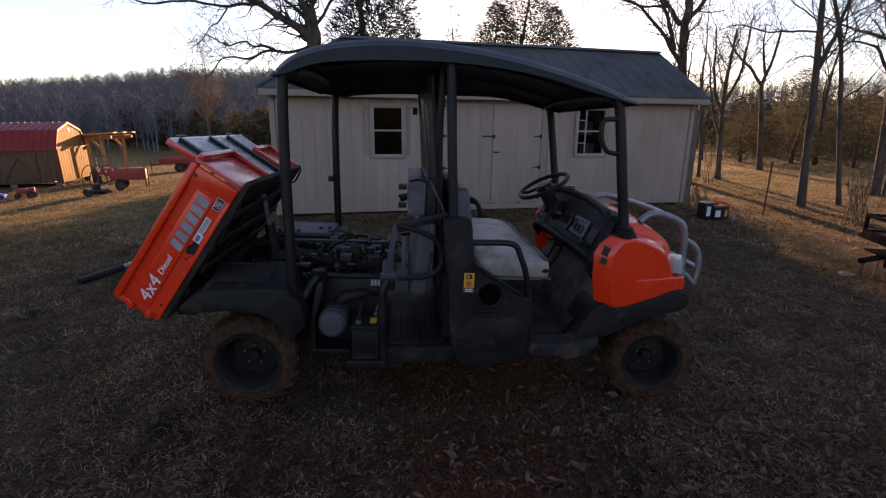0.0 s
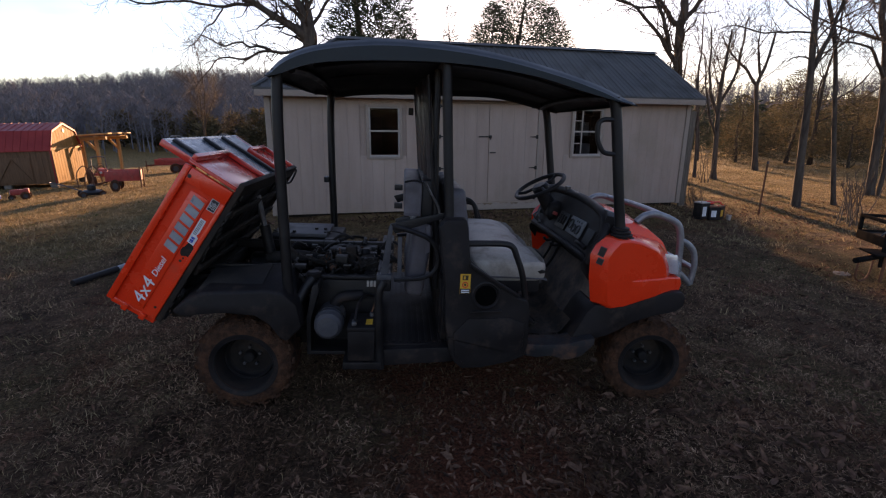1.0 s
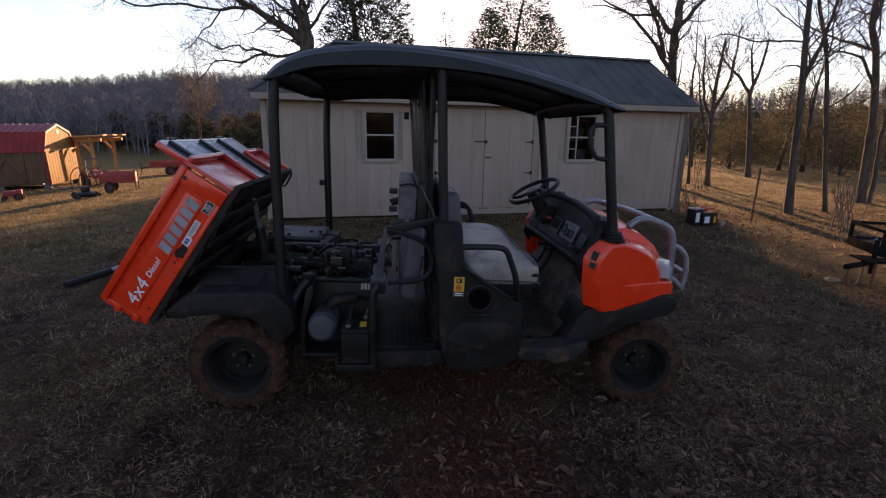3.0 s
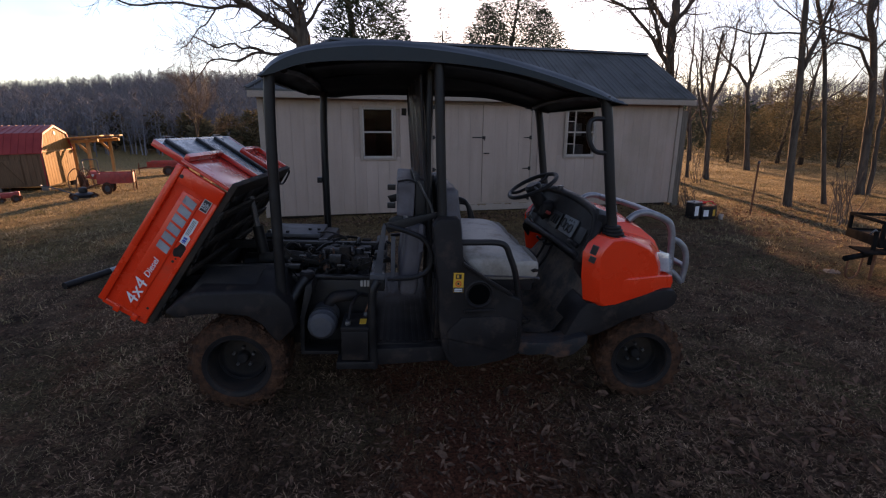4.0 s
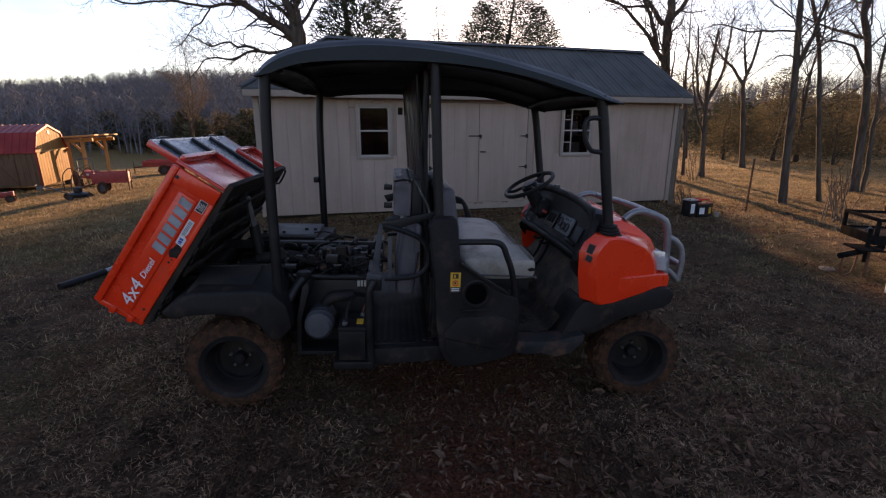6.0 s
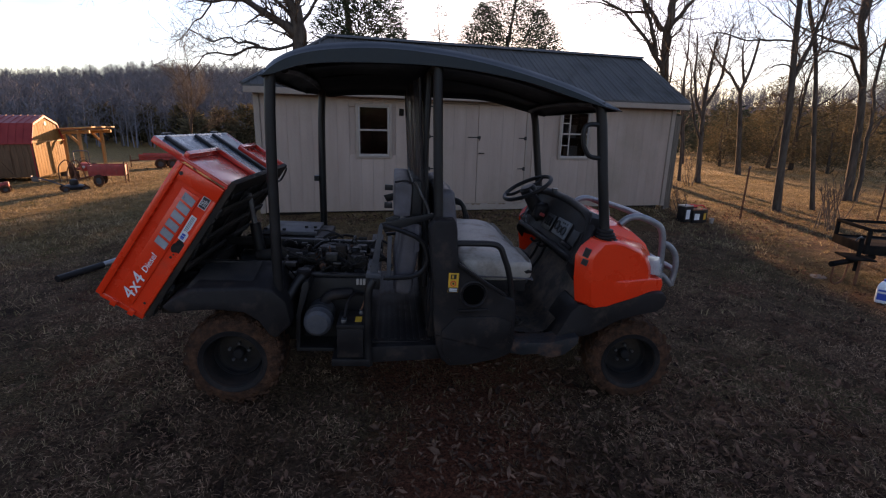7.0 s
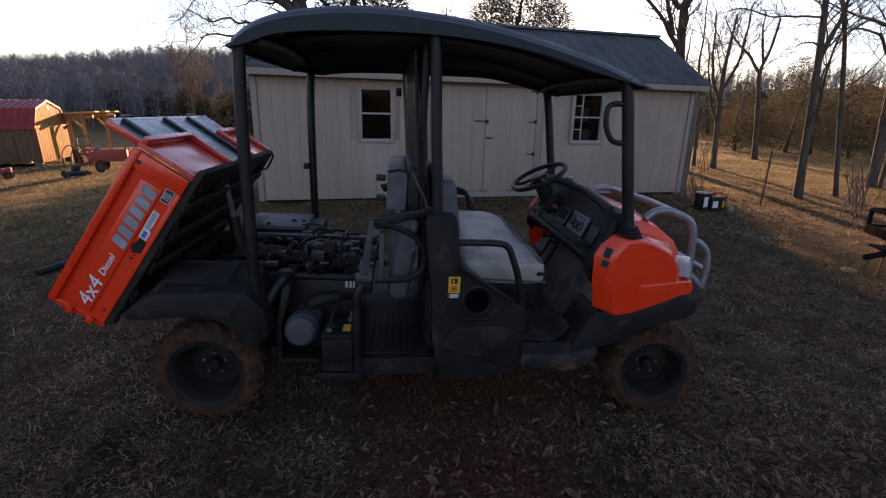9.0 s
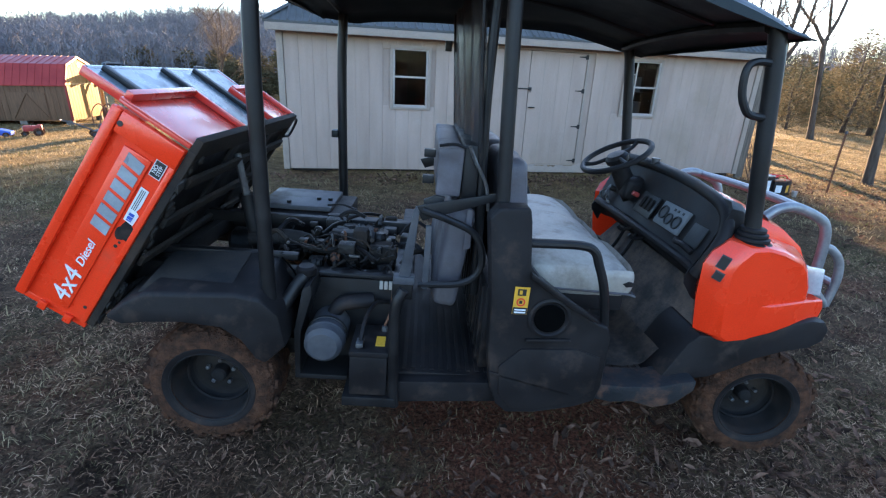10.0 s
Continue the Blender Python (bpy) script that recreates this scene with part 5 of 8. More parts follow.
# ---- engine bay, rear fenders and raised bed ----
def rear_half():
    for y0, y1 in ((-0.13, 0.17), (mirrored(0.17), mirrored(-0.13))):
        top = [(-0.315, 0.68), (-0.26, 0.775), (-0.17, 0.838), (0.15, 0.855), (0.235, 0.84), (0.30, 0.75), (0.325, 0.60), (0.245, 0.52), (0.21, 0.54), (0.16, 0.615), (0.09, 0.662), (-0.05, 0.675), (-0.17, 0.668), (-0.26, 0.655)]
        shell = prism(top, y0, y1, 0.014, seg=2)
        outer = y0 if y0 < 0 else y1
        for v in shell.verts:
            k = 1 - smoothstep(0.0, 0.06, abs(v.co.y - outer))
            if v.co.z > 0.70:
                v.co.z -= 0.055 * k * smoothstep(0.70, 0.80, v.co.z)
        f = part("rear_fender", shell, "black_plastic", V, "dusty black plastic rear fender")
        dust = prism([(-0.19, 0.838), (0.12, 0.8555), (0.12, 0.8595), (-0.19, 0.842)], y0 + 0.016, y1 - 0.016, 0.001)
        for v in dust.verts:
            v.co.z -= 0.055 * (1 - (abs(v.co.y - outer) - 0.014) / 0.272)
        part("fender_top", dust, "dusty_top", f, "tan dust on the fender top")
    part("frame_rail", box(-0.35, 0.78, 0.13, 0.19, 0.72, 0.80, 0.006), "black_metal", V)
    part("frame_rail", box(-0.35, 0.78, 0.91, 0.97, 0.72, 0.80, 0.006), "black_metal", V)
    part("cross_member", box(-0.33, -0.25, 0.19, 0.91, 0.70, 0.78, 0.006), "underbody", V)
    part("cross_member", box(0.70, 0.78, 0.0, 1.1, 0.76, 0.83, 0.006), "black_metal", V)
    part("lower_frame", box(-0.2, 1.2, 0.2, 0.9, 0.36, 0.44, 0.01), "underbody", V)
    part("axle", tube([(0.0, 0.1, 0.35), (0.0, 1.0, 0.35)], 0.05, 14), "underbody", V)
    part("gearbox", lathe([(0.05, -0.16), (0.12, -0.14), (0.15, -0.05), (0.15, 0.08), (0.09, 0.16), (0.04, 0.17)], 20, "Y", (0.05, 0.55, 0.42)), "underbody", V)
    # far side plates seen over the engine
    part("fuel_tank_lid", box(-0.02, 0.34, 0.66, 1.02, 0.90, 0.925, 0.008), "canister", V, "dusty flat tank cover")
    part("tank_body", box(-0.05, 0.42, 0.62, 1.06, 0.70, 0.895, 0.015), "black_plastic", V)
    for x in (0.0, 0.12, 0.25, 0.31):
        part("lid_bolt", lathe([(0.012, 0), (0.012, 0.012), (0, 0.014)], 8, "Z", (x, 0.70 + 0.1 * (x > 0.2), 0.926)), "black_metal", V)
    part("far_beam", box(-0.25, 0.78, 0.56, 0.60, 0.85, 0.90, 0.005), "black_metal", V)
    # engine block with its fittings
    eng = thing("engine", label="grimy three-cylinder diesel engine")
    eng.parent = V
    part("block", box(0.36, 0.68, 0.30, 0.72, 0.46, 0.74, 0.02), "engine", eng)
    part("head", box(0.38, 0.67, 0.33, 0.66, 0.745, 0.83, 0.015), "engine", eng)
    part("valve_cover", box(0.42, 0.65, 0.38, 0.60, 0.832, 0.885, 0.02), "engine", eng)
    part("oil_cap", lathe([(0.03, 0), (0.03, 0.025), (0.024, 0.03), (0, 0.03)], 14, "Z", (0.47, 0.43, 0.885)), "engine", eng)
    part("coolant_bottle", box(0.50, 0.57, 0.30, 0.38, 0.82, 0.93, 0.02), "underbody", eng, "dusty coolant bottle")
    part("intake_pipe", tube([(0.02, 0.42, 0.82), (0.2, 0.40, 0.84), (0.36, 0.38, 0.82), (0.44, 0.36, 0.79)], 0.033, 12), "underbody", eng, "dusty ribbed intake pipe")
    part("muffler", lathe([(0.05, -0.18), (0.075, -0.16), (0.075, 0.16), (0.05, 0.18)], 20, "X", (0.05, 0.58, 0.74)), "engine", eng)
    part("thermostat", lathe([(0.035, 0), (0.035, 0.06), (0.02, 0.08), (0, 0.08)], 12, "Z", (0.62, 0.36, 0.83)), "engine", eng)
    part("alternator", lathe([(0.05, -0.05), (0.06, -0.03), (0.06, 0.03), (0.04, 0.05)], 18, "X", (0.65, 0.30, 0.72)), "engine", eng)
    part("pump", box(0.58, 0.68, 0.26, 0.34, 0.80, 0.88, 0.012), "engine", eng)
    rnd = random.Random(11)
    for i in range(34):
        a0 = Vector((rnd.uniform(0.20, 0.72), rnd.uniform(0.16, 0.72), rnd.uniform(0.70, 0.92)))
        d = Vector((rnd.uniform(-0.2, 0.2), rnd.uniform(-0.15, 0.15), rnd.uniform(-0.04, 0.05)))
        mid = a0 + d * 0.5 + Vector((0, 0, rnd.uniform(-0.04, 0.05)))
        part("hose" if i % 2 else "cable", tube([a0, mid, a0 + d], rnd.uniform(0.005, 0.013), 7), rnd.choice(["black_plastic", "engine", "underbody", "black_metal"]), eng)
    for i in range(40):
        x, y, z = rnd.uniform(0.28, 0.70), rnd.uniform(0.20, 0.66), rnd.uniform(0.74, 0.90)
        w = rnd.uniform(0.014, 0.04)
        part("fitting", box(x - w, x + w, y - w * 0.8, y + w * 0.8, z - w * 0.6, z + w * 0.7, w * 0.25), rnd.choice(["engine", "underbody", "black_plastic", "black_metal", "engine", "engine"]), eng)
    for i in range(46):
        a0 = Vector((rnd.uniform(0.12, 0.76), rnd.uniform(0.12, 0.60), rnd.uniform(0.76, 0.95)))
        d = Vector((rnd.uniform(-0.16, 0.16), rnd.uniform(-0.1, 0.1), rnd.uniform(-0.10, 0.03)))
        mid = a0 + d * 0.5 + Vector((rnd.uniform(-0.03, 0.03), 0, rnd.uniform(-0.05, 0.06)))
        part("wire", tube([a0, mid, a0 + d], rnd.uniform(0.002, 0.0045), 5), rnd.choice(["black_plastic", "black_plastic", "wire_and_recess_black", "underbody", "engine"]), eng)
    for i in range(26):
        x, y, z = rnd.uniform(0.15, 0.74), rnd.uniform(0.14, 0.5), rnd.uniform(0.78, 0.93)
        part("clamp_bolt", lathe([(0.007, -0.01), (0.007, 0.008), (0.004, 0.011), (0, 0.011)], 6, rnd.choice("XYZ"), (x, y, z)), rnd.choice(["steel", "engine", "black_metal", "steel"]), eng)
    for i in range(30):
        x, y, z = rnd.uniform(0.30, 0.74), rnd.uniform(0.13, 0.42), rnd.uniform(0.80, 0.93)
        d = Vector((rnd.uniform(-0.05, 0.05), rnd.uniform(-0.03, 0.03), rnd.uniform(-0.05, 0.01)))
        part("pipe", tube([(x, y, z), Vector((x, y, z)) + d * 0.6 + Vector((0, 0, 0.015)), Vector((x, y, z)) + d * 1.3], rnd.uniform(0.003, 0.006), 6), rnd.choice(["steel", "rust", "underbody", "engine", "black_plastic"]), eng)
    for i in range(22):
        x, y, z, r = rnd.uniform(0.30, 0.72), rnd.uniform(0.14, 0.46), rnd.uniform(0.78, 0.90), rnd.uniform(0.010, 0.026)
        part("coupling", lathe([(r * 0.7, -0.018), (r, -0.012), (r, 0.004), (r * 0.75, 0.008), (r * 0.75, 0.02), (0, 0.021)], 10, rnd.choice("XYZ"), (x, y, z)), rnd.choice(["engine", "underbody", "black_metal", "rust", "engine"]), eng)
    part("intake_rib", tube([(0.06, 0.415, 0.826), (0.2, 0.40, 0.846), (0.34, 0.384, 0.828)], 0.036, 12), "dusty_top", eng, "dust-coated air pipe")
    for x in (-0.2, 0.0, 0.42, 0.55):
        part("rail_bolt", lathe([(0.009, -0.004), (0.009, 0.01), (0, 0.012)], 6, "Y", (x, 0.122, 0.76)), "black_metal", V)
    part("near_flange", box(0.36, 0.74, 0.09, 0.13, 0.80, 0.815, 0.003), "black_metal", V)
    part("near_flange", box(-0.30, 0.30, 0.16, 0.20, 0.83, 0.855, 0.004), "black_metal", V)
    part("bright_clip", box(0.50, 0.545, 0.22, 0.235, 0.835, 0.845, 0.002), "steel", eng)
    for i in range(4):
        part("fuse", box(0.645 + i * 0.019, 0.659 + i * 0.019, 0.09, 0.105, 0.755, 0.79, 0.002), "vinyl", eng, "pale relay block")
    part("relay_carrier", box(0.63, 0.74, 0.106, 0.128, 0.74, 0.80, 0.004), "black_plastic", eng)
    # bell of the filler and bracket at the near post
    part("filler_cap", lathe([(0.035, 0), (0.04, 0.01), (0.04, 0.03), (0.03, 0.038), (0, 0.038)], 18, "Z", (0.36, 0.06, 0.815)), "black_plastic", V)
    part("post_brace", tube([(0.27, -0.03, 0.68), (0.33, 0.02, 0.78), (0.36, 0.04, 0.82)], 0.026, 12), "black_metal", V)
    part("side_plate", prism([(0.40, 0.82), (0.37, 0.80), (0.335, 0.62), (0.335, 0.41), (0.54, 0.41), (0.54, 0.43), (0.355, 0.43), (0.36, 0.62), (0.405, 0.78)], -0.05, 0.12, 0.003), "black_metal", V)
    part("side_plate_back", box(0.355, 0.72, 0.10, 0.115, 0.42, 0.79, 0.003), "black_metal", V)
    # air cleaner canister, its end towards the side
    ac = part("air_cleaner", lathe([(0.0, -0.115), (0.055, -0.112), (0.072, -0.095), (0.075, -0.06), (0.079, -0.055), (0.079, -0.045), (0.075, -0.04), (0.075, 0.09), (0.06, 0.10)], 30, "Y", (0.455, 0.0, 0.595)), "canister", V, "round grey air cleaner canister")
    part("cleaner_band", lathe([(0.077, -0.02), (0.081, -0.018), (0.081, -0.006), (0.077, -0.004)], 30, "Y", (0.455, 0.0, 0.595), closed=True), "black_metal", ac)
    part("cleaner_hose", tube([(0.47, 0.05, 0.66), (0.50, 0.05, 0.70), (0.56, 0.06, 0.71), (0.62, 0.08, 0.71)], 0.03, 12), "black_plastic", ac)
    # battery in its tray
    bat = part("battery", box(0.565, 0.705, -0.165, 0.04, 0.43, 0.595, 0.006), "black_plastic", V, "dusty black battery")
    part("battery_lid", box(0.563, 0.707, -0.167, 0.042, 0.596, 0.618, 0.004), "black_plastic", bat)
    part("terminal", lathe([(0.012, 0), (0.011, 0.02), (0, 0.021)], 10, "Z", (0.595, -0.13, 0.618)), "steel", bat)
    part("terminal_clamp", box(0.585, 0.612, -0.15, -0.10, 0.625, 0.64, 0.003), "steel", bat)
    part("terminal", lathe([(0.012, 0), (0.011, 0.02), (0, 0.021)], 10, "Z", (0.68, 0.0, 0.618)), "steel", bat)
    part("battery_label", box(0.655, 0.69, -0.12, -0.05, 0.6185, 0.620), "yellow", bat, "faded yellow label", smooth=0)
    part("battery_cable", tube([(0.60, -0.12, 0.64), (0.61, -0.06, 0.70), (0.64, 0.04, 0.72), (0.69, 0.09, 0.70)], 0.008, 7), "black_plastic", bat)
    part("battery_cable", tube([(0.68, 0.0, 0.64), (0.70, 0.02, 0.70), (0.70, 0.08, 0.76)], 0.005, 7), "rust", bat)
    part("battery_tray", prism([(0.54, 0.385), (0.74, 0.385), (0.74, 0.425), (0.54, 0.425)], -0.175, 0.08, 0.004), "black_metal", V)
    part("hydraulic_ram", tube([(0.10, 0.45, 0.50), (0.03, 0.45, 0.85), (0.0, 0.45, 1.02)], 0.032, 12), "black_metal", V)
    part("ram_rod", tube([(0.0, 0.45, 1.02), (-0.03, 0.45, 1.20)], 0.017, 10), "steel", V)
    part("bed_pivot", tube([(-0.36, 0.05, 0.66), (-0.36, 1.05, 0.66)], 0.022, 10), "underbody", V)
    part("tail_bracket", box(-0.40, -0.30, 0.05, 0.10, 0.58, 0.72, 0.006), "underbody", V)
    part("tail_bracket", box(-0.40, -0.30, 1.0, 1.05, 0.58, 0.72, 0.006), "underbody", V)


rear_half()

# bed: own measure u along the floor from the tail, w out of the floor
BL, BH = 0.80, 0.245
BY0, BY1 = -0.065, 1.115
BM = Matrix(((0.545, 0, -0.838, -0.43), (0, 1, 0, 0), (0.838, 0, 0.545, 0.615), (0, 0, 0, 1)))
bed = thing("dump_bed", BM, "orange steel dump bed tipped up")
bed.parent = V


def bed_side(y, out):
    """Side panel with a rolled top rail and a pressed field; out is the way it faces."""
    b = box(0.0, BL, min(y, y + out * -0.012), max(y, y + out * -0.012), 0.0, BH, 0.0)
    p = part("side_panel", b, "orange", bed, "orange side panel with worn lettering", smooth=0)
    def add(name, u0, u1, w0, w1, d0, d1, bev=0.004):
        ys = sorted((y + out * d0, y + out * d1))
        part(name, box(u0, u1, ys[0], ys[1], w0, w1, bev), "orange", p)
    add("top_rail", -0.005, BL + 0.004, BH - 0.028, BH + 0.006, 0.001, 0.024, 0.007)
    add("end_post", BL - 0.075, BL + 0.003, 0.0, BH - 0.029, 0.001, 0.020, 0.006)
    add("bottom_flange", 0.0, BL - 0.076, 0.0, 0.02, 0.001, 0.012, 0.004)
    # shallow pressed swage along the panel
    s0, s1 = 0.02, BL - 0.10
    ys = sorted((y + out * 0.0005, y + out * 0.009))
    part("swage", bevel(box(s0, s1, ys[0], ys[1], 0.075, BH - 0.075), 0.007, 2), "orange", p)
    return p


near = bed_side(BY0, -1)
bed_side(BY1, 1)
part("bed_floor", box(0.0, BL, BY0 + 0.013, BY1 - 0.013, -0.012, 0.004), "black_metal", bed, smooth=0)
for y in (0.30, 0.74):
    part("floor_rib", box(0.02, BL - 0.02, y, y + 0.07, -0.028, -0.0125, 0.006), "black_metal", bed)
part("bed_edge", box(0.0, BL + 0.01, BY0 - 0.004, BY0 + 0.03, -0.03, -0.0005, 0.005), "underbody", bed)
part("bed_edge", box(0.0, BL + 0.01, BY1 - 0.03, BY1 + 0.004, -0.03, -0.0005, 0.005), "underbody", bed)
# cross ribs, caked mud and a fold line under the floor
for u in (0.12, 0.30, 0.48, 0.66):
    part("cross_rib", box(u, u + 0.045, BY0 + 0.04, BY1 - 0.04, -0.048, -0.029, 0.006), "underbody", bed)
clods = random.Random(14)
for i in range(26):
    u, r = clods.uniform(0.02, 0.78), clods.uniform(0.008, 0.022)
    lump = bmesh.new()
    bmesh.ops.create_icosphere(lump, subdivisions=1, radius=r, matrix=Matrix.Translation((u, BY0 + clods.uniform(0.0, 0.10), -0.028 - r * 0.3)) @ Matrix.Diagonal((1.6, 1.0, 0.6, 1)))
    for v in lump.verts:
        v.co += Vector((1, 1, 1)) * (r * 0.35 * noise.noise(v.co * 60))
    part("mud_clod", lump, "dusty_top", bed, "dried mud clinging below the bed")
# tailgate at the low end
part("tailgate", box(-0.035, -0.008, BY0 + 0.01, BY1 - 0.01, 0.0, BH - 0.01, 0.006), "orange", bed)
for w in (0.045, 0.14):
    part("tail_hinge", box(-0.035, 0.0, BY0 - 0.012, BY0 + 0.0, w, w + 0.03, 0.004), "orange", bed)
# headboard at the raised end: grey sheet, black ribs, red side flanges, two red corner boxes
HH = 0.42
hb = part("headboard", box(BL - 0.004, BL + 0.010, 0.03, BY1 - 0.02, 0.0, HH), "bed_grey", bed, "blue-grey steel headboard, shiny and scuffed", smooth=0)
for y, w0 in ((0.08, BH + 0.012), (0.46, 0.0), (0.74, 0.0)):
    part("headboard_rib", box(BL + 0.0105, BL + 0.03, y, y + 0.035, w0, HH - 0.012, 0.006), "black_metal", hb)
part("top_edge", tube([(BL + 0.003, 0.035, HH + 0.004), (BL + 0.003, BY1 - 0.025, HH + 0.004)], 0.011, 8), "bed_grey", hb)
for y in (0.035, BY1 - 0.045):
    part("side_flange", box(BL - 0.022, BL + 0.012, y - 0.014, y - 0.001, BH + 0.008, HH + 0.01, 0.004), "red_panel", hb, "red side flange")
for y in (0.16, 0.86):
    part("handle_loop", tube([(BL, y, HH + 0.01), (BL, y + 0.02, HH + 0.035), (BL, y + 0.11, HH + 0.035), (BL, y + 0.13, HH + 0.01)], 0.007, 7), "black_metal", hb)
for y0, y1 in ((BY0 + 0.0, 0.42), (0.80, BY1 + 0.05)):
    cb = part("corner_box", box(BL + 0.011, BL + 0.024, y0, y1, 0.0, BH + 0.004, 0.003), "red_panel", bed, "glossy red headboard corner panel")
    part("rim_side", box(BL + 0.0245, BL + (0.031 if y0 < 0.5 else 0.05), y0, y0 + 0.014, 0.0, BH + 0.004, 0.002), "red_panel", cb)
    part("rim_side", box(BL + 0.0245, BL + 0.05, y1 - 0.018, y1, 0.0, BH + 0.004, 0.004), "red_panel", cb)
    part("rim_top", box(BL + 0.0245, BL + 0.055, y0 + 0.0185, y1 - 0.0185, BH - 0.02, BH + 0.006, 0.004), "red_panel", cb)
part("floor_lip", box(BL - 0.02, BL + 0.06, BY0 + 0.0, BY1 + 0.0, -0.03, -0.001, 0.006), "underbody", bed)
part("latch_loop", tube([(BL + 0.03, 1.10, -0.02), (BL + 0.02, 1.17, -0.03), (BL - 0.07, 1.17, -0.04), (BL - 0.08, 1.10, -0.03)], 0.008, 7), "black_metal", bed)

# lettering and stickers on the near side panel
def on_panel(u, w, up=0.0, d=0.0105):
    """A frame on the near panel: reading along u."""
    return Matrix.Translation((u, BY0 - d, w)) @ Matrix(((1, 0, 0, 0), (0, 0, -1, 0), (0, 1, 0, 0), (0, 0, 0, 1)))


lettering("lettering", "4x4", 0.095, on_panel(0.115, 0.115), "white_letter", near, "white 4x4 lettering", shear=0.2)
lettering("lettering", "Diesel", 0.044, on_panel(0.268, 0.112), "white_letter", near, "white Diesel lettering", shear=0.25)
# maker's mark as plain slanted bars
for i in range(6):
    u = 0.372 + i * 0.053
    b = prism([(u, 0.085), (u + 0.040, 0.085), (u + 0.052, 0.147), (u + 0.012, 0.147)], BY0 - 0.0118, BY0 - 0.0098)
    part("mark_bar", b, "silver_letter", near, smooth=0)
st = part("no_step_sticker", box(0.655, 0.72, BY0 - 0.0032, BY0 - 0.0012, 0.028, 0.068, m=None), "white_letter", near, smooth=0)
part("sticker_face", box(0.658, 0.717, BY0 - 0.0046, BY0 - 0.0033, 0.031, 0.065), "black_sticker", st, smooth=0)
lettering("lettering", "NO", 0.020, on_panel(0.687, 0.056, d=0.0055), "white_letter", st)
lettering("lettering", "STEP", 0.018, on_panel(0.687, 0.040, d=0.0055), "white_letter", st)
paper = part("torn_sticker", prism([(0.455, 0.030), (0.50, 0.028), (0.51, 0.042), (0.53, 0.036), (0.60, 0.038), (0.602, 0.068), (0.46, 0.066)], BY0 - 0.0030, BY0 - 0.0012), "white_sticker", near, "torn white dealer sticker", smooth=0)
for i, (u0, u1) in enumerate(((0.464, 0.468), (0.470, 0.482), (0.485, 0.496))):
    part("print_bar", box(u0, u1, BY0 - 0.0044, BY0 - 0.0031, 0.04, 0.058), "blue_sticker", paper, smooth=0)
for i in range(3):
    part("print_bar", box(0.51, 0.595, BY0 - 0.0044, BY0 - 0.0031, 0.046 + i * 0.006, 0.048 + i * 0.006), "canister", paper, smooth=0)
pts = []
for k in range(16):
    a = k * math.tau / 16
    rr = 0.040 * (1 + 0.18 * math.sin(a * 3 + 1) + 0.08 * math.sin(a * 5))
    pts.append((0.418 + rr * math.cos(a), 0.040 + rr * 0.75 * math.sin(a)))
part("sticker_scar", prism(pts, BY0 - 0.0024, BY0 - 0.0008), "black_plastic", near, "dark scar where a sticker was", smooth=0)
for u, w, r in ((0.35, 0.045, 0.007), (0.37, 0.04, 0.005), (0.76, 0.205, 0.010), (0.06, 0.03, 0.007), (0.66, 0.012, 0.004)):
    part("bolt_hole", lathe([(r, 0), (r * 0.9, -0.001), (0, -0.001)], 10, "Y", (u, BY0 - (0.021 if u > 0.73 else 0.0012), w)), "black_sticker", near)

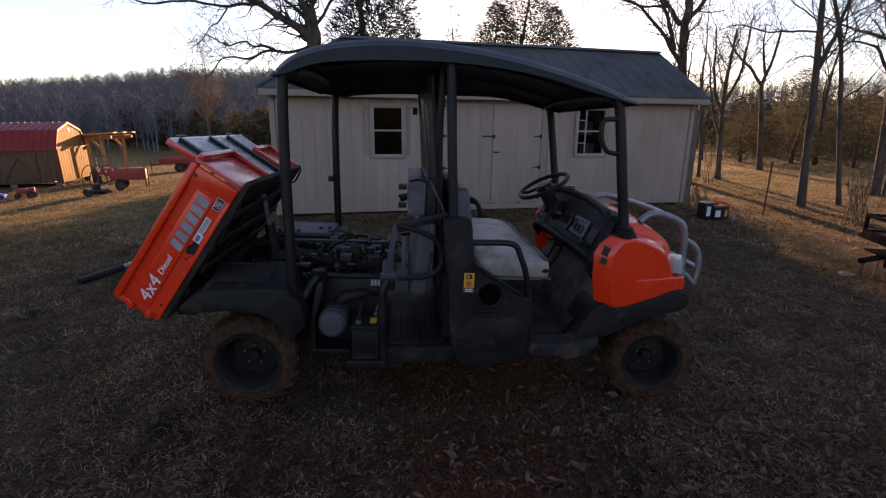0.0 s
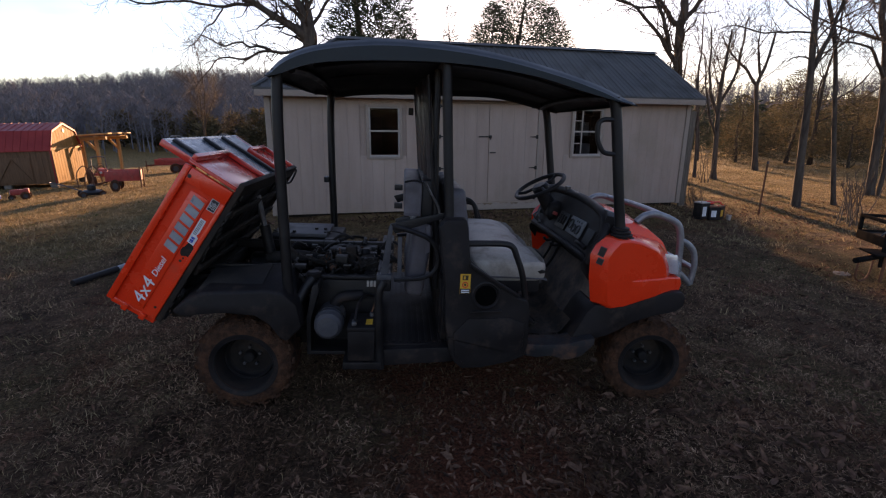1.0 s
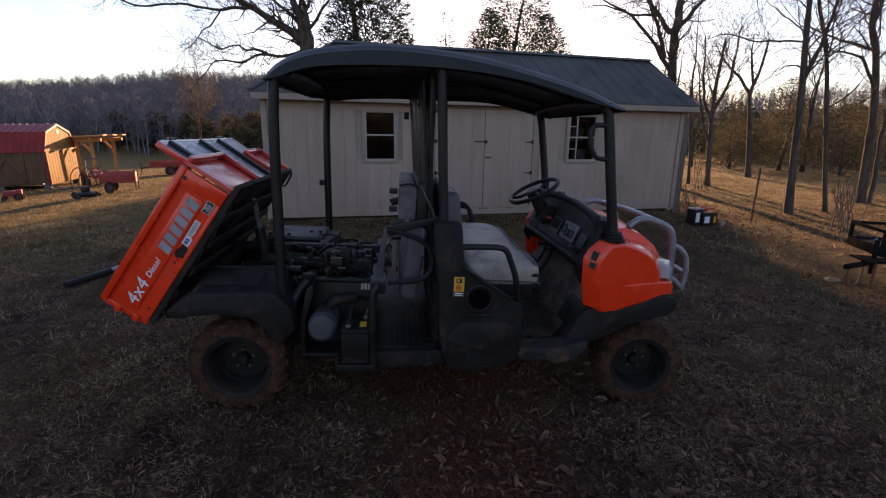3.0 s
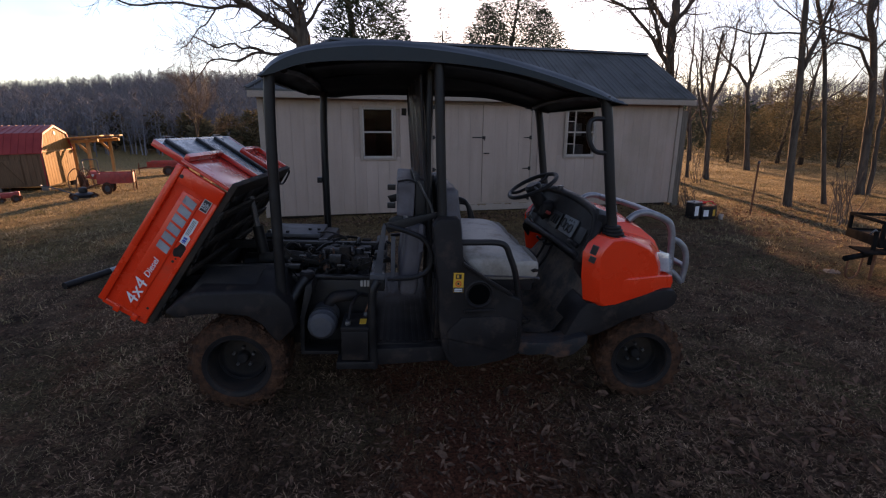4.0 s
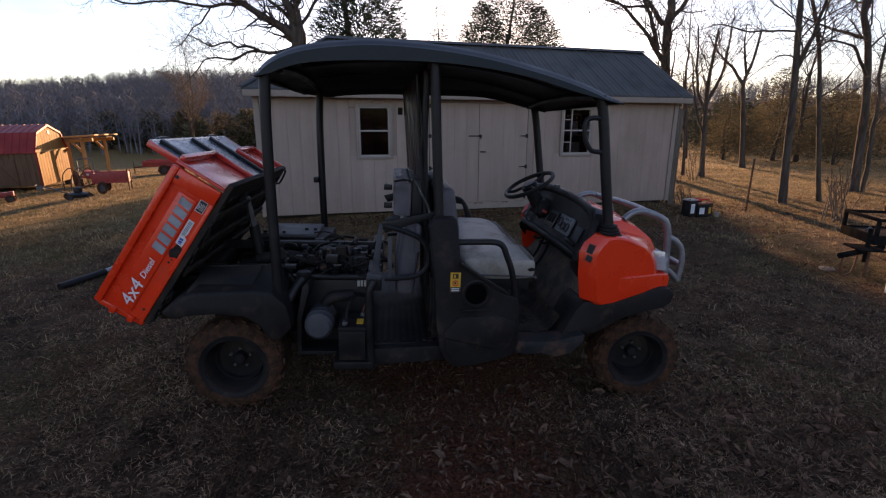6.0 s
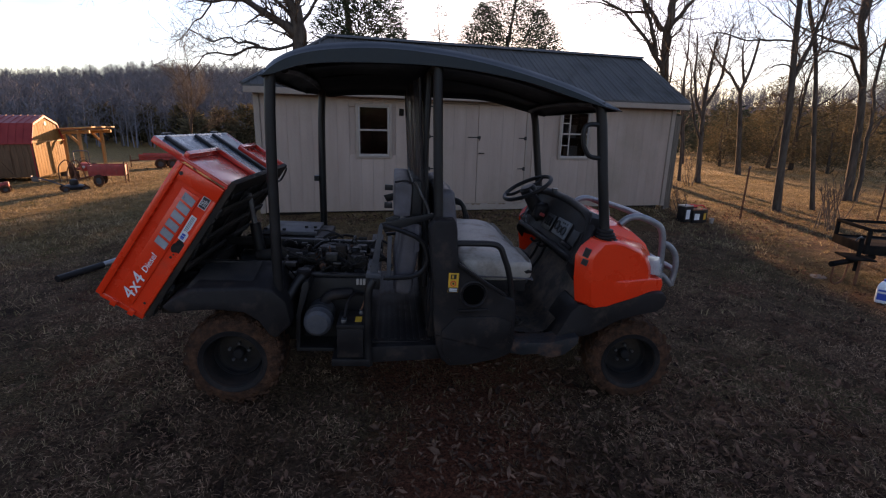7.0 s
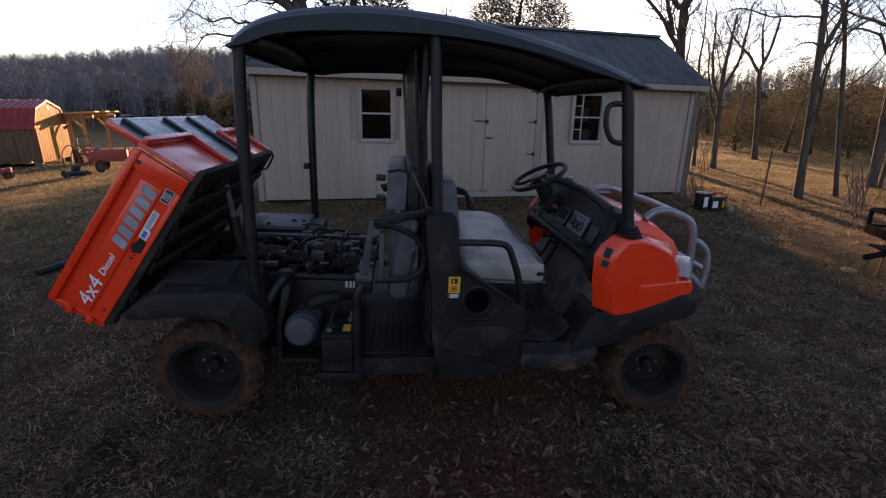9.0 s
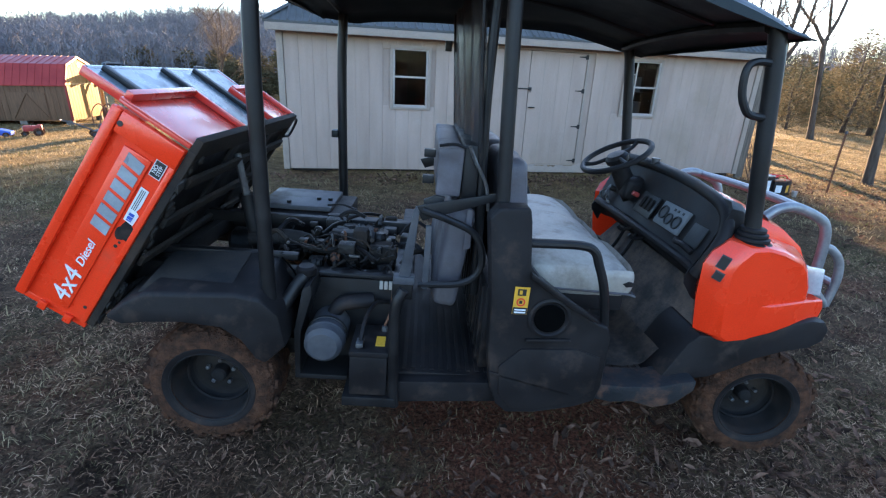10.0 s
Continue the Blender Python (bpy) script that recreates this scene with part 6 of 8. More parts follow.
# ---- trees ----
def branch_tubes(b, p, d, r, length, depth, rnd, spec, twigs):
    """One limb and, recursively, what grows from it."""
    steps = 5 if depth == 0 else 4
    pts, rad = [p.copy()], [r]
    q, dd = p.copy(), d.copy()
    for i in range(steps):
        wob = spec["wob"] * (0.35 if depth == 0 else 1.0)
        dd = (dd + Vector((rnd.uniform(-wob, wob), rnd.uniform(-wob, wob), rnd.uniform(-wob, wob) + spec["lift"] * (depth > 0)))).normalized()
        q = q + dd * length / steps
        pts.append(q.copy())
        rad.append(r * (1 - (1 - spec["taper"]) * (i + 1) / steps))
    n = 10 if depth == 0 else (7 if depth == 1 else (5 if depth == 2 else 3))
    target = b if depth < 2 else twigs
    base = len(target[0])
    side = dd.orthogonal().normalized()
    for i, (pt, rr) in enumerate(zip(pts, rad)):
        t = (pts[min(i + 1, steps)] - pts[max(i - 1, 0)]).normalized()
        side = (side - t * side.dot(t)).normalized()
        up = t.cross(side)
        flare = 1 + 0.3 * max(0, 1 - i * 1.3) if depth == 0 else 1
        for k in range(n):
            target[0].append(tuple(pt + (side * math.cos(k * math.tau / n) + up * math.sin(k * math.tau / n)) * rr * flare))
    for i in range(steps):
        for k in range(n):
            a0, a1 = base + i * n + k, base + i * n + (k + 1) % n
            target[1].append((a0, a1, a1 + n, a0 + n))
    if depth >= spec["depth"]:
        return
    kids = spec["kids"][depth]
    for k in range(kids):
        f = spec["first"][depth] + (1 - spec["first"][depth]) * (k + rnd.random() * 0.8) / kids
        f = min(f, 0.99)
        i = min(int(f * steps), steps - 1)
        pt = pts[i].lerp(pts[i + 1], f * steps - i)
        rr = rad[i] + (rad[i + 1] - rad[i]) * (f * steps - i)
        t = (pts[i + 1] - pts[i]).normalized()
        az = rnd.uniform(0, math.tau)
        s = t.orthogonal().normalized()
        s = (Matrix.Rotation(az, 3, t) @ s)
        ang = radians(rnd.uniform(*spec["angle"]))
        nd = (t * math.cos(ang) + s * math.sin(ang)).normalized()
        ln = length * rnd.uniform(*spec["ratio"]) * (1 - 0.35 * f if depth == 0 else 1)
        branch_tubes(b, pt, nd, max(spec.get("fine", 0.0035), rr * rnd.uniform(*spec.get("thin", (0.38, 0.6)))), ln, depth + 1, rnd, spec, twigs)
    if depth > 0 or spec.get("leader", True):
        branch_tubes(b, pts[-1], dd, rad[-1], length * 0.6, depth + 1, rnd, spec, twigs)


SPEC = {"wob": 0.22, "lift": 0.05, "taper": 0.55, "depth": 5, "kids": (5, 4, 4, 3, 2), "first": (0.45, 0.25, 0.2, 0.15, 0.1), "angle": (28, 62), "ratio": (0.5, 0.75)}


def bare_tree(x, y, r, length, seed, lean=(0, 0), label="tall bare winter tree with grey bark", limbs=(), **over):
    rnd = random.Random(seed)
    spec = dict(SPEC, **over)
    trunk, twigs = ([], []), ([], [])
    t = thing("tree", pose(x, y, height(x, y) - 0.05), label, "tree", "bare trees")
    d = Vector((lean[0], lean[1], 1)).normalized()
    branch_tubes(trunk, Vector((0, 0, 0)), d, r, length, 0, rnd, spec, twigs)
    for p, dr, rr, ln in limbs:
        branch_tubes(trunk, Vector(p), Vector(dr).normalized(), rr, ln, 1, rnd, spec, twigs)
    for nm, (v, f), mt in (("trunk", trunk, "bark"), ("crown", twigs, "twig")):
        ob = new(nm, raw_mesh(nm, v, f, mt, True))
        ob.parent = t
    return t


def cedar(x, y, h, w, seed, mat_name="cedar", label="dark evergreen cedar with uneven crown", gaps=0.35, low=0.12, leaf=0.16, dens=1.0, group="cedars"):
    rnd = random.Random(seed)
    t = thing("cedar_tree", pose(x, y, height(x, y) - 0.05), label, "tree", group)
    trunk, tw = ([], []), ([], [])
    lv, lf = [], []
    branch_tubes(trunk, Vector((0, 0, 0)), Vector((rnd.uniform(-.03, .03), rnd.uniform(-.03, .03), 1)), 0.02 * h, h * 0.62, 0, rnd, dict(SPEC, depth=0, taper=0.4), tw)
    branch_tubes(trunk, Vector((0, 0, h * 0.6)), Vector((0.01, 0, 1)), 0.008 * h, h * 0.38, 0, rnd, dict(SPEC, depth=0, taper=0.1), tw)
    n = int(26 * h / 8)
    for i in range(n):
        f = low + (0.95 - low) * (i + rnd.random()) / n
        rad = w * (1 - f) ** 0.65 * rnd.uniform(0.4, 0.95)
        az = rnd.uniform(0, math.tau)
        tip = Vector((math.cos(az) * rad, math.sin(az) * rad, h * f + rad * rnd.uniform(0.0, 0.4)))
        root = Vector((0, 0, h * f - rad * 0.1))
        branch_tubes(trunk, root, (tip - root).normalized(), 0.012 + 0.004 * rad, max(0.2, (tip - root).length), 2, rnd, dict(SPEC, depth=2), trunk)
    # sprays of needles through the crown, thinned where a noise leaves gaps
    made, want, tries = 0, int(1500 * dens * (h / 8) * (w / 2) * (0.16 / leaf) ** 0.8), 0
    off = Vector((seed * 3.7, seed * 1.3, 0))
    while made < want and tries < want * 40:
        tries += 1
        f = low + (1 - low) * rnd.random() ** 1.15
        az = rnd.uniform(0, math.tau)
        edge = w * (1 - f) ** 0.65 * (1 + 0.35 * noise.noise(Vector((math.cos(az) * 1.5, math.sin(az) * 1.5, f * 7)) + off)) + 0.05
        if rnd.random() > edge / w + 0.06:
            continue
        r = edge * rnd.random() ** 0.55
        c = Vector((math.cos(az) * r, math.sin(az) * r, h * f + 0.25 * r))
        if noise.noise(c * (2.0 * 2.6 / (w + 0.6)) + off) * 0.9 + rnd.uniform(-0.12, 0.12) < gaps - 0.38:
            continue
        made += 1
        out = Vector((math.cos(az), math.sin(az), rnd.uniform(-0.2, 0.9))).normalized()
        for _ in range(3):
            a = (out + Vector((rnd.uniform(-.8, .8), rnd.uniform(-.8, .8), rnd.uniform(-.6, .6)))).normalized() * leaf * rnd.uniform(0.7, 1.7)
            s = a.orthogonal().normalized() * leaf * rnd.uniform(0.16, 0.34)
            k = len(lv)
            lv.extend((tuple(c - a * 0.4), tuple(c + s), tuple(c + a), tuple(c - s)))
            lf.append((k, k + 1, k + 2, k + 3))
            c = c + a * 0.5
    ob = new("trunk", raw_mesh("trunk", trunk[0], trunk[1], "bark", True))
    ob.parent = t
    ob = new("crown", raw_mesh("crown", lv, lf, mat_name))
    ob.parent = t
    return t


# trees whose main stems and limbs are laid out by hand; the twigs grow on them
def crooked_tree(x, y, seed, label, stems, fine=0.008, twig=(0.5, 1.2), every=0.85, spread=0.7, **over):
    """stems: lines of points from the foot of the tree, with the thickness at both ends."""
    rnd = random.Random(seed)
    t = thing("tree", pose(x, y, height(x, y) - 0.05), label, "tree", "bare trees")
    trunk, twigs = ([], []), ([], [])
    spec = dict(SPEC, wob=0.34, lift=0.03, depth=5, kids=(3, 3, 3, 3, 2), first=(0.3, 0.2, 0.15, 0.1, 0.1), ratio=(0.45, 0.8), angle=(22, 65), fine=fine, thin=(0.45, 0.7))
    spec.update(over)
    for si, (pts, r0, r1) in enumerate(stems):
        line = smooth_line(pts, 5)
        n = 12 if r0 > 0.12 else 8
        base, side = len(trunk[0]), Vector((0, 1, 0))
        for i, p in enumerate(line):
            if si and 0 < i < len(line) - 1:
                p = p + Vector((noise.noise(p * 2.2), noise.noise(p * 2.2 + Vector((9, 0, 0))), noise.noise(p * 2.2 + Vector((0, 9, 0))))) * (0.035 + 0.28 * r0)
                line[i] = p
            d = (line[min(i + 1, len(line) - 1)] - line[max(0, i - 1)]).normalized()
            side = (side - d * side.dot(d)).normalized()
            up = d.cross(side)
            r = (r0 + (r1 - r0) * i / (len(line) - 1)) * (1 + 0.16 * noise.noise(p * 3))
            if si == 0:
                r *= 1 + 0.35 * max(0.0, 1 - p.z / 0.3)
            for k in range(n):
                lump = 1 + 0.10 * noise.noise(Vector((k * 1.7, p.z * 3.0, seed)))
                trunk[0].append(tuple(p + (side * math.cos(k * math.tau / n) + up * math.sin(k * math.tau / n)) * r * lump))
        for i in range(len(line) - 1):
            for k in range(n):
                a0, a1 = base + i * n + k, base + i * n + (k + 1) % n
                trunk[1].append((a0, a1, a1 + n, a0 + n))
        m = len(line)
        for i in range(m // 2 if si == 0 else 3, m):
            if rnd.random() < every:
                d = (line[min(i + 1, m - 1)] - line[i - 1]).normalized()
                s = Matrix.Rotation(rnd.uniform(0, math.tau), 3, d) @ d.orthogonal().normalized()
                rr = r0 + (r1 - r0) * i / m
                branch_tubes(trunk, line[i], (d * (1 - spread * 0.5) + s * spread).normalized(), max(fine, min(0.05, rr * 0.32)), rnd.uniform(*twig), 2, rnd, spec, twigs)
    for nm, (v, f), mt in (("trunk", trunk, "bark"), ("crown", twigs, "twig")):
        new(nm, raw_mesh(nm, v, f, mt, True)).parent = t
    return t


crooked_tree(-0.40, 15.2, 21, "big bare oak behind the shed with long crooked limbs", (
    ([(0.05, 0, 0), (0.0, 0, 1.5), (0.02, 0, 2.8), (0.0, 0, 3.9), (-0.05, 0, 4.5), (-0.06, 0.1, 4.8)], 0.27, 0.17),
    ([(-0.05, 0, 4.0), (-0.45, -0.1, 4.30), (-0.81, -0.1, 4.50), (-1.31, -0.1, 4.84), (-1.74, 0, 5.06), (-2.1, 0.1, 5.32), (-2.6, 0.2, 5.75)], 0.125, 0.05),
    ([(-1.31, -0.1, 4.86), (-1.82, 0.0, 4.86), (-2.26, 0.1, 4.80), (-2.82, 0.2, 4.87), (-3.5, 0.1, 4.86), (-4.2, 0, 4.74), (-4.65, -0.1, 4.82), (-5.2, -0.2, 4.92)], 0.05, 0.016),
    ([(-2.26, 0.1, 4.78), (-2.5, 0.2, 4.42), (-2.8, 0.3, 4.27), (-3.12, 0.3, 3.89), (-3.4, 0.3, 3.67)], 0.025, 0.009),
    ([(-0.06, 0, 4.37), (-0.25, -0.1, 4.95), (-0.38, -0.2, 5.52), (-0.55, -0.2, 6.3)], 0.11, 0.06),
    ([(-0.15, 0, 4.45), (-0.40, 0.2, 4.80), (-0.84, 0.3, 5.20), (-1.25, 0.3, 5.75)], 0.065, 0.03),
    ([(0.02, 0, 4.42), (-0.05, 0.2, 4.97), (-0.07, 0.3, 5.48), (0.12, 0.3, 6.4)], 0.09, 0.05),
    ([(0.06, 0, 4.42), (0.31, -0.1, 4.70), (0.53, -0.2, 5.01), (0.69, -0.2, 5.24), (1.0, -0.2, 5.8)], 0.05, 0.025),
    ([(-0.08, 0, 3.9), (-0.56, -0.2, 3.62), (-1.02, -0.3, 3.62), (-1.4, -0.3, 3.59), (-1.78, -0.2, 3.45), (-2.23, -0.1, 3.45), (-2.52, 0, 3.42), (-2.77, 0, 3.1), (-3.2, 0, 2.6)], 0.05, 0.009),
    ([(-1.05, -0.3, 3.65), (-1.39, -0.4, 3.75), (-1.61, -0.5, 3.72), (-1.83, -0.5, 3.82), (-2.21, -0.5, 3.68), (-2.56, -0.4, 3.85), (-2.9, -0.4, 3.97)], 0.04, 0.009)),
    fine=0.0055, twig=(0.30, 0.75), wob=0.42, depth=4, kids=(2, 2, 3, 2, 2), every=0.75)
cedar(2.1, 22.5, 12.0, 2.9, 3, gaps=0.14, dens=3.2, low=0.08, leaf=0.11)
cedar(4.2, 24.5, 6.6, 1.7, 41, gaps=0.5, dens=0.6, leaf=0.11)
cedar(6.6, 26.5, 8.4, 1.7, 5, gaps=0.3, dens=0.9, leaf=0.085)
cedar(8.8, 26.0, 8.3, 3.2, 6, gaps=0.10, dens=2.8, leaf=0.085)
cedar(10.8, 27.0, 11.2, 4.2, 7, gaps=0.04, dens=3.8, leaf=0.085)
cedar(12.9, 27.5, 8.6, 3.4, 8, gaps=0.10, dens=2.8, leaf=0.085)
# trees to the right
crooked_tree(12.0, 15.2, 31, "bare forked tree beyond the shed", (
    ([(0, 0, 0), (0.05, 0, 1.6), (0.1, 0, 2.9), (-0.05, 0, 4.1), (-0.15, 0, 5.3)], 0.18, 0.13),
    ([(-0.15, 0, 5.25), (-0.05, 0, 6.35), (0, 0.1, 7.4)], 0.14, 0.09),
    ([(-0.12, 0, 5.25), (0.47, 0.1, 5.85), (0.95, 0.1, 6.42), (1.2, 0.2, 7.0)], 0.09, 0.05),
    ([(-0.1, 0, 3.9), (-0.7, -0.1, 4.5), (-1.1, -0.1, 4.95), (-2.06, -0.2, 5.6), (-2.85, -0.2, 5.9), (-3.6, -0.3, 6.1)], 0.085, 0.018),
    ([(-0.3, 0, 5.2), (-0.9, 0.1, 5.85), (-1.3, 0.2, 6.35), (-1.6, 0.2, 6.9)], 0.09, 0.04),
    ([(-0.5, -0.1, 4.4), (-0.9, -0.2, 5.2), (-1.28, -0.2, 5.9), (-1.5, -0.2, 6.6)], 0.08, 0.03),
    ([(-0.75, 0.1, 5.75), (-1.65, 0.2, 5.75), (-2.5, 0.2, 5.9), (-3.2, 0.3, 5.95)], 0.05, 0.015)),
    fine=0.006, twig=(0.4, 1.0), depth=4, every=0.95)
crooked_tree(13.15, 14.15, 32, "slender bare tree with many thin upright stems", (
    ([(0, 0, 0), (-0.15, 0, 1.6), (-0.25, 0, 2.95), (-0.2, 0, 3.9), (-0.12, 0, 4.9)], 0.09, 0.035),
    ([(-0.2, 0, 2.2), (-0.55, 0.1, 3.0), (-0.7, 0.1, 4.0), (-0.75, 0.2, 5.0)], 0.06, 0.02),
    ([(-0.22, 0, 2.6), (0.15, -0.1, 3.4), (0.3, -0.1, 4.3), (0.35, -0.1, 5.3)], 0.06, 0.02),
    ([(-0.1, 0, 1.4), (-0.6, -0.1, 2.2), (-1.0, -0.2, 3.1), (-1.2, -0.2, 4.0)], 0.05, 0.015)),
    fine=0.0045, twig=(0.5, 1.1), spread=0.5, lift=0.12, depth=4)
crooked_tree(13.0, 14.9, 33, "thin bare sapling beside the shed corner", (
    ([(0, 0, 0), (-0.1, 0, 1.2), (-0.3, 0, 2.4), (-0.5, 0, 3.6)], 0.06, 0.02),
    ([(-0.15, 0, 1.6), (-0.5, 0.1, 2.4), (-0.7, 0.1, 3.2)], 0.03, 0.012)), fine=0.0045, twig=(0.4, 0.9), depth=4)
crooked_tree(18.05, 17.15, 34, "slim pale bare tree forking above a straight trunk", (
    ([(0, 0, 0), (-0.4, 0, 2.4), (-0.6, 0, 3.55), (-0.3, 0, 4.45), (-0.1, 0, 5.6)], 0.105, 0.04),
    ([(-0.58, 0, 3.5), (-1.2, 0.1, 4.2), (-2.0, 0.1, 4.7), (-2.5, 0.2, 5.4)], 0.07, 0.02),
    ([(-0.5, 0, 3.9), (-0.9, -0.1, 4.8), (-1.0, -0.1, 5.8)], 0.06, 0.02)), fine=0.006, twig=(0.6, 1.2), depth=4, every=0.7)
crooked_tree(10.33, 8.61, 35, "tall leaning bare tree with grey bark", (
    ([(0, 0, -0.05), (-0.11, 0, 1.1), (-0.22, 0, 2.35), (-0.37, 0, 3.5), (-0.5, 0, 4.6), (-0.6, 0, 6.2)], 0.088, 0.042),
    ([(-0.27, 0, 2.9), (-0.2, -0.05, 3.4), (-0.05, -0.1, 3.8), (0.05, -0.1, 4.2), (0.2, -0.1, 4.9)], 0.052, 0.026),
    ([(-0.36, 0, 3.75), (-1.1, 0.1, 3.73), (-1.65, 0.1, 3.7), (-2.25, 0.2, 3.82), (-2.7, 0.2, 3.7)], 0.024, 0.008),
    ([(-0.33, 0, 3.2), (-0.9, -0.2, 3.25), (-1.3, -0.3, 3.1)], 0.02, 0.008)), fine=0.004, twig=(0.5, 1.2), every=0.6, depth=4)
crooked_tree(11.5, 8.65, 36, "dark slender bare tree", (
    ([(0, 0, -0.05), (-0.45, 0, 1.75), (-0.8, 0, 3.2), (-1.1, 0, 3.98), (-1.4, 0, 4.65), (-1.6, 0, 6.0)], 0.052, 0.03),
    ([(-0.9, 0, 3.65), (-0.88, 0.1, 4.1), (-0.75, 0.1, 4.65), (-0.65, 0.1, 5.4)], 0.036, 0.018),
    ([(-0.6, 0, 2.4), (-0.2, -0.1, 2.7), (0.2, -0.2, 3.2)], 0.022, 0.008)), fine=0.004, twig=(0.5, 1.1), every=0.6, depth=4)
crooked_tree(14.23, 9.81, 37, "crooked bare tree with thick arching limbs", (
    ([(0, 0, -0.05), (-0.15, 0, 1.55), (-0.3, 0, 2.7), (-0.62, 0, 3.9), (-0.94, 0, 4.55), (-0.95, 0, 5.6)], 0.108, 0.058),
    ([(-0.4, 0, 3.05), (-1.05, -0.1, 3.57), (-1.48, -0.2, 3.75), (-2.14, -0.2, 3.8), (-2.6, -0.2, 3.5)], 0.044, 0.014),
    ([(0.15, -0.15, -0.1), (0.1, -0.1, 1.3), (0.2, 0, 2.3), (0.2, 0.1, 3.3), (0.3, 0.1, 5.0)], 0.058, 0.034),
    ([(-0.68, 0, 3.95), (-1.4, 0.1, 4.1), (-2.1, 0.2, 4.25), (-2.75, 0.2, 4.45)], 0.046, 0.014),
    ([(-0.95, 0, 4.5), (-0.6, 0.1, 5.2), (-0.4, 0.1, 6.0)], 0.07, 0.03)), fine=0.0045, twig=(0.6, 1.3), every=0.65, depth=4)
bare_tree(24.5, 20.0, 0.11, 4.5, 39)
bare_tree(21.0, 24.0, 0.11, 4.5, 40)
bare_tree(27.0, 17.0, 0.12, 4.8, 42)
# the bushy cedars standing nearest, behind the fence line
for i, (x, y, h, w, mt) in enumerate(((24.2, 21.1, 4.9, 2.3, "olive"), (22.0, 22.2, 3.6, 1.5, "olive"), (24.3, 17.9, 3.4, 2.0, "olive"), (27.0, 18.6, 3.5, 1.9, "olive"), (29.8, 30.3, 4.4, 2.6, "cedar"), (26.8, 31.5, 4.0, 2.4, "cedar"), (33.0, 27.5, 4.6, 2.8, "cedar"))):
    cedar(x, y, h, w, 120 + i, mt, "bushy brown-green cedar beyond the bare trees", 0.12, 0.02, 0.075, 2.4, "near cedars")
# olive evergreens along the field
for i, (x, y, h, w) in enumerate(((34.0, 29.5, 6.6, 3.0), (37.5, 28.0, 7.2, 3.4), (41.5, 29.0, 7.0, 3.6), (45.0, 25.0, 7.4, 3.6), (43.0, 21.0, 7.0, 3.4), (31.5, 31.5, 5.2, 2.2))):
    cedar(x, y, h * 0.66, w, 60 + i, "olive", "olive-brown evergreen beside the field", 0.3, 0.05, 0.14, 1.5, "olive evergreens")
for i, (x, y, h, w) in enumerate(((-12.0, 72, 8.0, 3.8), (-17.0, 74, 8.5, 4.0), (-8.5, 70, 9.0, 4.2), (-22, 76, 8, 3.6), (-14, 66, 7.0, 3.0), (-28, 78, 7.5, 3.6))):
    cedar(x, y, h * 0.65, w * 0.8, 80 + i, "olive", "olive evergreen at the foot of the ridge", 0.2, 0.03, 0.4, 1.0, "ridge evergreens")
for i, (x, y) in enumerate(((34, 33), (38, 34), (43, 33), (47, 30), (50, 27), (36, 37), (31, 36), (53, 24), (56, 20))):
    cedar(x * 1.25, y * 1.25, 4.5, 3.4, 90 + i, "cedar" if i % 3 == 0 else "olive", "evergreen across the field", 0.15, 0.02, 0.4, 0.9, "field evergreens")
bare_tree(-4.75, 21.0, 0.05, 2.5, 51, (0, 0), "thin pale sapling in front of the ridge", angle=(18, 40))


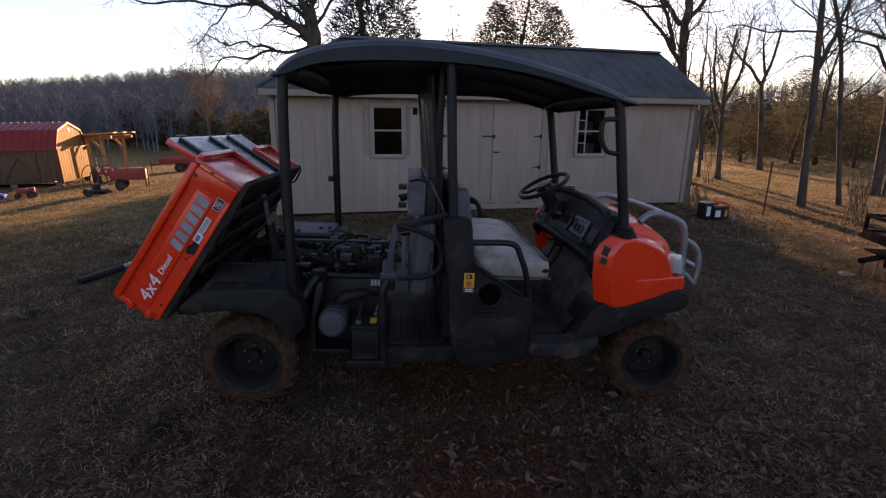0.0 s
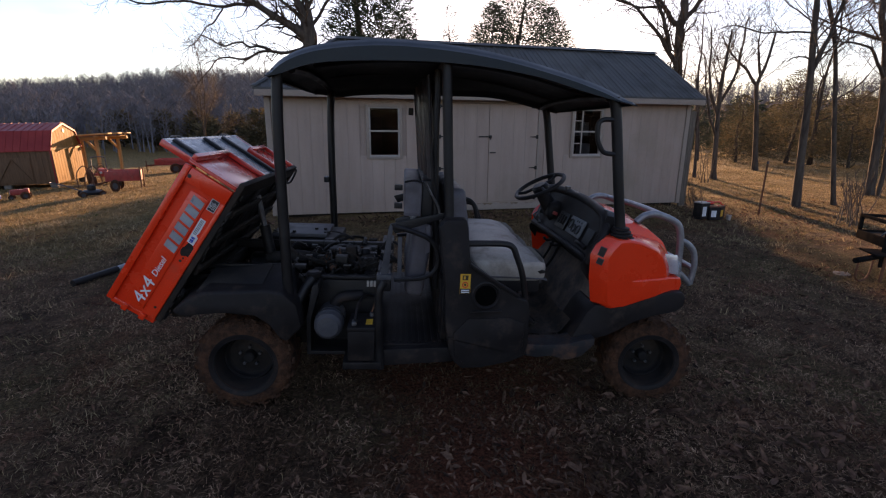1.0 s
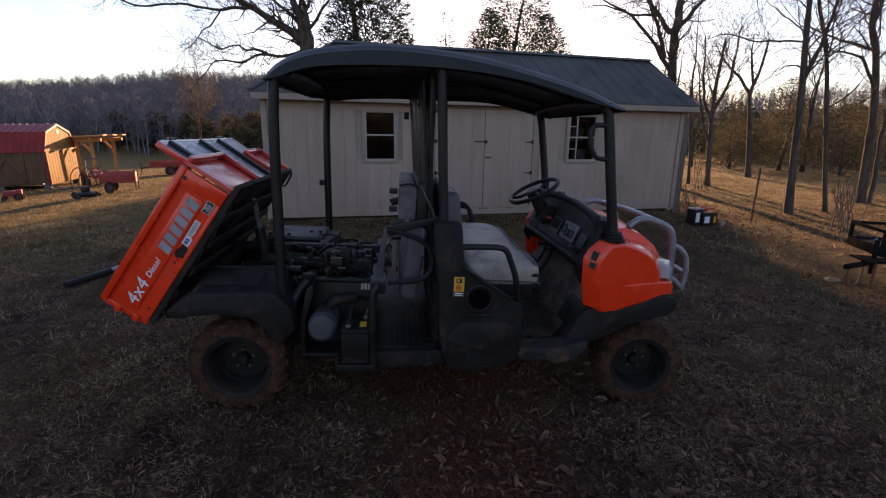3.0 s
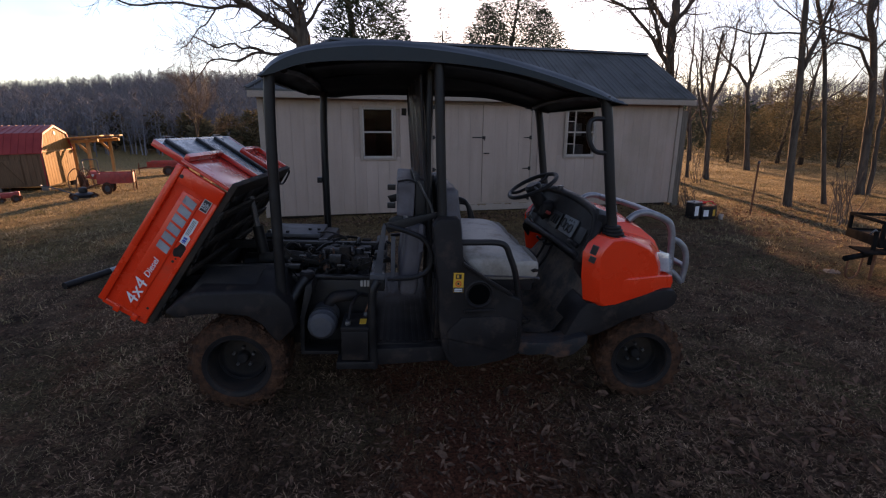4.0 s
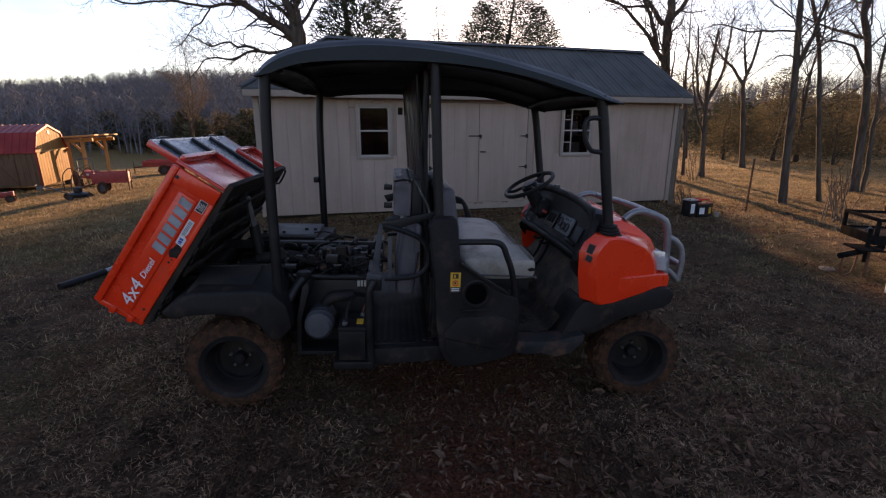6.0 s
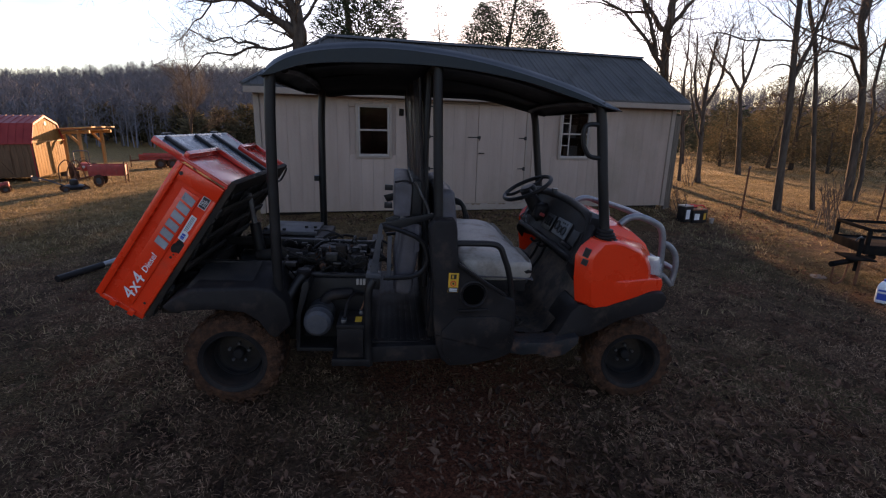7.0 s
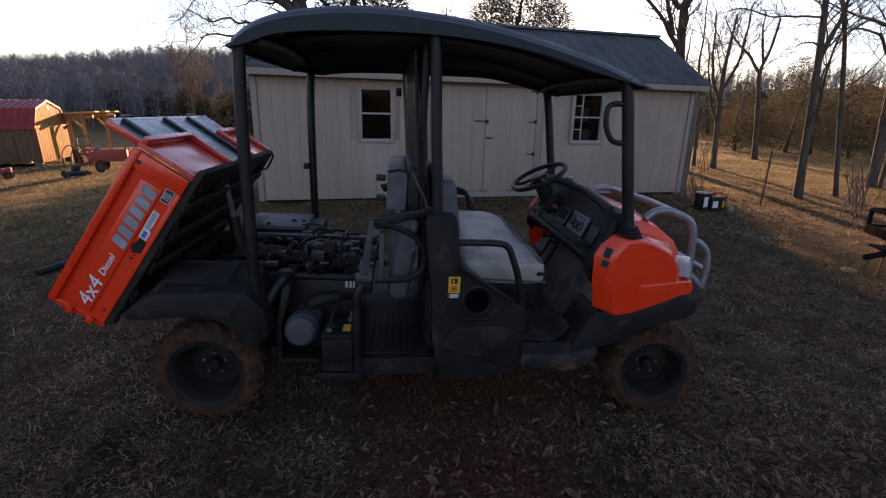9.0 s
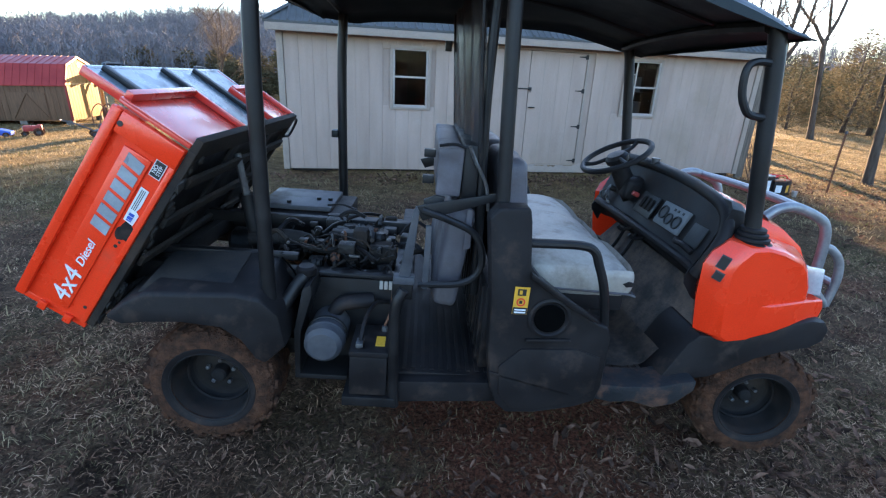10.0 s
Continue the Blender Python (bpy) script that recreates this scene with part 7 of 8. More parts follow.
# bare woods on the ridges, distance haze put into their colour
def woods():
    rng = np.random.RandomState(77)
    v, f = [], []
    def slivers(p, q, w):
        """Thin triangles from p to q, w wide at the foot."""
        a = rng.uniform(0, np.pi, len(p))
        s2 = np.stack([np.cos(a) * w, np.sin(a) * w, 0 * a], 1)
        v.append(np.stack([p - s2, p + s2, q], 1).reshape(-1, 3))
    def stand(count, az0, az1, r0, r1, sprays, h0, h1, wide, near=0.8):
        az, r = rng.uniform(az0, az1, count), r0 + (r1 - r0) * rng.rand(count) ** near
        x, y = r * np.sin(np.radians(az)), r * np.cos(np.radians(az))
        base = np.array([(x[i], y[i], height(x[i], y[i])) for i in range(count)])
        h = rng.uniform(h0, h1, count)
        top = base + np.stack([rng.uniform(-.5, .5, count), rng.uniform(-.5, .5, count), h], 1)
        slivers(base, top, np.full(count, 0.10 * wide))
        for k in range(sprays):
            t0 = rng.uniform(0.22, 0.97, count)
            p = base + (top - base) * t0[:, None]
            a, ln = rng.uniform(0, 6.283, count), h * rng.uniform(0.10, 0.27, count) * (1.2 - 0.6 * t0)
            q = p + np.stack([np.cos(a) * ln, np.sin(a) * ln, ln * rng.uniform(0.25, 1.0, count)], 1)
            slivers(p, q, wide * rng.uniform(0.03, 0.08, count))
            for j in range(2):
                p2 = p + (q - p) * rng.uniform(0.35, 0.95, count)[:, None]
                slivers(p2, p2 + np.stack([rng.uniform(-.7, .7, count), rng.uniform(-.7, .7, count), rng.uniform(0.15, 1.0, count)], 1), np.full(count, 0.03 * wide))
    stand(5200, -44, 20, 72, 215, 26, 4.5, 8.0, 1.0)
    stand(1500, -44, 20, 170, 225, 30, 5.0, 8.0, 1.3)
    stand(1900, 20, 74, 80, 215, 22, 4.0, 7.0, 1.0)
    # unseen stand behind the camera, added to darken what the shed panes reflect
    stand(1400, 74, 316, 40, 100, 14, 4.5, 8.5, 1.4, 1.0)
    pts = np.concatenate(v)
    me = bpy.data.meshes.new("woods")
    n = len(pts) // 3
    me.vertices.add(3 * n)
    me.vertices.foreach_set("co", pts.astype(np.float32).ravel())
    me.loops.add(3 * n)
    me.loops.foreach_set("vertex_index", np.arange(3 * n, dtype=np.int32))
    me.polygons.add(n)
    me.polygons.foreach_set("loop_start", np.arange(0, 3 * n, 3, dtype=np.int32))
    me.update(calc_edges=True)
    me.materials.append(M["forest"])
    tagged(new("woods", me), "grey-brown bare winter woods on the ridge with painted haze, unseen stand added behind", "woods", kind="stuff")


woods()

# ---- the barn with its lean-to ----
def barn():
    t = thing("barn_shed", pose(-11.08, 23.12, height(-11.08, 23.12) - 0.04, 0, -1.5, 3), "brown lofted barn shed with red metal roof, sunlit gable", "shed")
    W, Lb, H1, H2, H3 = 2.97, 5.0, 1.60, 2.31, 2.63
    gx = 0.0
    prof = [(0, 0.22), (W, 0.22), (W, H1), (W - 0.38, H2), (W / 2, H3), (0.38, H2), (0, H1)]
    def slab(x0, x1, pts, mt, nm, lab=""):
        b = bmesh.new()
        f0, f1 = [b.verts.new((x0, y, z)) for y, z in pts], [b.verts.new((x1, y, z)) for y, z in pts]
        n = len(pts)
        b.faces.new(f0)
        b.faces.new(f1[::-1])
        for i in range(n):
            b.faces.new((f0[i], f0[(i + 1) % n], f1[(i + 1) % n], f1[i]))
        return part(nm, b, mt, t, lab, smooth=0)
    slab(-Lb, -Lb + 0.05, prof, "barn_brown", "gable_wall")
    g = slab(-0.05, 0.0, prof, "ochre", "gable_wall", "sunlit ochre plank gable")
    for k in range(12):
        y = 0.02 + k * (W - 0.04) / 12
        top = interp([(0, H1), (0.38, H2), (W / 2, H3), (W - 0.38, H2), (W, H1)], y + 0.1) - 0.06
        part("plank", box(0.002, 0.016, y + 0.004, y + (W - 0.04) / 12 - 0.004, 0.24, top, 0.002), "ochre", g)
    for a0, a1 in (((0, H1), (0.38, H2)), ((0.38, H2), (W / 2, H3)), ((W / 2, H3), (W - 0.38, H2)), ((W - 0.38, H2), (W, H1))):
        part("gable_trim", tube([(0.03, a0[0], a0[1]), (0.03, a1[0], a1[1])], 0.04, 4, steps=1), "red_roof", g)
    part("gable_band", box(0.017, 0.035, 0.02, W - 0.02, H1 - 0.03, H1 + 0.04, 0.003), "pine", g)
    part("corner_trim", box(-0.02, 0.03, -0.03, 0.02, 0.2, H1, 0.003), "red_roof", t)
    part("gable_vent", lathe([(0.09, 0), (0.09, 0.012), (0, 0.012)], 20, "X", (0.02, W / 2, H3 - 0.28)), "white_trim", g)
    sw = part("side_wall", box(-Lb, -0.05, 0.0, 0.05, 0.22, H1), "barn_brown", t, smooth=0)
    k = -Lb
    while k < -0.1:
        part("plank", box(k + 0.004, k + 0.19, -0.014, -0.001, 0.22, H1 - 0.01, 0.002), "barn_brown", sw)
        k += 0.195
    door = part("barn_door", box(-2.0, -0.75, -0.04, -0.0145, 0.3, 1.3, 0.004), "barn_brown", t, "brown cross-braced barn door")
    part("door_brace", tube([(-1.95, -0.05, 0.35), (-1.38, -0.05, 1.25)], 0.03, 4, steps=1), "barn_brown", door)
    part("door_brace", tube([(-0.8, -0.05, 0.35), (-1.37, -0.05, 1.25)], 0.03, 4, steps=1), "barn_brown", door)
    part("side_wall", box(-Lb, -0.05, W - 0.05, W, 0.22, H1), "barn_brown", t, smooth=0)
    for a0, a1 in (((-0.08, H1 - 0.08), (0.38, H2)), ((0.38, H2), (W / 2, H3)), ((W / 2, H3), (W - 0.38, H2)), ((W - 0.38, H2), (W + 0.08, H1 - 0.08))):
        roof = slab(-Lb - 0.06, 0.06, [(a0[0], a0[1] + 0.02), (a1[0], a1[1] + 0.02), (a1[0], a1[1] + 0.055), (a0[0], a0[1] + 0.055)], "red_roof", "roof")
        x = -Lb
        while x < 0.05:
            part("rib", tube([(x, a0[0], a0[1] + 0.06), (x, a1[0], a1[1] + 0.06)], 0.012, 4, steps=1), "red_roof", roof)
            x += 0.25
    for x in (-0.1, -1.7, -3.3, -4.9):
        for y in (0.1, W - 0.1):
            part("block", box(x - 0.15, x + 0.1, y - 0.1, y + 0.1, -0.15, 0.22, 0.01), "stone", t)
    # lean-to of rough poles and boards on the gable's far end
    lean = thing("lean_to", pose(-12.35, 25.2, height(-12.35, 25.2), 0, 0, 0), "rough pole lean-to with sagging board roof, sunlit", "lean-to")
    for x, y, h in ((1.75, 0.9, 2.0), (1.75, 3.4, 2.0), (0.1, 3.4, 1.8), (-0.1, 0.9, 1.85)):
        part("post", tube([(x, y, -0.05), (x + 0.02, y, h * 0.5), (x, y, h)], 0.085, 8), "pine", lean)
    for y in (0.9, 3.4):
        part("beam", tube([(-0.4, y, 1.86), (0.9, y, 1.95), (2.2, y, 2.02)], 0.085, 6), "pine", lean)
        part("brace", tube([(1.72, y, 1.45), (1.3, y, 1.96)], 0.06, 6, steps=1), "pine", lean)
    for i in range(9):
        y = 0.5 + i * 0.38
        part("roof_board", box(-0.5, 2.45 - 0.1 * (i % 3), y, y + 0.34, 0, 0.05, 0.003, m=Matrix.Translation((0, 0, 2.03 + 0.01 * (i % 2))) @ Matrix.Rotation(radians(-4.2), 4, "Y")), "pine", lean)
    for x in (0.2, 1.0, 1.9):
        part("rafter", tube([(x, 0.4, 1.95 + x * 0.065), (x, 4.0, 1.95 + x * 0.065)], 0.035, 5, steps=1), "pine", lean)


barn()


def small_wheel(t, x, y, z, r, w, axis="Y"):
    wh = part("wheel", lathe([(r * 0.55, -w / 2), (r * 0.9, -w / 2), (r, -w * 0.3), (r, w * 0.3), (r * 0.9, w / 2), (r * 0.55, w / 2)], 20, axis, (x, y, z), closed=True), "tyre", t)
    part("wheel_rim", lathe([(r * 0.55, -w * 0.35), (r * 0.5, -w * 0.2), (r * 0.2, -w * 0.25), (0, -w * 0.25)], 14, axis, (x, y, z), caps=False), "canister", wh)
    return wh


def red_cart(x, y, turn):
    t = thing("utility_cart", pose(x, y, height(x, y), 0, 0, turn), "faded red steel yard trailer with small wheels", "trailer")
    t.scale = (0.64, 0.75, 0.88)
    part("tub_floor", box(-0.75, 0.75, -0.5, 0.5, 0.38, 0.42, 0.005), "red_paint", t)
    for y0 in (-0.5, 0.47):
        part("tub_side", box(-0.75, 0.75, y0, y0 + 0.03, 0.42, 0.75, 0.005), "red_paint", t)
    part("tub_front", box(-0.75, -0.72, -0.47, 0.47, 0.42, 0.72, 0.005), "red_paint", t)
    part("tub_tail", box(0.72, 0.75, -0.47, 0.47, 0.42, 0.74, 0.005), "red_paint", t)
    part("corner_stake", box(0.74, 0.80, -0.52, -0.46, 0.05, 0.88, 0.005), "rust", t)
    part("corner_stake", box(0.74, 0.80, 0.46, 0.52, 0.05, 0.80, 0.005), "rust", t)
    for yy in (-0.56, 0.56):
        small_wheel(t, -0.35, yy, 0.22, 0.22, 0.14)
    part("axle", tube([(-0.35, -0.5, 0.22), (-0.35, 0.5, 0.22)], 0.025, 8), "rust", t)
    part("drawbar", tube([(-0.7, 0, 0.36), (-1.2, 0, 0.25), (-1.5, 0, 0.12)], 0.03, 8), "rust", t)
    return t


red_cart(-6.60, 17.75, 12)


def mower(x, y):
    t = thing("push_mower", pose(x, y, height(x, y), 0, 0, 30), "dark grey push mower resting in the grass", "mower")
    part("deck", lathe([(0.28, 0.08), (0.29, 0.16), (0.2, 0.22), (0, 0.22)], 20, "Z"), "black_metal", t)
    part("motor", lathe([(0.11, 0.22), (0.12, 0.28), (0.1, 0.36), (0.05, 0.38), (0, 0.38)], 16, "Z"), "engine", t)
    for wx, wy in ((-0.25, -0.22), (0.25, -0.22), (-0.25, 0.22), (0.25, 0.22)):
        small_wheel(t, wx, wy, 0.10, 0.10, 0.05)
    part("handle", tube([(-0.25, -0.15, 0.2), (-0.7, -0.17, 0.42), (-0.95, -0.15, 0.5), (-0.95, 0.15, 0.5), (-0.7, 0.17, 0.42), (-0.25, 0.15, 0.2)], 0.013, 6), "steel", t)


mower(-7.25, 16.9)


def tractor(x, y, turn):
    t = thing("small_tractor", pose(x, y, height(x, y), 0, 0, turn), "small red tractor with grey roll bar under the lean-to", "tractor")
    t.scale = (0.8, 0.8, 0.8)
    part("hood", prism([(0.1, 0.55), (0.95, 0.5), (0.98, 0.75), (0.85, 0.88), (0.1, 0.92)], -0.22, 0.22, 0.04), "red_paint", t)
    part("seat_deck", box(-0.55, 0.1, -0.35, 0.35, 0.5, 0.6, 0.02), "red_paint", t)
    part("seat", cushion(-0.5, -0.15, -0.2, 0.2, 0.62, 0.72, 3.0), "black_plastic", t)
    part("roll_bar", tube([(-0.55, -0.34, 0.5), (-0.58, -0.34, 1.2), (-0.58, -0.28, 1.45), (-0.58, 0.28, 1.45), (-0.58, 0.34, 1.2), (-0.55, 0.34, 0.5)], 0.03, 8), "steel", t)
    for wy in (-0.5, 0.5):
        small_wheel(t, -0.35, wy, 0.42, 0.42, 0.24)
        small_wheel(t, 0.75, wy * 0.85, 0.26, 0.26, 0.16)
    part("steering_wheel", lathe([(0.15, -0.012), (0.165, 0), (0.15, 0.012)], 18, "X", (0.02, 0, 1.0), closed=True), "black_plastic", t)
    for wy in (-0.13, 0.13):
        part("headlight", lathe([(0.07, 0), (0.06, 0.02), (0, 0.025)], 14, "X", (0.98, wy, 0.72)), "lens", t)


tractor(-9.75, 24.0, -62)


def pipes():
    for i in range(3):
        b = tube([(0, 0, 0), (0.1 * i, 0.12, 0.5), (0.25 + 0.1 * i, 0.3, 0.75), (0.45 + 0.1 * i, 0.3, 0.5), (0.55 + 0.1 * i, 0.2, 0.0)], 0.02, 6)
        mesh_thing("bent_frame", b, "rust", "rusty bent tube frame leaning by the lean-to", "scrap frame", pose(-10.1 + 0.22 * i, 22.6, height(-10.0, 22.6), 0, 0, 20) @ Matrix.Diagonal((1.0, 1.0, 1.15, 1)), "scrap frames")
    for i in range(4):
        mesh_thing("scrap_board", box(-0.5, 0.5, -0.08, 0.08, 0, 0.03, 0.004), "pine" if i % 2 else "stone", "pale scrap board lying by the barn", "board", pose(-10.6 + i * 0.35, 23.4 + 0.3 * i, height(-10.4, 23.6) + 0.02 * i, 0, 3, 20 + 30 * i), "scrap boards")


pipes()


def toy_tractor(x, y):
    t = thing("pedal_tractor", pose(x, y, height(x, y), 0, 0, 200), "child's red and cream pedal tractor", "toy")
    t.scale = (0.8, 0.8, 0.8)
    part("body", box(-0.2, 0.28, -0.1, 0.1, 0.2, 0.42, 0.03), "red_paint", t)
    part("grille", box(0.281, 0.30, -0.08, 0.08, 0.22, 0.40, 0.006), "white_trim", t)
    part("seat", box(-0.34, -0.18, -0.11, 0.11, 0.26, 0.46, 0.02), "red_paint", t)
    for wy in (-0.2, 0.2):
        small_wheel(t, -0.22, wy, 0.17, 0.17, 0.09)
        small_wheel(t, 0.25, wy * 0.8, 0.11, 0.11, 0.06)
    part("fender", box(-0.1, 0.06, -0.22, -0.12, 0.30, 0.42, 0.02), "white_trim", t)
    part("steering", tube([(0.0, 0, 0.42), (-0.1, 0, 0.58)], 0.012, 6, steps=1), "black_plastic", t)
    u = thing("toy_pedal_car", pose(x - 0.95, y - 0.15, height(x - 0.95, y), 0, 0, 15), "small blue pedal car with white hoop", "toy")
    part("body", prism([(-0.4, 0.08), (0.4, 0.08), (0.42, 0.2), (0.1, 0.28), (-0.1, 0.2), (-0.4, 0.26)], -0.18, 0.18, 0.03), "blue_sticker", u)
    part("hoop", tube([(-0.15, -0.18, 0.2), (-0.2, -0.18, 0.42), (-0.2, 0.18, 0.42), (-0.15, 0.18, 0.2)], 0.02, 7), "white_trim", u)
    for wx in (-0.28, 0.28):
        for wy in (-0.2, 0.2):
            small_wheel(u, wx, wy, 0.09, 0.09, 0.05)


toy_tractor(-10.3, 19.0)


def flat_trailer(x, y, turn):
    t = thing("flatbed_trailer", pose(x, y, height(x, y), 0, 0, turn), "old red flatbed trailer parked in the field", "trailer")
    part("bed", box(-1.1, 1.1, -0.6, 0.6, 0.5, 0.62, 0.01), "red_paint", t)
    for y0 in (-0.6, 0.57):
        part("side_rail", box(-1.1, 1.1, y0, y0 + 0.03, 0.62, 0.85, 0.005), "red_paint", t)
    for wy in (-0.68, 0.68):
        small_wheel(t, 0.0, wy, 0.3, 0.3, 0.18)
        small_wheel(t, 0.65, wy, 0.3, 0.3, 0.18)
    part("tongue", tube([(-1.1, 0, 0.5), (-1.7, 0, 0.42)], 0.05, 6, steps=1), "rust", t)
    part("jack", tube([(-1.65, 0, 0.05), (-1.65, 0, 0.75)], 0.03, 6, steps=1), "rust", t)


flat_trailer(-9.0, 32.5, 6)


# ---- right-hand yard: utility trailer, jug, stone, post, batteries ----
def utility_trailer():
    t = thing("utility_trailer", pose(6.22, 3.98, height(6.2, 4.0), 0, 0, -29), "black steel utility trailer with grey deck", "trailer")
    L0, W0, zd, zt = 1.9, 0.74, 0.42, 0.64
    part("deck", box(0.05, L0, 0.05, W0 - 0.05, zd, zd + 0.03, 0.004), "deck", t, "grey plank deck")
    for nm, q in (("front_rail", (0.0, 0.04, 0.0, W0, zd - 0.06, zd + 0.05)), ("near_rail", (0.041, L0, 0.0, 0.04, zd - 0.06, zd + 0.05)), ("far_rail", (0.041, L0, W0 - 0.04, W0, zd - 0.06, zd + 0.05))):
        part(nm, box(*q, 0.005), "matte_black", t)
    for nm, q in (("front_top_rail", (0.0, 0.04, 0.0, W0, zt, zt + 0.035)), ("near_top_rail", (0.041, L0, 0.0, 0.04, zt, zt + 0.035)), ("far_top_rail", (0.041, L0, W0 - 0.04, W0, zt, zt + 0.035))):
        part(nm, box(*q, 0.005), "matte_black", t)
    for x, y in ((0.0, 0.0), (0.0, W0 - 0.04), (0.6, 0.0), (1.2, 0.0), (0.6, W0 - 0.04), (1.2, W0 - 0.04)):
        part("stake", box(x + 0.001, x + 0.039, y + 0.001, y + 0.039, zd + 0.051, zt - 0.001, 0.004), "matte_black", t)
    part("tongue", tube([(0.15, 0.1, zd - 0.1), (-0.25, -0.2, zd - 0.11), (-0.5, -0.38, zd - 0.12)], 0.035, 6, steps=1), "matte_black", t)
    part("tongue_plate", box(-0.28, -0.02, -0.3, 0.05, zd - 0.079, zd - 0.06, 0.004), "matte_black", t)
    part("jack_post", tube([(-0.12, -0.12, 0.18), (-0.12, -0.12, zd + 0.16)], 0.024, 9, steps=1), "matte_black", t)
    part("jack_crank", tube([(-0.12, -0.12, zd + 0.16), (-0.16, -0.16, zd + 0.18), (-0.19, -0.14, zd + 0.13)], 0.010, 6), "steel", t)
    part("jack_leg", tube([(-0.10, -0.14, 0.0), (-0.10, -0.14, 0.34)], 0.018, 8, steps=1), "rust", t)
    part("chain", tube([(-0.45, -0.34, zd - 0.12), (-0.44, -0.32, 0.1), (-0.36, -0.27, 0.04), (-0.27, -0.22, 0.1), (-0.24, -0.2, zd - 0.12)], 0.011, 6), "rust", t)
    for y in (-0.13, W0 + 0.13):
        small_wheel(t, 1.1, y, 0.26, 0.26, 0.16)


utility_trailer()


def jug(x, y):
    t = thing("plastic_jug", pose(x, y, height(x, y), 0, 0, -60), "white plastic jug with blue label standing in the grass", "jug")
    t.scale = (0.8, 0.8, 0.8)
    body = box(-0.09, 0.09, -0.06, 0.06, 0.0, 0.24, 0.03)
    body = loft([[(0.09 * c * k - 0.02 * (1 - k), 0.06 * s * k, z) for c, s in ((1, 1), (-1, 1), (-1, -1), (1, -1))] for k, z in ((0.9, 0.23), (0.6, 0.28), (0.3, 0.30))], body)
    part("bottle", bevel(body, 0.008), "jug", t)
    part("handle", tube([(0.02, 0, 0.28), (0.07, 0, 0.29), (0.085, 0, 0.24), (0.08, 0, 0.2)], 0.014, 8), "jug", t)
    part("cap", lathe([(0.022, 0.30), (0.022, 0.33), (0, 0.33)], 14, "Z", (-0.02, 0, 0)), "blue_sticker", t, "blue screw cap")
    part("label", box(-0.07, 0.07, -0.0625, -0.0605, 0.05, 0.19), "blue_sticker", t, "blue paper label", smooth=0)
    part("label_band", box(-0.07, 0.07, -0.0645, -0.063, 0.14, 0.165), "white_sticker", t, smooth=0)


jug(5.66, 3.34)
stone = lathe([(0.30, -0.04), (0.33, 0.0), (0.30, 0.05), (0.2, 0.065), (0, 0.07)], 12, "Z")
for v in stone.verts:
    v.co *= 1 + 0.18 * noise.noise(v.co * 3)
mesh_thing("flat_stone", stone, "stone", "flat grey-brown stone lying in the grass", "stone", pose(5.95, 4.25, height(5.95, 4.25) - 0.02, 0, 0, 30) @ Matrix.Diagonal((0.4, 0.3, 0.4, 1)))


def fence_post(x, y, h, tilt, label):
    t = thing("fence_post", pose(x, y, height(x, y) - 0.03, 0, tilt, 20), label, "fence post", "steel fence posts")
    b = box(-0.022, 0.022, -0.004, 0.004, 0, h, 0.001)
    b = box(-0.003, 0.003, -0.024, 0.003, 0, h, 0.001, b)
    part("stake", b, "rust", t)
    part("painted_tip", box(-0.023, 0.023, -0.025, 0.005, h - 0.05, h + 0.002, 0.001), "canister", t, "grey painted tip")


fence_post(8.45, 7.83, 1.12, 1, "rusty steel fence post with a grey tip")
fence_post(11.5, 7.25, 1.2, 2, "rusty steel fence post by the trees")


def battery_pile():
    for i, (x, y, r, mt) in enumerate(((6.70, 7.45, 10, "black_plastic"), (6.92, 7.42, -8, "black_plastic"), (7.12, 7.50, 25, "black_plastic"), (6.98, 7.66, 5, "black_plastic"))):
        t = thing("car_battery", pose(x, y, height(x, y), 0, 0, r), "old black car battery with a paper label", "battery", "old batteries")
        h = 0.30 if i == 0 else 0.24
        part("case", box(-0.11, 0.11, -0.085, 0.085, 0, h, 0.006), mt, t)
        part("lid", box(-0.112, 0.112, -0.087, 0.087, h, h + 0.022, 0.005), "white_trim" if i == 0 else "red_sticker" if i == 3 else "rust", t)
        for xx in (-0.08, 0.08):
            part("terminal", lathe([(0.012, 0), (0.010, 0.018), (0, 0.019)], 8, "Z", (xx, -0.05, h + 0.022)), "red_sticker" if xx > 0 else "steel", t)
        part("paper_label", box(-0.07, 0.03, -0.088, -0.0855, 0.06, h - 0.06), "white_sticker" if i != 2 else "yellow", t, smooth=0)
    lead = tube([(-0.3, -0.05, 0.26), (-0.1, 0.0, 0.31), (0.1, 0.02, 0.29), (0.28, 0.05, 0.27), (0.33, 0.02, 0.1)], 0.012, 7)
    mesh_thing("jump_lead", lead, "red_sticker", "red jump lead lying over the batteries", "cable", pose(6.93, 7.50, height(6.93, 7.5) + 0.01))
    mesh_thing("white_cup", lathe([(0.035, 0), (0.045, 0.1), (0.04, 0.1), (0.03, 0.01), (0, 0.01)], 16, "Z"), "white_trim", "white cup beside the batteries", "cup", pose(7.32, 7.42, height(7.3, 7.4)))


battery_pile()


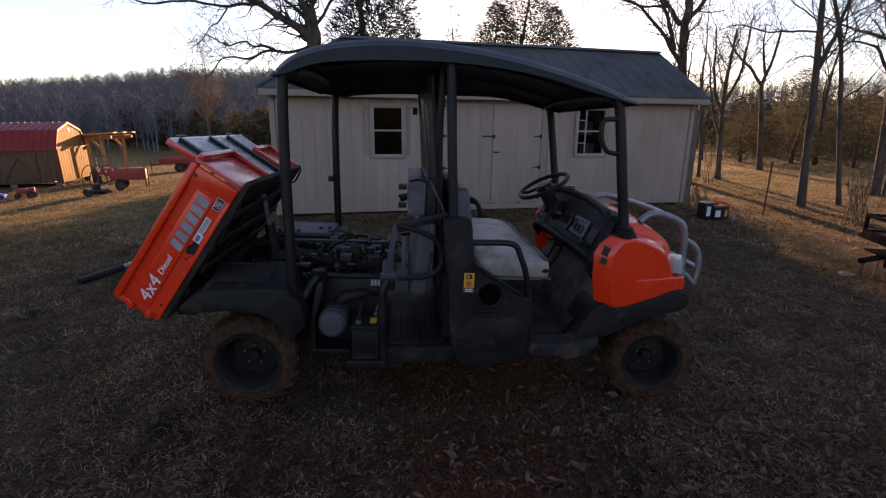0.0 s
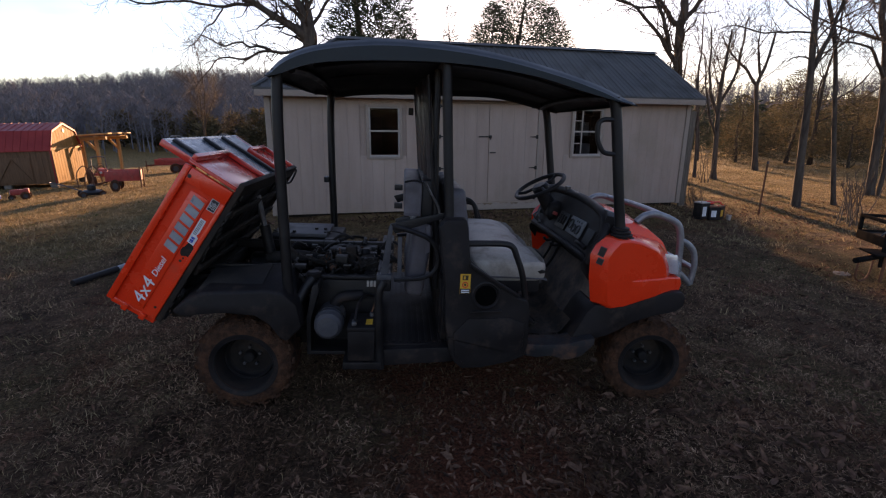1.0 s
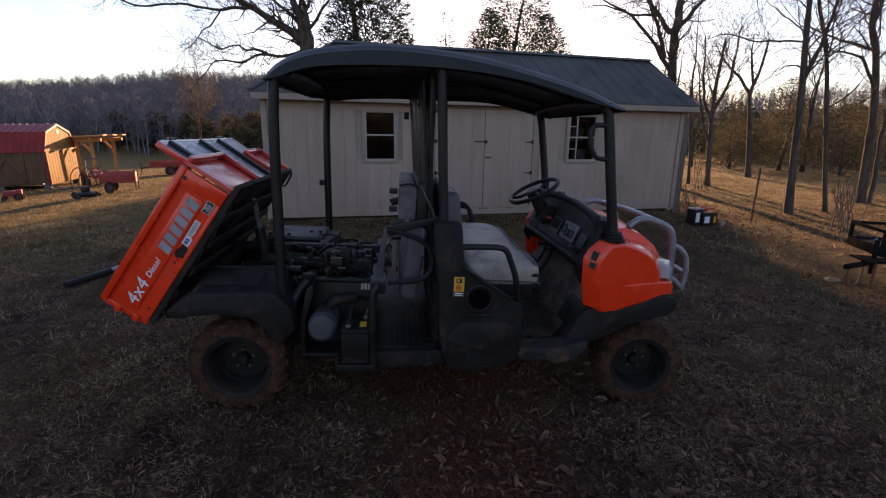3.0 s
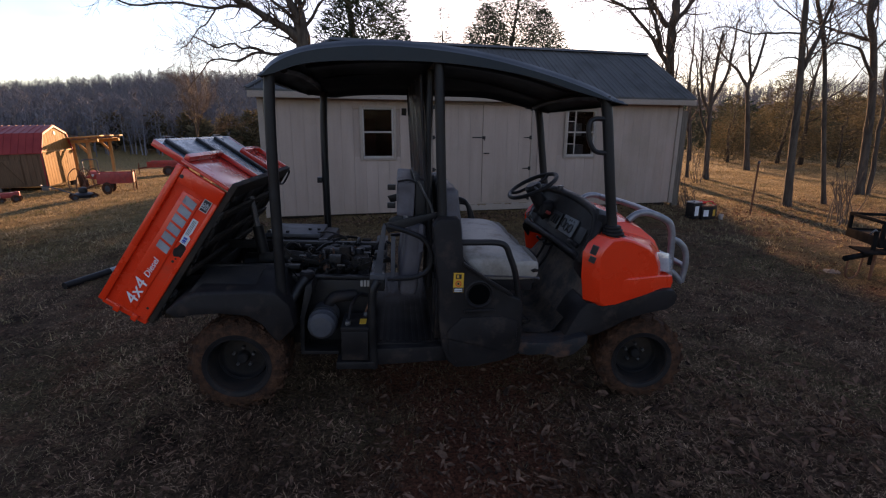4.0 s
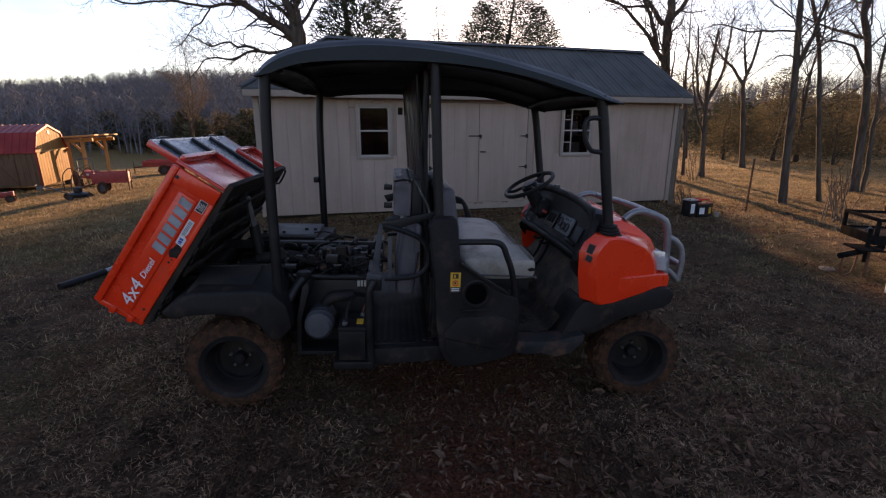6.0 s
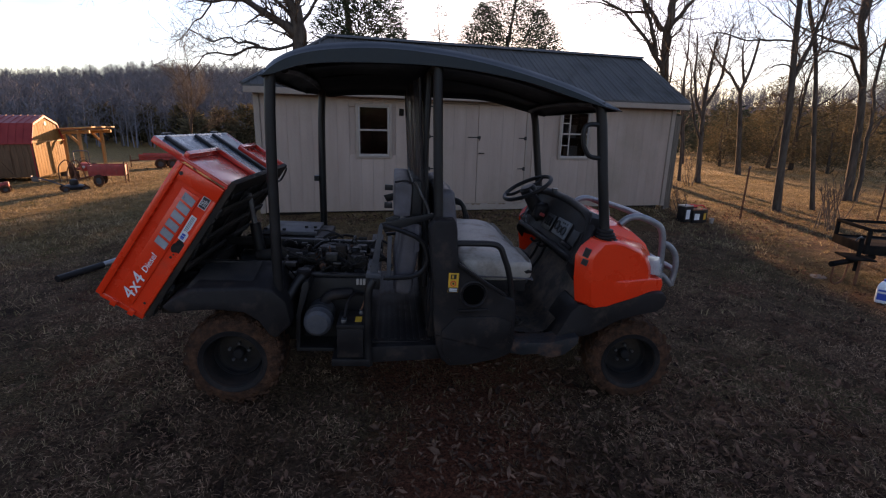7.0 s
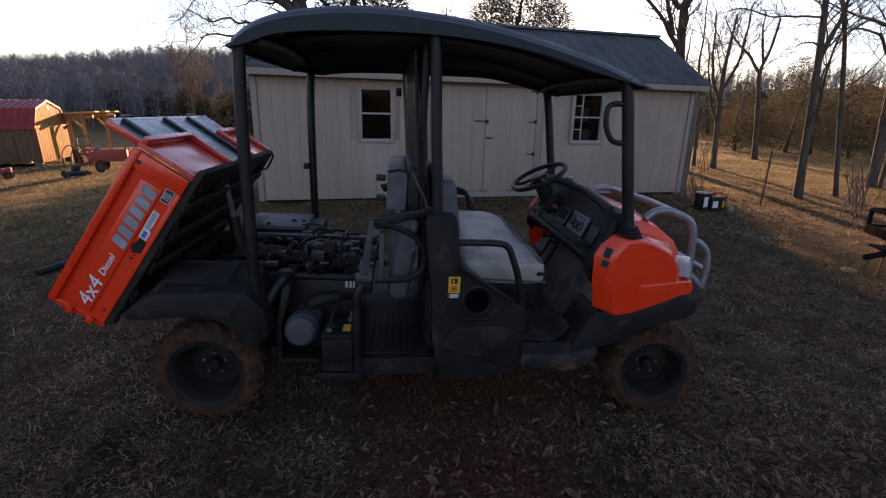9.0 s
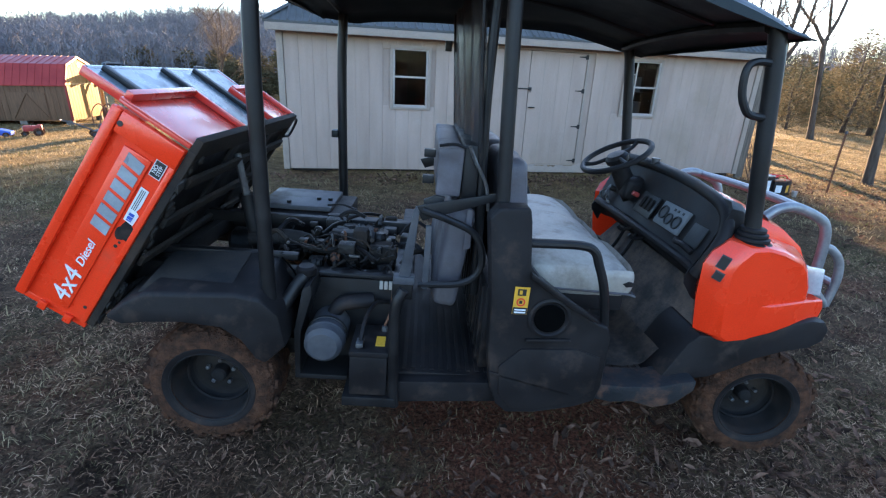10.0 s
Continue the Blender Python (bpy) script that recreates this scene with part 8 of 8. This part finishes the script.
def ground_pole():
    t = thing("drag_pole", Matrix.Identity(4), "black pipe with a grey end lying on the lawn", "pipe")
    z0, z1 = height(-2.65, 5.2) + 0.05, height(-1.9, 6.4) + 0.06
    part("pipe", tube([(-2.52, 4.98, z0 - 0.01), (-2.32, 5.33, z0 + 0.0), (-2.29, 5.38, z0 + 0.005)], 0.034, 12, steps=1), "black_plastic", t)
    part("pipe_end", tube([(-2.29, 5.38, z0 + 0.005), (-1.85, 6.15, z1 + 0.02)], 0.028, 12, steps=1), "silver_bar", t, "grey pipe end")


ground_pole()


def sapling(x, y, h, seed):
    rnd = random.Random(seed)
    b = None
    for i in range(9):
        a = rnd.uniform(0, math.tau)
        p = Vector((rnd.uniform(-.2, .2), rnd.uniform(-.2, .2), 0))
        hh = h * rnd.uniform(0.5, 1)
        q = p + Vector((math.cos(a) * 0.25, math.sin(a) * 0.25, hh))
        b = tube([p, p.lerp(q, 0.5) + Vector((rnd.uniform(-.05, .05), 0, 0)), q], 0.012, 5, b, 3, r_end=0.004)
        for k in range(3):
            s = p.lerp(q, rnd.uniform(0.4, 0.9))
            b = tube([s, s + Vector((rnd.uniform(-.2, .2), rnd.uniform(-.2, .2), 0.2))], 0.005, 4, b, 1, r_end=0.002)
    mesh_thing("brush_clump", b, "twig", "clump of bare brush stems", "shrub", pose(x, y, height(x, y)), "brush clumps")


sapling(9.3, 6.7, 1.1, 1)
sapling(10.6, 7.6, 1.2, 2)
sapling(12.0, 13.2, 1.2, 3)
sapling(8.0, 9.2, 0.7, 4)

# ---- grass blades and fallen leaves ----
def clear_of_things(x, y):
    return not (SX0 - 0.05 < x < SX1 + 0.1 and SY0 - 0.02 < y < SY1)


def litter():
    rng = np.random.RandomState(5)
    v, f = [], []
    def blades(count, x0, x1, y0, y1, lo, hi, wide):
        made = 0
        while made < count:
            x, y = rng.uniform(x0, x1), rng.uniform(y0, y1)
            dens = 0.5 + 0.9 * noise.noise((x * 0.9, y * 0.9, 7)) + 0.5 * noise.noise((x * 3.1, y * 3.1, 2))
            made += 1
            if rng.rand() > dens + 0.15 or not clear_of_things(x, y):
                continue
            z = height(x, y)
            for _ in range(3):
                a, ln, lean = rng.uniform(0, 6.283), rng.uniform(lo, hi), rng.uniform(0.75, 1.52)
                bx, by = x + rng.uniform(-0.03, 0.03), y + rng.uniform(-0.03, 0.03)
                dx, dy = math.cos(a) * math.sin(lean) * ln, math.sin(a) * math.sin(lean) * ln
                dz = math.cos(lean) * ln
                sx, sy = -math.sin(a) * wide, math.cos(a) * wide
                n = len(v)
                v.extend(((bx - sx, by - sy, z - 0.005), (bx + sx, by + sy, z - 0.005), (bx + dx * 0.55 + sx * 0.7, by + dy * 0.55 + sy * 0.7, z + dz * 0.7), (bx + dx * 0.55 - sx * 0.7, by + dy * 0.55 - sy * 0.7, z + dz * 0.7), (bx + dx, by + dy, z + dz * 0.85)))
                f.append((n, n + 1, n + 2, n + 3))
                f.append((n + 3, n + 2, n + 4))
    blades(45000, -4.4, 6.2, 0.7, 8.4, 0.02, 0.065, 0.0014)
    blades(16000, -13, 13, 3, 20, 0.05, 0.12, 0.004)
    blades(24000, 6.0, 17, 5.5, 17, 0.05, 0.12, 0.004)
    blades(26000, -13, -2.2, 6.5, 20, 0.05, 0.12, 0.0045)
    blades(12000, 9, 30, 14, 34, 0.08, 0.18, 0.009)
    blades(12000, -20, -4, 18, 40, 0.08, 0.18, 0.009)
    tagged(new("dry_grass", raw_mesh("dry_grass", v, f, "straw")), "short dry straw-coloured winter grass", "grass", kind="stuff")
    v, f = [], []
    def leaves(count, cx, cy, sx, sy, size):
        for _ in range(count):
            x, y = cx + rng.normal() * sx, cy + rng.normal() * sy
            if not clear_of_things(x, y) or y < 0.2:
                continue
            z = height(x, y) + rng.uniform(0.006, 0.03)
            a, s = rng.uniform(0, 6.283), size * rng.uniform(0.45, 1.35)
            q = Euler((rng.uniform(-0.9, 0.9), rng.uniform(-0.8, 0.8), a)).to_matrix()
            curl = rng.uniform(0.1, 0.5)
            slim, bend = rng.uniform(0.5, 1.15), rng.uniform(-0.25, 0.25)
            pts = [(-1, -bend, 0), (-0.5 + rng.uniform(-.2, .2), -0.34 * slim, curl * 0.6), (0.25 + rng.uniform(-.2, .2), -0.42 * slim, curl * 0.5), (1, bend, curl * 0.7), (0.3 + rng.uniform(-.2, .2), 0.36 * slim + bend, curl * 0.6), (-0.45 + rng.uniform(-.2, .2), 0.32 * slim, curl * 0.5), (-0.4, 0, 0), (0.35, bend * 0.5, 0.03)]
            n = len(v)
            for p in pts:
                w = q @ (Vector(p) * s)
                v.append((x + w.x, y + w.y, z + w.z))
            f.extend(((n, n + 1, n + 6), (n + 1, n + 2, n + 7, n + 6), (n + 2, n + 3, n + 7), (n + 3, n + 4, n + 7), (n + 4, n + 5, n + 6, n + 7), (n + 5, n, n + 6)))
    # small broken bits of leaf and stem
    for _ in range(60000):
        x, y = rng.uniform(-4.4, 6.4), 0.6 + 7.6 * rng.rand() ** 1.3
        if not clear_of_things(x, y) or noise.noise((x * 1.3, y * 1.3, 4)) + rng.uniform(-0.5, 0.5) < -0.15:
            continue
        z, a, s = height(x, y) + rng.uniform(0.004, 0.03), rng.uniform(0, 6.283), rng.uniform(0.005, 0.019)
        q = Euler((rng.uniform(-0.7, 0.7), rng.uniform(-0.7, 0.7), a)).to_matrix()
        n = len(v)
        for p in ((-1, -0.14, 0), (0.6, -0.34, 0.3), (1.1, 0.1, 0), (-0.5, 0.26, 0.25)):
            w = q @ (Vector(p) * s)
            v.append((x + w.x, y + w.y, z + w.z))
        f.append((n, n + 1, n + 2, n + 3))
    leaves(750, 2.0, 1.9, 0.9, 0.5, 0.036)
    leaves(900, 1.6, 1.6, 0.9, 0.5, 0.022)
    leaves(1000, 0.6, 1.6, 0.8, 0.4, 0.019)
    leaves(900, -0.8, 1.8, 0.8, 0.6, 0.018)
    leaves(950, 2.6, 3.0, 1.5, 1.4, 0.032)
    leaves(1000, 2.5, 8.0, 2.6, 0.28, 0.034)
    leaves(1000, -1.0, 3.0, 1.8, 1.6, 0.016)
    leaves(900, 4.0, 8.0, 2.2, 0.25, 0.028)
    leaves(2600, 8.5, 8.5, 2.2, 1.6, 0.028)
    leaves(900, 4.5, 4.5, 2.0, 2.0, 0.026)
    tagged(new("fallen_leaves", raw_mesh("fallen_leaves", v, f, "leaf")), "scattered curled brown fallen leaves", "leaves", kind="stuff")


def fibres(count):
    """Fine curled stems and chaff over the trodden yard, in uneven patches."""
    rng = np.random.RandomState(8)
    v, f = [], []
    while count:
        count -= 1
        x, y = rng.uniform(-4.2, 5.6), 0.65 + 6.6 * rng.rand() ** 1.7
        thick = 0.35 + 0.9 * noise.noise((x * 0.7, y * 0.7, 21)) + 0.8 * noise.noise((x * 4.5, y * 4.5, 5))
        under = smoothstep(2.2, 2.6, y) * (1 - smoothstep(3.7, 4.1, y)) * smoothstep(-0.9, -0.5, x) * (1 - smoothstep(1.9, 2.3, x))
        under += 0.8 * (1 - smoothstep(0.25, 0.6, math.hypot(x - CLAY[0][0], y - CLAY[0][1])))
        if rng.rand() > thick - 0.55 * under + 0.12 or not clear_of_things(x, y):
            continue
        z = height(x, y) + rng.uniform(0.002, 0.02)
        a, ln, w = rng.uniform(0, 6.283), rng.uniform(0.007, 0.026), rng.uniform(0.0007, 0.0019)
        b = a + rng.uniform(-0.9, 0.9)
        dx, dy, ex, ey = math.cos(a) * ln, math.sin(a) * ln, math.cos(b) * ln, math.sin(b) * ln
        up, sx, sy = rng.uniform(0.0, 0.8) * ln, -math.sin(a) * w, math.cos(a) * w
        n = len(v)
        v.extend(((x - dx - sx, y - dy - sy, z), (x - dx + sx, y - dy + sy, z), (x + sx, y + sy, z + up), (x - sx, y - sy, z + up), (x + ex, y + ey, z + up * rng.uniform(-0.2, 1.4))))
        f.append((n, n + 1, n + 2, n + 3))
        f.append((n + 3, n + 2, n + 4))
    tagged(new("grass_litter", raw_mesh("grass_litter", v, f, "fibre")), "fine matted chaff and dead grass over the yard", "litter", kind="stuff")


litter()
fibres(330000)
